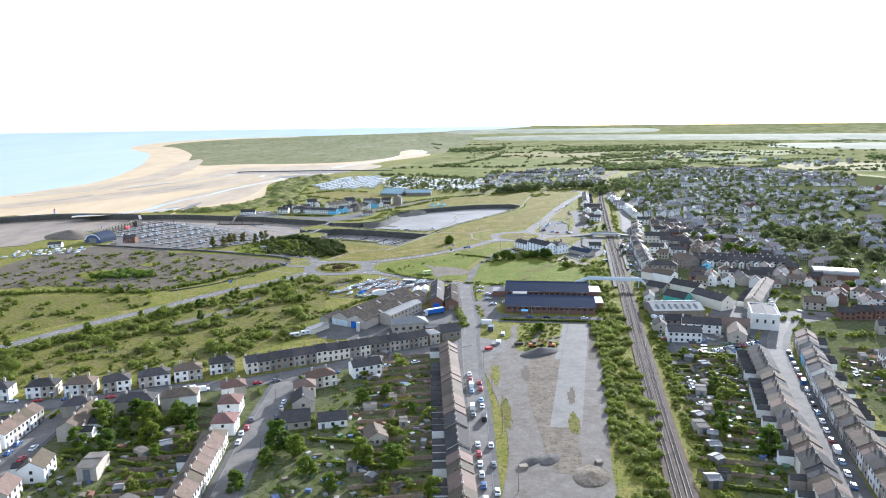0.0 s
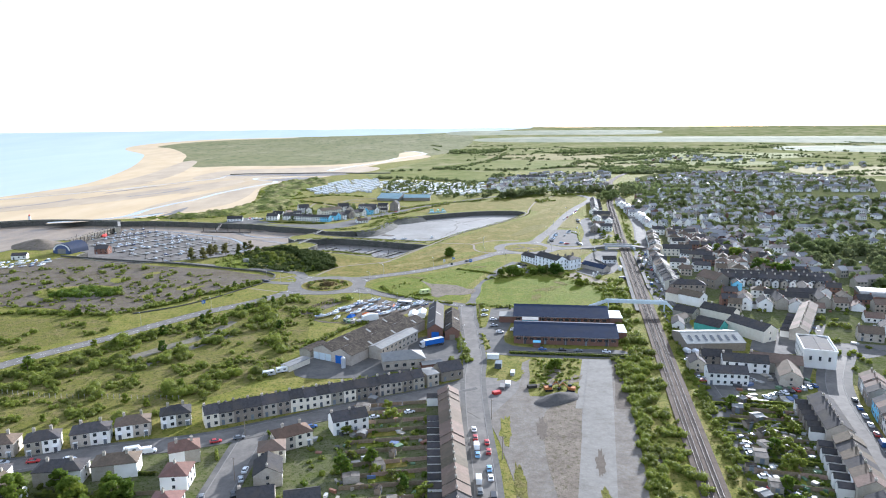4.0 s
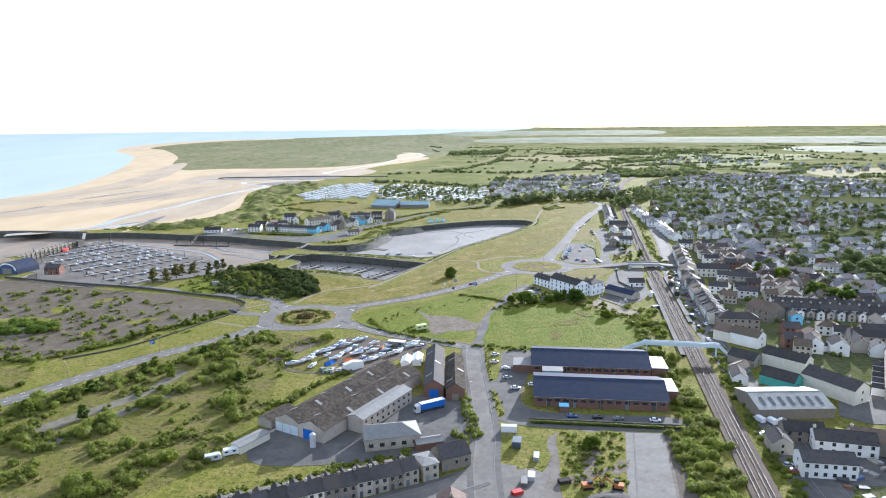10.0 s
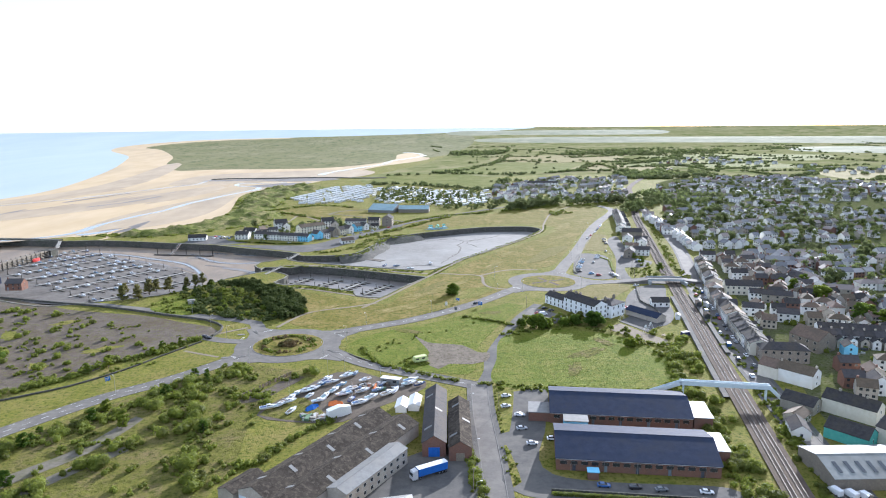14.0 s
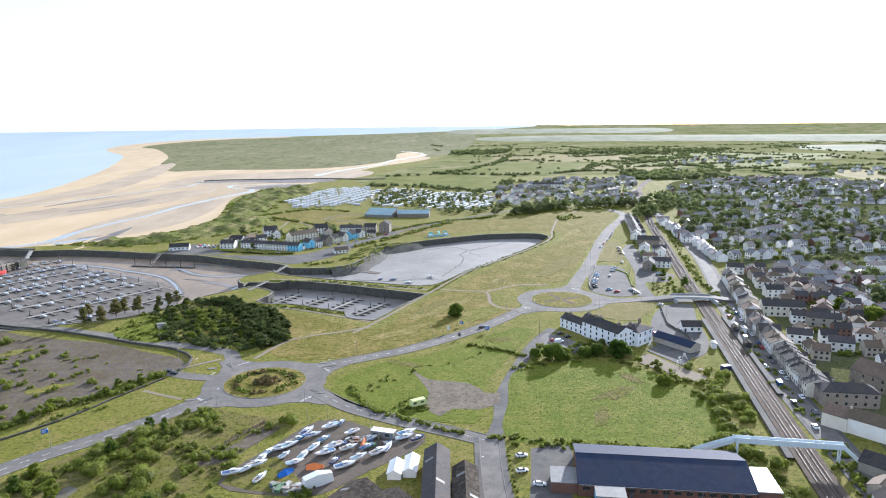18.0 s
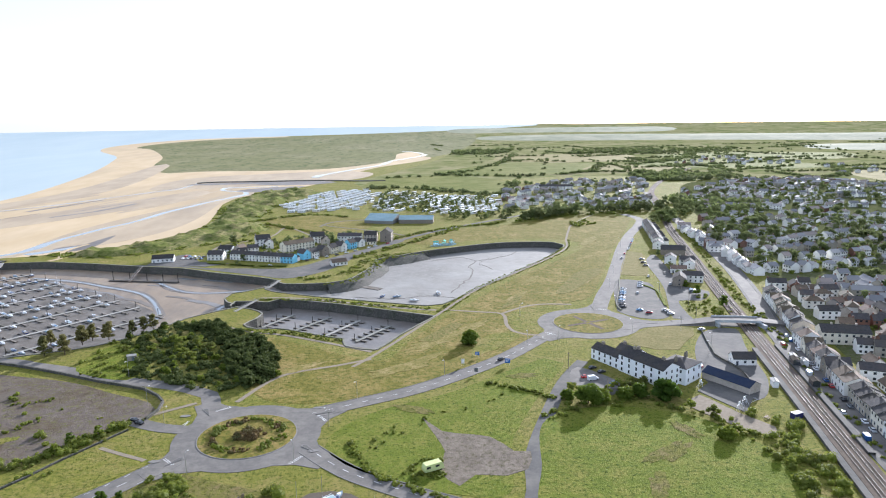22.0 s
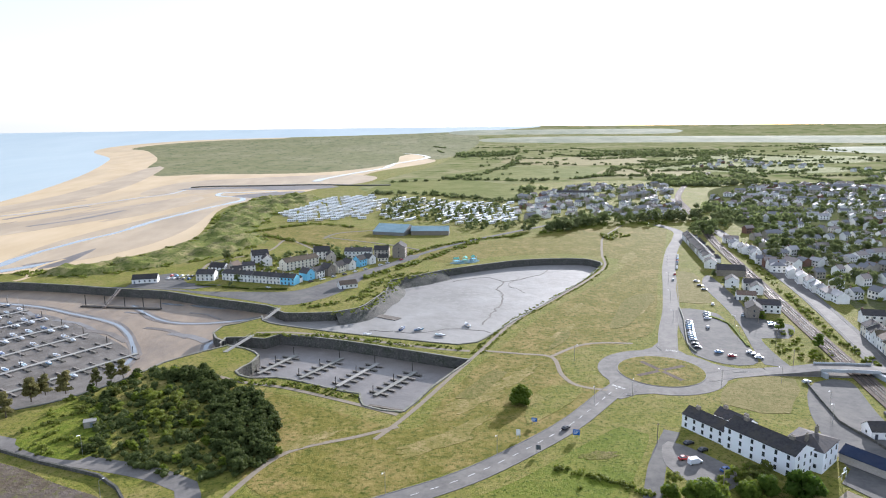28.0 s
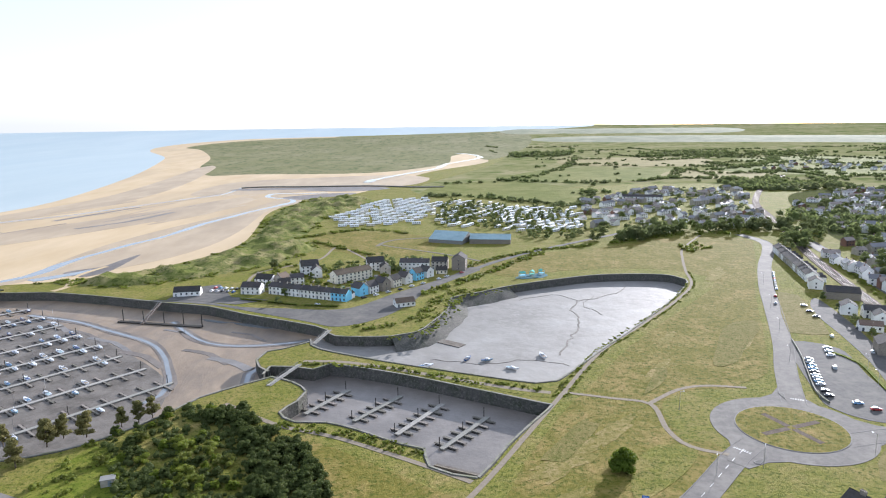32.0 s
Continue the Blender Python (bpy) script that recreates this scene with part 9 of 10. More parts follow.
# ---- wood, pines, lone tree and hedgerows ----
random.seed(11)
WOOD = [(-137, 616), (-150, 638), (-142, 668), (-121, 694), (-98, 682), (-84, 668), (-66, 652), (-52, 622), (-48, 596), (-60, 580), (-88, 587), (-116, 603)]
DARKWOOD = [(-100, 690), (-84, 668), (-66, 652), (-54, 622), (-50, 598), (-60, 584), (-72, 600), (-80, 632), (-96, 664), (-112, 676)]
for i, (x, y) in enumerate(scatter_in(DARKWOOD, 120, 1)):
    wood_tree("dark", x, y, random.uniform(0.56, 0.86))
CLEARING = [(-154, 620), (-148, 660), (-138, 652), (-129, 634), (-124, 612), (-130, 602), (-142, 606)]
for i, (x, y) in enumerate(scatter_in(WOOD, 120, 2)):
    if not inside((x, y), CLEARING):
        if inside((x, y), DARKWOOD):
            wood_tree("dark", x, y, random.uniform(0.5, 0.72))
        else:
            wood_tree("broad" if i % 2 else "dark", x, y, random.uniform(0.42, 0.6))
for x, y, s in ((-109, 650, 1.5), (-100, 649, 1.6), (-103, 632, 1.5), (-94, 617, 1.3), (-107, 641, 1.5), (-98, 626, 1.5), (-122, 643, 1.3), (-92, 640, 1.5), (-114, 655, 1.4), (-137, 643, 1.2), (-130, 660, 1.3)):
    wood_tree("bush", x, y, s * 1.3)
for kind, chunks in WOOD_LEAVES.items():
    tagged(new("woodland_canopy", quads_mesh("woodland_canopy", np.concatenate(chunks), {"dark": M_PINE, "bright": M_SCRUB, "green": M_LEAF}[kind])), {"dark": "dark pine canopy of a small wood", "bright": "light green bushes inside the wood", "green": "green broadleaf canopy of a small wood"}[kind], "trees", "", "stuff")
# undergrowth in the conifer colour: shade below the pines is painted in
scrub("woodland_undergrowth", [p for p in scatter_in(WOOD, 420, 3) if not inside(p, CLEARING)], 1.7, M_PINE, "green undergrowth of the small wood, pine shade in its dark colour", 4, 1.4)
scrub("clearing_scrub", scatter_in(CLEARING, 34, 303), 1.3, M_SCRUB, "low bushes in the grass clearing", 304, 1.5)
HUT = thing("brick_hut", "small pale hut with a flat roof in the clearing", "hut", at=spot(-127.4, 628.5, 20))
bm = bmesh.new()
box(bm, -2.2, 2.2, -1.6, 1.6, -0.2, 2.5)
part("wall", bm, M_PEBBLE, HUT)
bm = bmesh.new()
box(bm, -2.4, 2.4, -1.8, 1.8, 2.5, 2.7)
part("roof", bm, M_PALESHEET, HUT)
add_door(HUT, 0.6, -1.6, 0)
for x, y in ((-181, 658), (-166.2, 661), (-161.4, 664), (-164, 657), (-152.8, 664.5), (-143, 672.9), (-138, 677), (-134, 681), (-166, 641), (-176, 640)):
    plant("pine", x, y, 0.9)
plant("dome", 47, 632.4, 1.0)
plant("broad", 47.5, 632.4, 0.85)
plant("broad", 45, 631.6, 0.8)
scrub("tree_thicket", [(46 + 2 * math.cos(a), 632 + 2 * math.sin(a)) for a in (0, 2, 4)], 1.6, M_SCRUB, "low green growth round the lone tree", 6)
patch("green_sward", [(46, 612), (49, 628), (55, 640), (66, 650), (78, 646), (72, 634), (58, 620)], 0.05, M_LAND, "patch of lusher green grass", "grass", 0.1)
M_WORN = surface("worn_turf", (0.150, 0.128, 0.040), (0.235, 0.190, 0.074), 2.5, 0.95, 0.85, 0.6, (0.120, 0.122, 0.026), 8, spec=0.04, speck=((0.085, 0.095, 0.018), 1.8))
for ring in ([(118.7, 729.6), (132, 758), (146.7, 786.1), (160, 800), (171, 804), (168.9, 787.7), (147.1, 757), (130.9, 733.1)], [(74.5, 696.1), (84, 716), (90.6, 727.7), (95, 727.3), (90, 714), (82, 703.1)], [(20, 640), (30, 655), (42, 672), (48, 668), (38, 652), (28, 638)]):
    patch("worn_grass", ring, 0.045, M_WORN, "worn dry streak across the green", "grass", 0.1)
for k, (cx, cy, rx, ry, m) in enumerate(((104, 505, 12, 4, M_HEATH), (92, 484, 10, 3, M_HEATH), (118, 522, 8, 3, M_HEATH), (14, 552, 9, 3, M_HEATH), (66, 584, 7, 3, M_HEATH))):
    patch("rough_blot", ragged(cx, cy, rx, ry, 30 + 40 * k, 560 + k), 0.04, m, "rougher patch of grass in the meadow", "grass", 0.05, smooth=False)
# concrete fence posts across the scrub
FENCE = thing("post_fence", "row of old concrete fence posts in the scrub", "fence", at=spot(-180.6, 348.6))
bm = bmesh.new()
box(bm, -0.09, 0.09, -0.09, 0.09, -0.2, 2.0)
box(bm, -0.09, 0.3, -0.08, 0.08, 1.95, 2.1)
post = finish("post", bm, M_COPING)
for i in range(34):
    f = i / 33
    o = new("post", post)
    o.parent, o.location = FENCE, (85 * f, -9.4 * min(1, f * 3) * 0.9 - 12 * max(0, f - 0.33), 0)
SLABS = thing("slab_fence", "broken fence of brown upright boards", "fence", at=spot(-60.2, 466.2, 0))
bm = bmesh.new()
box(bm, -0.7, 0.7, -0.07, 0.07, -0.2, 1.7)
slab = finish("slab", bm, M_FENCE)
for i in range(16):
    if i not in (4, 9):
        o = new("slab", slab)
        o.parent = SLABS
        o.matrix_basis = Matrix.Translation((i * 1.12, i * 1.6, 0)) @ Matrix.Rotation(radians(55), 4, "Z")
# roundabout shrubs
M_RUSSET = surface("russet_leaves", (0.10, 0.065, 0.03), (0.17, 0.12, 0.05), 1.2, 0.8, 0.7, 0.3, (0.06, 0.09, 0.025), 6, thin=0.3)
for k, (m, size, arcs, label) in enumerate(((M_SCRUB, 1.5, ((62, 92), (150, 178), (300, 330), (10, 26)), "golden-green mounded shrubs in a ring bed"), (M_RUSSET, 1.3, ((100, 140), (185, 215), (255, 285), (28, 50)), "russet shrubs in a ring bed"), (M_LEAF, 1.4, ((40, 60), (220, 250), (335, 355), (120, 148)), "dark green shrubs in a ring bed"))):
    scrub("flower_bed", [(ROUND_1[0] + (13.0 + random.uniform(-1.2, 1.2)) * math.cos(radians(a)), ROUND_1[1] + (13.0 + random.uniform(-1.2, 1.2)) * math.sin(radians(a))) for a0, a1 in arcs for a in range(a0, a1, 5)], size, m, label, 310 + k, 2.4, 0.28)
scrub("flower_bed", [(ROUND_1[0] + random.uniform(-4.5, 4.5), ROUND_1[1] + random.uniform(-3.5, 3.5)) for i in range(34)], 1.7, M_RUSSET, "russet shrubs in the middle bed of a roundabout", 8, 2.0, 0.34)
# traffic islands at the mouths of the roundabouts
for x, y, t in ((-26, 522, 130), (-23, 553, 25), (-73, 517, 50), (-72, 559, 115), (97.8, 637, 215), (133.3, 692, 78), (157.8, 655.8, 5)):
    ob = thing("traffic_island", "small kerbed traffic island at a roundabout", "traffic island", "", "structure", at=spot(x, y, t))
    bm = bmesh.new()
    prism(bm, [(-4, 0), (3, -1.3), (4.2, 0), (3, 1.3)], 0.05, 0.26)
    part("kerb", bm, M_KERB, ob)
    bm = bmesh.new()
    prism(bm, [(-3.4, 0), (2.8, -1.0), (3.7, 0), (2.8, 1.0)], 0.24, 0.275)
    part("paving", bm, M_TARMAC, ob)
# meadow bushes below the hotel
for x, y, s in ((88, 550, 1.05), (94, 552, 0.9), (80, 555, 0.7), (122, 551, 1.1), (105, 553, 0.8), (112, 555, 0.75), (130, 513, 0.8)):
    plant("dome", x, y, s)
for x, y in ((100, 560), (105, 562), (110, 561), (115, 560), (112, 566), (107, 556), (132, 515), (136, 517), (84, 562), (128, 540), (134, 532), (118, 566)):
    plant("bush", x, y, 1.3)


def along_line(line, n, wide, seed):
    rng = random.Random(seed)
    pts = curve_through(line, False, 2.0)
    out = []
    for i in range(n):
        p = rng.choice(pts)
        out.append((p[0] + rng.uniform(-wide, wide), p[1] + rng.uniform(-wide, wide)))
    return out


def field_scrub(ring, n, seed, clumping=30.0):
    """Bushes gathered into patches with clearings."""
    out = []
    for p in scatter_in(ring, n * 4, seed):
        if noise.noise((p[0] / clumping, p[1] / clumping, seed)) > 0.08:
            out.append(p)
        if len(out) >= n:
            break
    return out


scrub("scrub_bushes", field_scrub([(-330, 310), (-262, 318), (-215, 380), (-165, 440), (-172, 462), (-330, 462)], 230, 5, 18), 1.8, M_SCRUB, "scattered green scrub beyond the road", 251, 1.5)
SCRUBLAND = [(-205, 365), (-96, 488), (-75, 510), (-52, 500), (-30, 492), (-44, 478), (-52, 448), (-50, 430), (-48, 395), (-66, 350), (-90, 325), (-100, 310), (-150, 300), (-230, 296), (-260, 300)]
scrub("scrub_bushes", field_scrub(SCRUBLAND, 560, 3, 15), 1.5, M_SCRUB, "scattered green scrub on rough grassland", 9, 1.5)
scrub("scrub_thicket", field_scrub(SCRUBLAND, 130, 8, 26) + [(-81, 446), (-78, 450), (-85, 444), (-100, 341), (-104, 345), (-97, 338), (-136, 314), (-98, 424), (-180, 352), (-60, 372), (-68, 366)], 3.2, M_SCRUB, "taller bramble and willow thickets", 10, 1.4)
scrub("roadside_bushes", along_line([(-68, 502), (-84, 478), (-109, 455), (-128, 433), (-149, 407), (-182, 373), (-232, 303)], 330, 5, 3), 2.1, M_SCRUB, "thick bushes along the road embankment", 11, 1.5)
scrub("verge_bushes", along_line([(-99, 552), (-118, 531), (-139, 508), (-159, 488), (-184, 472), (-220, 480), (-250, 482), (-330, 472)], 230, 3, 4), 1.8, M_SCRUB, "bushes between the road and the waste ground", 12, 1.5)
for p in along_line([(-105, 548), (-140, 508), (-162, 486), (-205, 474)], 10, 3, 9) + along_line([(-80, 490), (-112, 452), (-150, 402)], 10, 4, 10) + scatter_in(SCRUBLAND, 22, 12):
    plant("broad", p[0], p[1], random.uniform(0.35, 0.7))
scrub("waste_weeds", field_scrub([(-320, 610), (-230, 630), (-164, 596), (-100, 552), (-110, 515), (-140, 488), (-194, 472), (-320, 505)], 330, 14, 11) + [(-217 + 13 * math.cos(a * 2.4) * (a / 40) ** 0.5, 528 + 9 * math.sin(a * 2.4) * (a / 40) ** 0.5) for a in range(40)], 1.1, M_SCRUB, "sparse weeds on the waste ground", 13)
scrub("waste_bushes", field_scrub([(-320, 610), (-230, 630), (-164, 596), (-100, 552), (-110, 515), (-140, 488), (-194, 472), (-320, 505)], 90, 15, 9), 2.3, M_SCRUB, "clumps of bushes on the waste ground", 414)
scrub("mound_bushes", [(-217 + 20 * math.cos(a * 2.4) * (a / 60) ** 0.5, 528 + 10 * math.sin(a * 2.4) * (a / 60) ** 0.5) for a in range(60)], 3.1, M_LEAF, "bushes over a mound on the waste ground", 313, 1.4)
scrub("bank_bushes", along_line([(58, 150), (84, 232), (108, 330), (118, 372), (128, 420), (134, 452), (146, 486), (156, 525)], 300, 6.5, 15), 2.3, M_SCRUB, "dense green bushes beside the railway", 14, 1.5)
scrub("bank_bushes", along_line([(106, 361), (99.9, 333.7), (95.5, 304.6), (84, 262), (72, 215)], 150, 1.6, 415), 1.8, M_SCRUB, "dense hedge along the edge of the slabs", 416, 1.8)
scrub("site_weeds", scatter_in([(64, 366), (88, 363), (76, 326), (56, 328)], 90, 417), 0.9, M_SCRUB, "weeds and brambles on the cleared site", 418, 1.6)
scrub("bank_bushes", along_line([(66, 100), (90, 176), (104, 232), (134, 338), (156, 415), (168, 452)], 340, 3.2, 16), 1.5, M_SCRUB, "green hedge along the railway", 15, 1.6)
scrub("bank_bushes", along_line([(172, 470), (190, 540), (205, 590), (222, 648), (240, 720), (275, 830), (320, 980)], 190, 3, 17), 1.2, M_SCRUB, "green lineside bushes", 16, 1.4)
scrub("meadow_edge", along_line([(46, 470), (60, 464), (90, 458), (114, 452), (128, 458)], 90, 3, 18), 1.1, M_SCRUB, "rough edge of the meadow", 17, 1.6)
scrub("meadow_edge", along_line([(66, 540), (90, 548), (118, 545), (140, 515), (146, 496)], 70, 4, 19), 1.2, M_SCRUB, "brambles round the meadow", 18, 1.5)
scrub("triangle_edge", along_line([(-12, 512), (4, 530), (24, 545), (50, 560), (72, 566)], 22, 3, 20), 0.8, M_SCRUB, "brambles in the grass triangle", 19, 1.5)
scrub("triangle_edge", along_line([(-10.9, 525.3), (-6.1, 510.1), (0.1, 499.4), (11.6, 490.1), (22.5, 481.8), (32.9, 474.7)], 90, 0.9, 441) + along_line([(49.1, 576.2), (61.6, 568.6), (74.3, 557.6)], 44, 1.2, 442), 1.0, M_SCRUB, "bramble line along an old fence in the grass", 443, 1.7)
scrub("rough_weeds", scatter_in([(8, 500), (16, 512), (23, 508), (22, 497), (14, 492)], 34, 444), 0.9, M_SCRUB, "tall weeds round the camper van", 445, 1.6)
scrub("dock_fringe", along_line([(-84, 742), (-40, 733), (0, 715), (30, 704)], 130, 2.5, 22) + along_line([(-80, 672), (-50, 662), (-26, 648)], 90, 3, 23) + along_line([(-26, 780), (-14, 820), (-2, 862), (20, 890)], 110, 4, 24), 0.8, M_SCRUB, "weeds along the dock walls", 20, 1.5)
scrub("path_fringe", along_line_points(offset_line(curve_through([(37, 695), (68, 751), (104, 798), (143, 850), (169, 893), (181, 937)], False, 3), 2.2), 150, 0.8, 241) + along_line_points(offset_line(curve_through([(37, 695), (68, 751), (104, 798), (143, 850), (169, 893)], False, 3), -2.4), 200, 0.9, 242), 0.55, M_SCRUB, "weeds along the dock path", 245, 2.0, 0.3)
scrub("quay_bank", along_line([(-60, 800), (-30, 815), (-18, 850), (0, 885)], 90, 5, 25), 1.2, M_SCRUB, "green bank beside the dock", 21, 1.4)
scrub("road_hedge", along_line([(4, 958), (40, 1000), (80, 1030), (130, 1050)], 130, 4, 26), 1.6, M_SCRUB, "hedge along the far lane", 22, 1.2)

# ---- dunes ----
DUNE_RING = [(-325, 925), (-288, 940), (-244, 985), (-217, 1046), (-210, 1110), (-226, 1228), (-236, 1332), (-214, 1480), (-130, 1500), (-100, 1440), (-150, 1280), (-150, 1180), (-150, 1120), (-125, 1050), (-150, 985), (-200, 930), (-250, 905)]
nx, ny, stp = 60, 130, 5.0
verts, faces, idx = [], [], {}
for j in range(ny):
    for i in range(nx):
        x, y = -330 + i * stp, 900 + j * stp
        if inside((x, y), DUNE_RING):
            edge = 1.0 if all(inside((x + dx * 12, y + dy * 12), DUNE_RING) for dx, dy in ((1, 0), (-1, 0), (0, 1), (0, -1))) else 0.0
            h = 5.5 * noise.noise((x / 22, y / 30, 0)) + 4.4 * noise.noise((x / 10, y / 13, 3)) + 2.6
            idx[(i, j)] = len(verts)
            verts.append((x, y, max(0.05, h) * edge + 0.02 * (1 - edge)))
for (i, j), a in idx.items():
    q = [idx.get(k) for k in ((i, j), (i + 1, j), (i + 1, j + 1), (i, j + 1))]
    if None not in q:
        faces.append(q)
M_DUNE = surface("dune_grass", (0.082, 0.105, 0.022), (0.180, 0.185, 0.055), 6, 0.95, 0.85, 0.6, (0.290, 0.240, 0.120), 30, spec=0.03, speck=((0.055, 0.074, 0.016), 4.0))
tagged(mesh_of("dunes", verts, faces, M_DUNE, None, True), "hummocky grassy sand dunes", "dunes", "", "structure")
scrub("dune_scrub", field_scrub(DUNE_RING, 700, 41, 18), 2.4, M_SCRUB, "dark green scrub in the dune hollows", 24, 1.0, 0.6, 0.5)

# ---- holiday park ----
def park_rows(ring, dx, dy, turn, seed, keep=0.86):
    rng = random.Random(seed)
    xs, ys = [p[0] for p in ring], [p[1] for p in ring]
    c, s = math.cos(radians(turn)), math.sin(radians(turn))
    cx, cy = sum(xs) / len(xs), sum(ys) / len(ys)
    for j in range(-30, 31):
        for i in range(-30, 31):
            u, v = i * dx + rng.uniform(-1, 1), j * dy
            x, y = cx + u * c - v * s, cy + u * s + v * c
            if inside((x, y), ring) and rng.random() < keep:
                yield x, y, rng


for x, y, r in park_rows([(-150, 1262), (-94, 1445), (-30, 1460), (-20, 1300), (-38, 1200), (-128, 1180)], 14, 15, 68, 1):
    k = r.choice((0, 0, 1, 2))
    place(("static", k), lambda: static_caravan(k), spot(x, y, 12 + r.uniform(-6, 6)))
for x, y, r in park_rows([(-29, 1400), (20, 1430), (70, 1390), (151, 1237), (120, 1125), (66, 1132), (-16, 1195)], 15, 17, 60, 2, 0.72):
    k = r.choice((0, 1, 1, 2))
    place(("static", k), lambda: static_caravan(k), spot(x, y, 40 + r.uniform(-30, 30)))
for p in scatter_in([(-10, 1300), (0, 1440), (60, 1400), (140, 1275), (125, 1190), (60, 1150), (-20, 1200)], 70, 43):
    plant("broad", p[0], p[1], random.uniform(0.4, 0.8))

# ---- the town beyond the railway, and the far village ----
FAR_KINDS = [(w, 7.5, h, 2.4, wall, roof, hip, label) for w, h, wall, roof, hip, label in ((8, 5.2, M_RENDER, M_SLATE, False, "white rendered house with a slate roof"), (8, 5.2, M_PEBBLE, M_TILE, False, "pebbledashed house with a brown tiled roof"), (11, 5.2, M_RENDER, M_TILE, True, "white semi-detached pair with a hipped tiled roof"), (12, 5.4, M_RENDER, M_SLATE, False, "wide white house with a slate roof"), (10, 2.9, M_RENDER, M_TILE, False, "white bungalow with a tiled roof"), (18, 5.4, M_PEBBLE, M_SLATE, False, "short buff terrace with a slate roof"), (9, 5.2, M_BRICK, M_SLATE, False, "red brick house with a slate roof"))]


def town(ring, row_gap, plot, turn, seed, keep=0.8, avoid=()):
    """Streets of houses facing one another over a district."""
    rng = random.Random(seed)
    xs, ys = [p[0] for p in ring], [p[1] for p in ring]
    c, s = math.cos(radians(turn)), math.sin(radians(turn))
    cx, cy = sum(xs) / len(xs), sum(ys) / len(ys)
    span = max(max(xs) - min(xs), max(ys) - min(ys))
    nj, ni = int(span / row_gap), int(span / plot)
    for j in range(-nj, nj + 1):
        kind = rng.randrange(7)
        for i in range(-ni, ni + 1):
            u, v = i * plot + rng.uniform(-2.5, 2.5), j * row_gap + rng.uniform(-3, 3) + 14 * math.sin(i * 0.09 + j * 0.35)
            x, y = cx + u * c - v * s, cy + u * s + v * c
            if not inside((x, y), ring) or rng.random() > keep or any(inside((x, y), a) for a in avoid):
                continue
            k = kind if rng.random() < 0.55 else rng.randrange(7)
            key = FAR_KINDS[k]
            m = spot(x, y, turn + (0 if j % 2 else 180) + (90 if (i // 5 + j) % 3 == 0 else 0) + rng.uniform(-9, 9), 0, rng.uniform(0.85, 1.15), rng.uniform(0.85, 1.1), rng.uniform(0.85, 1.12))
            if y > 740 or x > 300 or ("far", k) not in CACHE:
                FAR_HOUSES.setdefault(k, []).append(m)
            if y <= 740 and x <= 300:
                if ("far", k) not in CACHE:
                    FAR_HOUSES[k].pop()
                place(("far", k), lambda: simple_house(key), m)


FAR_HOUSES = {}
GROVES = [[(325, 555), (380, 550), (420, 570), (430, 640), (400, 640), (350, 600)], [(330, 700), (380, 720), (400, 780), (350, 770)], [(330, 480), (400, 470), (420, 520), (360, 530)]]
town([(268, 500), (330, 480), (420, 420), (520, 480), (560, 640), (480, 760), (330, 760), (282, 680)], 28, 11, 4, 1, 0.74, GROVES)
town([(290, 330), (340, 280), (460, 380), (400, 430), (310, 440)], 30, 10, -20, 2, 0.8)
town([(290, 770), (480, 770), (600, 800), (640, 960), (540, 1090), (380, 1060), (320, 940)], 32, 12, 12, 3, 0.7, GROVES)
town([(395, 1080), (560, 1100), (760, 1060), (900, 1250), (800, 1500), (620, 1480), (470, 1330)], 34, 14, -15, 4, 0.72)
town([(600, 700), (800, 760), (900, 950), (760, 1040), (650, 960)], 32, 13, 20, 5, 0.75)
town([(158, 1220), (206, 1437), (290, 1500), (372, 1548), (487, 1525), (425, 1350), (350, 1150), (168, 1118)], 30, 13, 30, 6, 0.66)
cottage(282, 1385, -11, 56, 12, 8.0, 2.6, "render", "slate", 0, 10, 3, label="long white three-storey block of flats")
town([(270, 715), (300, 830), (345, 980), (318, 985), (285, 850), (258, 722)], 20, 9, 74, 7, 0.85)
def cluster(ring, n, seed, turn, avoid=()):
    """Houses packed at all angles, as in an old town."""
    rng, done = random.Random(seed), []
    for p in scatter_in(ring, n * 6, seed):
        if len(done) >= n or any(math.hypot(p[0] - q[0], p[1] - q[1]) < 10.5 for q in done) or any(inside(p, a) for a in avoid):
            continue
        done.append(p)
        k = rng.randrange(7)
        m = spot(*p, turn + rng.choice((0, 90, 180)) + rng.uniform(-9, 9))
        if p[0] > 300:
            FAR_HOUSES.setdefault(k, []).append(m)
        else:
            place(("far", k), lambda: simple_house(FAR_KINDS[k]), m)


STEP_ROWS = [(222, 470), (312, 466), (314, 512), (236, 538), (226, 512)]
cluster([(206, 436), (236, 428), (250, 432), (300, 420), (300, 470), (222, 472), (206, 470)], 34, 21, -20, [[(208, 432), (232, 430), (232, 452), (208, 452)], [(292, 436), (332, 436), (332, 470), (292, 470)]])
cluster([(212, 520), (240, 540), (310, 515), (325, 560), (300, 640), (262, 640), (238, 590), (222, 560)], 48, 22, -18, [STEP_ROWS, [(228, 598), (262, 598), (262, 626), (228, 626)], [(215, 495), (232, 495), (232, 515), (215, 515)]])
cluster([(255, 652), (276, 712), (299, 731), (370, 721), (340, 660), (316, 645)], 46, 24, -16)
cluster([(262, 390), (300, 330), (340, 340), (330, 420), (280, 420)], 26, 23, -25)
town([(225, 345), (290, 300), (330, 330), (300, 380), (262, 390)], 24, 10, -20, 21, 0.8)
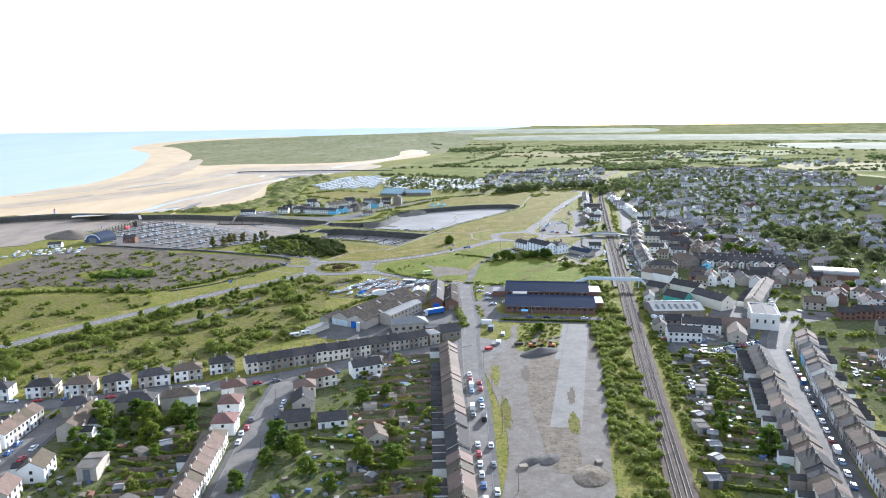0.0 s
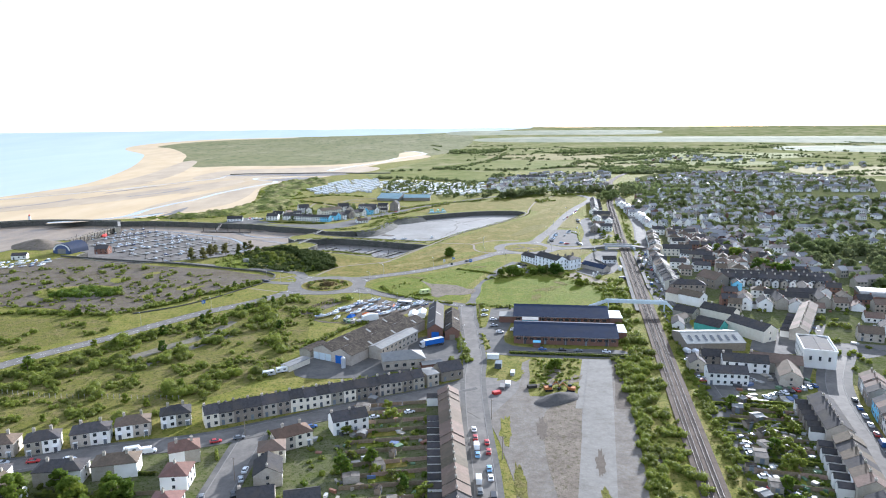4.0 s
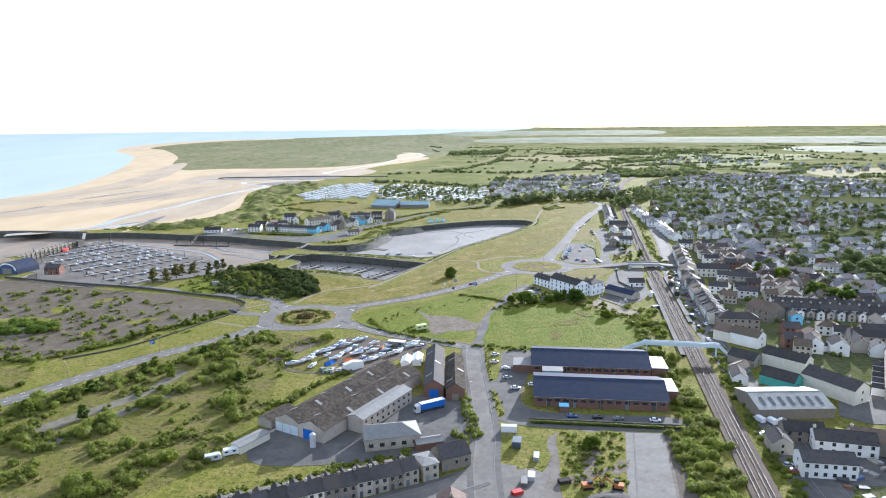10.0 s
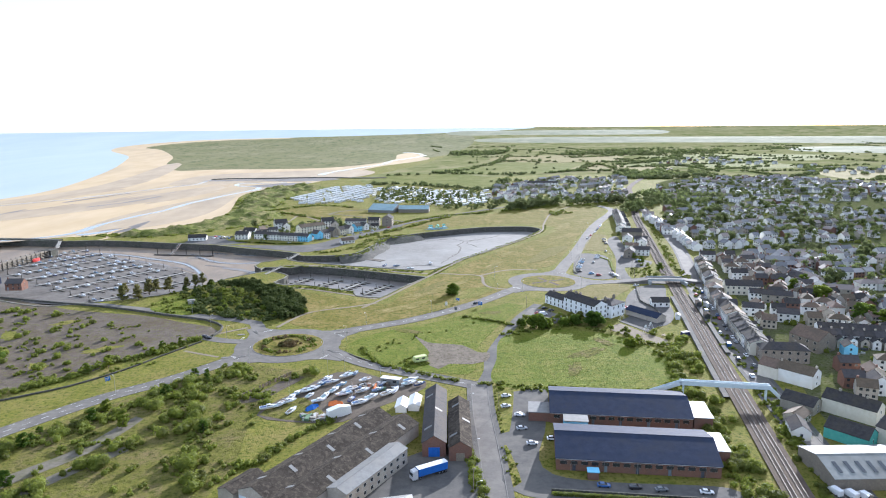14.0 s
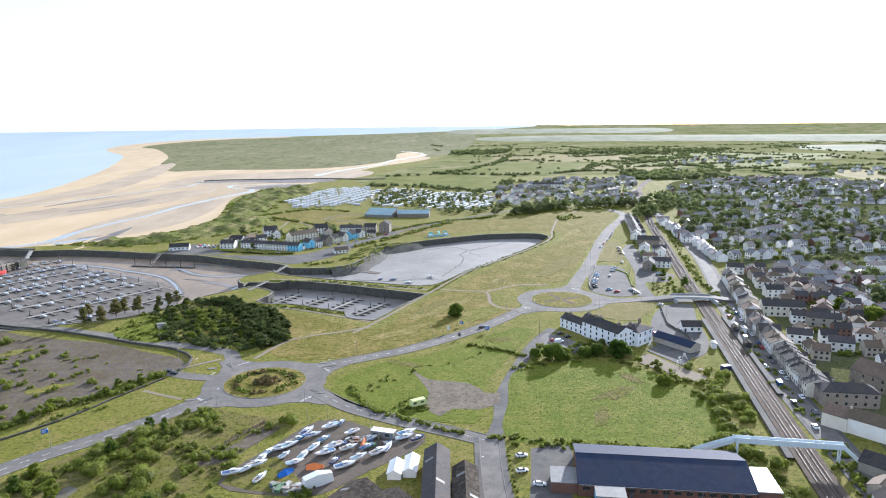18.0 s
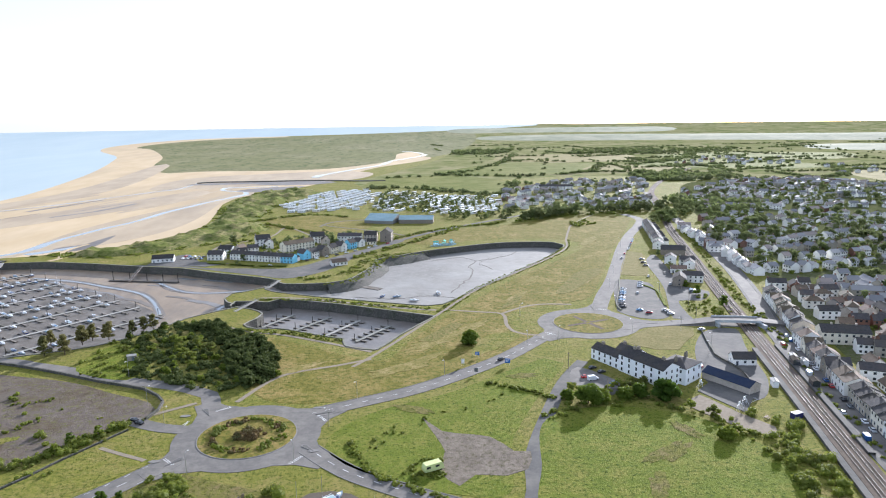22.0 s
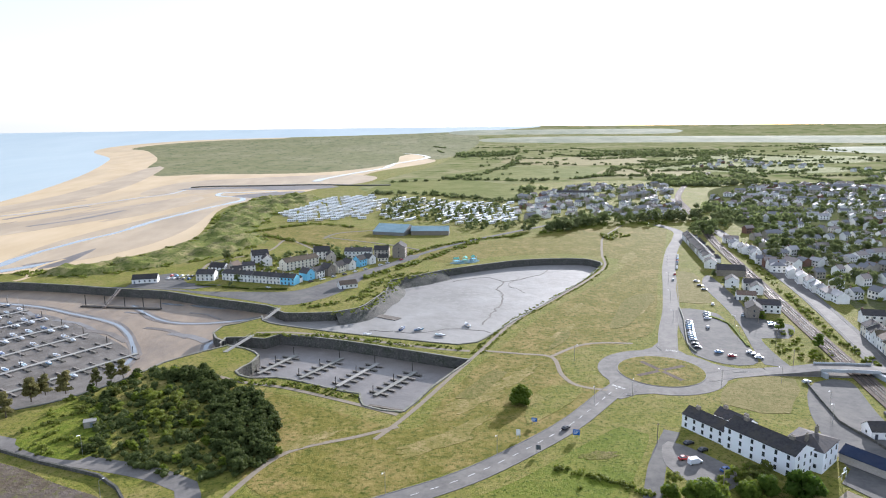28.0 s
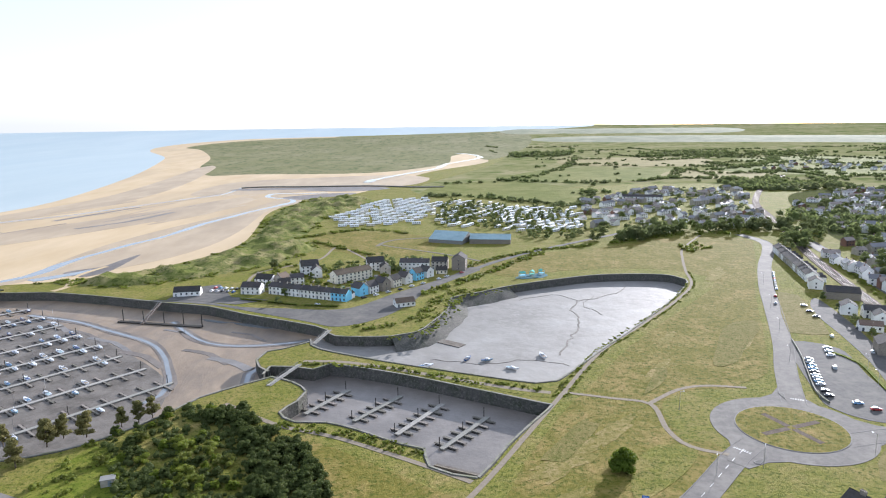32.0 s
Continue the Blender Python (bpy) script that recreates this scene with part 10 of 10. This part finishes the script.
town([(168, 200), (178, 196), (222, 288), (300, 290), (330, 200), (260, 120), (150, 120)], 26, 9, 66, 22, 0.8, [[(140, 120), (162, 120), (226, 300), (205, 312)]])
random.seed(23)
clutter("yard_clutter", scatter_in([(212, 380), (300, 330), (420, 420), (520, 560), (470, 740), (300, 740), (262, 640), (225, 520)], 260, 191), 192, "sheds, cars and clutter in the town yards", 1.3)
scrub("town_shrubs", scatter_in([(200, 330), (300, 300), (420, 420), (540, 560), (480, 750), (300, 750), (262, 640), (225, 520)], 420, 193) + scatter_in([(290, 760), (600, 800), (640, 960), (540, 1090), (330, 960)], 300, 194), 2.4, M_SCRUB, "garden shrubs and hedges of the town", 195, 1.0, 0.6)
for ring, n in ((GROVES[0], 60), (GROVES[1], 16), (GROVES[2], 14), ([(268, 500), (420, 420), (560, 640), (480, 760), (282, 680)], 210), ([(290, 770), (600, 800), (640, 960), (540, 1090), (320, 940)], 260), ([(395, 1080), (760, 1060), (900, 1250), (620, 1480), (470, 1330)], 260), ([(158, 1220), (290, 1500), (487, 1525), (350, 1150), (168, 1118)], 90), ([(290, 330), (460, 380), (400, 440), (300, 440)], 45), ([(600, 700), (800, 760), (900, 950), (650, 960)], 90)):
    for i, (x, y) in enumerate(scatter_in(ring, n, n)):
        plant("dome" if i % 3 == 0 else "broad", x, y, random.uniform(0.7, 1.35))
for p in along_line([(150, 1075), (172, 1069), (198, 1095), (236, 1120), (302, 1125), (345, 1130)], 80, 14, 31) + scatter_in([(290, 1000), (330, 1010), (400, 1130), (330, 1130)], 40, 231) + scatter_in([(318, 930), (380, 900), (470, 1080), (400, 1100)], 50, 232):
    plant("broad", p[0], p[1], random.uniform(1.0, 1.6))
scrub("park_bushes", along_line([(150, 1060), (190, 1085), (236, 1105), (300, 1110)], 60, 8, 33) + scatter_in([(210, 1010), (240, 1030), (230, 1060), (205, 1050)], 20, 34), 2.6, M_SCRUB, "bushes along the edge of the park", 35, 1.0, 0.6)

scrub("lineside_bushes", scatter_in([(207.6, 720.4), (234.7, 728.2), (216.6, 671.8), (192.8, 662.4), (186.0, 675.3)], 34, 481), 1.2, M_SCRUB, "bushes on rough ground beside the railway", 482, 1.4)
for p in scatter_in([(207.6, 720.4), (234.7, 728.2), (216.6, 671.8), (192.8, 662.4), (186.0, 675.3)], 3, 483) + [(222, 770), (226, 792), (214, 736), (232, 818), (238, 846)]:
    plant("broad", p[0], p[1], random.uniform(0.5, 0.8))
# lanes, hedges and trees between the quay and the holiday park
patch("quay_car_park", [(-202, 870.5), (-198.7, 903), (-178.5, 914), (-159.2, 876.1), (-131.3, 866.5), (-150, 856), (-180, 866)], 0.055, M_TARMAC, "tarmac car park beside the quay", "car park", 0.2, smooth=False)
ribbon("lane", [(3.8, 935.1), (28.7, 974), (72.3, 1024), (129.6, 1075.8), (164.9, 1106.1), (214.5, 1150.4)], 5.5, 0.06, M_TARMAC, "narrow tarmac lane behind the green", "road", 0.2, step=10)
ribbon("beach_track", [(-296.8, 900.1), (-292.6, 912.8), (-302.2, 937.2), (-303.8, 956.9), (-297.5, 985)], 4.5, 0.08, M_SAND, "sandy track to the beach", "path", 0.2, step=6)
ribbon("field_track", [(-73.2, 1061.2), (-68, 1082), (-54.2, 1098.2), (-18.9, 1108), (4, 1118)], 4, 0.06, M_PALETRACK, "pale track round the playing field", "path", 0.2, step=6)
ribbon("field_track", [(-72, 1072), (-58, 1058), (-39.1, 1043), (-3.2, 1013.4), (22, 985)], 3.2, 0.062, M_PALETRACK, "pale track beside the playing field", "path", 0.2, step=6)
M_PLAY = surface("soft_play_surface", (0.045, 0.12, 0.16), (0.08, 0.17, 0.20), 2, 0.8, 0.7, 0.1, (0.12, 0.14, 0.05), 5)
patch("play_surface", [(44, 918), (66, 921), (70, 933), (54, 933)], 0.06, M_PLAY, "blue-green soft play surface", "playground", 0.15)
scrub("park_hedge", along_line([(-150, 1120), (-118.9, 1152.8), (-86.4, 1161.9), (-46.9, 1135.1)], 90, 4, 461) + along_line([(-136.6, 1089.9), (-100.8, 1047.7), (-73.6, 1018.6)], 70, 3, 462) + along_line([(-24.5, 876.3), (0.8, 908), (26.2, 942.8), (79.6, 1019.4)], 120, 4, 463), 1.7, M_SCRUB, "rough hedges round fields and lanes", 464, 1.0, 0.5)
scrub("park_hedge", scatter_in([(-10.2, 1365.3), (173.5, 1321.9), (138.1, 1127.7), (73, 1124.9), (63.3, 1163.9), (-19, 1187.1)], 150, 465), 2.4, M_SCRUB, "bushes and hedges between holiday homes", 466, 0.8, 0.6)
for i, p in enumerate(scatter_in([(-10.2, 1365.3), (173.5, 1321.9), (148, 1127.7), (73, 1124.9), (63.3, 1163.9), (-19, 1187.1)], 90, 467) + scatter_in([(70, 1090), (120, 1085), (160, 1120), (120, 1140), (80, 1120)], 22, 468) + scatter_in([(-70, 930), (-20, 960), (0, 990), (-60, 985), (-110, 950)], 16, 469)):
    plant("broad", p[0], p[1], random.uniform(0.55, 1.05))
for x, y, r in park_rows([(52, 1190), (70, 1345), (172, 1320), (150, 1145), (95, 1145)], 15, 15, 40, 5, 0.8):
    k = r.choice((0, 1, 2, 2))
    place(("static", k), lambda: static_caravan(k), spot(x, y, 60 + r.uniform(-40, 40), 0, 1.15))

# ---- distance: fields, hedgerows, woods, hills ----
M_FIELD = surface("pasture", (0.105, 0.125, 0.030), (0.165, 0.170, 0.050), 30, 0.95, 0.7, 0.3, (0.20, 0.19, 0.07), 120, spec=0.02)
M_HAY = surface("hay_field", (0.20, 0.175, 0.075), (0.26, 0.225, 0.105), 30, 0.95, 0.6, 0.1, spec=0.02)
FIELDS = (([(-40, 1500), (60, 1470), (180, 1350), (235, 1560), (130, 1740), (0, 1690)], M_FIELD, "pale green pasture behind the holiday park"), ([(110, 1770), (270, 1700), (440, 1760), (560, 2000), (300, 2080)], M_FIELD, "green pasture beside the marsh"), ([(450, 1770), (640, 1740), (720, 1900), (540, 1960)], M_HAY, "cut hay field"), ([(620, 1960), (860, 1740), (1060, 1840), (840, 2160)], M_FIELD, "green pasture"), ([(900, 1420), (1120, 1360), (1240, 1600), (1000, 1680)], M_HAY, "pale hay field"), ([(330, 2200), (640, 2100), (760, 2420), (420, 2500)], M_HAY, "pale hay field"), ([(820, 2260), (1180, 2020), (1420, 2300), (1000, 2440)], M_FIELD, "green pasture"), ([(1150, 1200), (1400, 1150), (1500, 1400), (1300, 1500)], M_FIELD, "green pasture"))
for ring, m, label in FIELDS:
    patch("field", ring, 0.06, m, label, "field", 0.2, step=40)
for k, line in enumerate(([(-30, 1490), (60, 1470), (180, 1345), (240, 1560)], [(110, 1760), (280, 1690), (440, 1755), (560, 2000)], [(0, 1700), (130, 1750), (300, 2085), (420, 2510)], [(450, 1765), (640, 1735), (720, 1900), (860, 1735)], [(620, 1955), (840, 2165), (1000, 2445)], [(900, 1415), (1120, 1355), (1400, 1150)], [(1000, 1685), (1250, 1600), (1500, 1400)], [(330, 2200), (640, 2095), (820, 2255), (1180, 2015)], [(700, 1500), (900, 1550), (1060, 1840)], [(560, 1500), (640, 1740)])):
    scrub("hedgerow", along_line(line, 95, 12, 60 + k), 4.6, M_FARLEAF, "dark distant hedgerow and trees", 60 + k, 0.2, 1.6)
WOODS = (([(480, 1520), (640, 1500), (700, 1640), (520, 1700)], 120), ([(380, 1100), (470, 1090), (520, 1180), (440, 1260)], 60), ([(880, 1000), (1060, 960), (1150, 1150), (960, 1220)], 120), ([(600, 2500), (1100, 2420), (1300, 2700), (700, 2780)], 200), ([(900, 500), (1100, 700), (1000, 860), (820, 700)], 110), ([(200, 2560), (420, 2600), (500, 2900), (260, 2840)], 110), ([(1250, 1500), (1600, 1400), (1750, 1800), (1350, 1900)], 200), ([(560, 380), (700, 500), (680, 640), (580, 560)], 80))
for k, (ring, n) in enumerate(WOODS):
    scrub("far_wood", scatter_in(ring, n, 80 + k), 8.0, M_FARLEAF, "distant deciduous wood", 80 + k, 0.1, 2.4)
# far roofs, a few houses at a time
for k, ring in enumerate(([(700, 1900), (1000, 1850), (1150, 2100), (850, 2250)], [(900, 1550), (1150, 1500), (1250, 1750), (1000, 1800)], [(1000, 950), (1300, 900), (1400, 1200), (1150, 1300)])):
    town(ring, 60, 24, 20 * k, 90 + k, 0.5)
# scattered trees and hedges over the far country
far_speckle = []
for k in range(70):
    rng = random.Random(400 + k)
    x, y, a = rng.uniform(150, 2300), rng.uniform(1450, 3300), rng.choice((0.2, 1.7)) + rng.uniform(-0.3, 0.3)
    if x < 500 and y < 1700 or y > 3300 or math.hypot(x, y - 200) > 3500:
        continue
    for j in range(rng.randrange(10, 26)):
        far_speckle.append((x + math.cos(a) * j * 11 + rng.uniform(-4, 4), y + math.sin(a) * j * 11 + rng.uniform(-4, 4)))
scrub("far_hedges", far_speckle, 4.4, M_FARLEAF, "distant hedges and trees between fields", 401, 0.16, 1.8)
scrub("far_hedges", scatter_in([(200, 1500), (2200, 1100), (2400, 2600), (300, 3000)], 340, 402), 5.0, M_FARLEAF, "scattered distant trees", 403, 0.16, 1.8)
# low hills that close the horizon
def hills(name, a0, a1, r, h, seed, material, label):
    """A long ridge with a soft uneven crest."""
    n, rows = 120, 8
    verts, faces = [], []
    for i in range(n + 1):
        f = i / n
        a = radians(a0 + (a1 - a0) * f)
        crest = h * min(1, f * 6, (1 - f) * 6) * (0.7 + 0.35 * noise.noise((f * 5, seed, 0)) + 0.12 * noise.noise((f * 22, seed, 4)))
        for j in range(rows):
            g = j / (rows - 1)
            d = r + (g - 0.5) * 700
            x, y = math.sin(a) * d, 200 + math.cos(a) * d
            verts.append((x, y, land_height(x, y) - 2 + crest * math.sin(math.pi * min(1, g * 1.2)) ** 1.5))
    for i in range(n):
        for j in range(rows - 1):
            k = i * rows + j
            faces.append((k, k + 1, k + rows + 1, k + rows))
    tagged(mesh_of(name, verts, faces, material, None, True), label, "hills", "", "structure")


# the hills' pale grey-green has distance haze put into the colour
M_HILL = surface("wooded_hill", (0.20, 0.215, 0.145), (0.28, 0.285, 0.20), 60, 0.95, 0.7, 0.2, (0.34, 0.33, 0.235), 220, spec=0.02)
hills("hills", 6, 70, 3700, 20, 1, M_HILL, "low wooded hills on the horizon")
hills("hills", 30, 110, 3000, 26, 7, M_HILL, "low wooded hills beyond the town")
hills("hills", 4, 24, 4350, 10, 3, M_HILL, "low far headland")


# everything too far to pick apart, joined
def join_houses():
    for k, ms in FAR_HOUSES.items():
        proto = CACHE.get(("far", k)) or place(("far", k), lambda: simple_house(FAR_KINDS[k]), ms.pop())
        for ob in (proto, *proto.children):
            me = ob.data
            co = np.array([tuple(v.co) + (1.0,) for v in me.vertices])
            polys = [list(p.vertices) for p in me.polygons]
            mats = [p.material_index for p in me.polygons]
            n = len(co)
            verts = np.concatenate([(co @ np.array(m).T)[:, :3] for m in ms])
            out = bpy.data.meshes.new("distant_houses")
            out.from_pydata(verts.tolist(), [], [[v + i * n for v in p] for i in range(len(ms)) for p in polys])
            for m in me.materials:
                out.materials.append(M_FARROOF if "roof" in ob.name else m)
            out.polygons.foreach_set("material_index", mats * len(ms))
            tagged(new("distant_" + ("houses" if ob == proto else ob.name.split(".")[0] + "s"), out), "distant " + ("pale house walls" if ob == proto else "haze-paled house roofs" if "roof" in ob.name else "brick house chimneys") + " of the far town", "houses", "", "stuff")


join_houses()
for kind, chunks in FAR_LEAVES.items():
    tagged(new("distant_trees", quads_mesh("distant_trees", np.concatenate(chunks), M_PINE if kind in ("dark", "pine") else M_FARLEAF)), "distant green trees among the houses", "trees", "", "stuff")
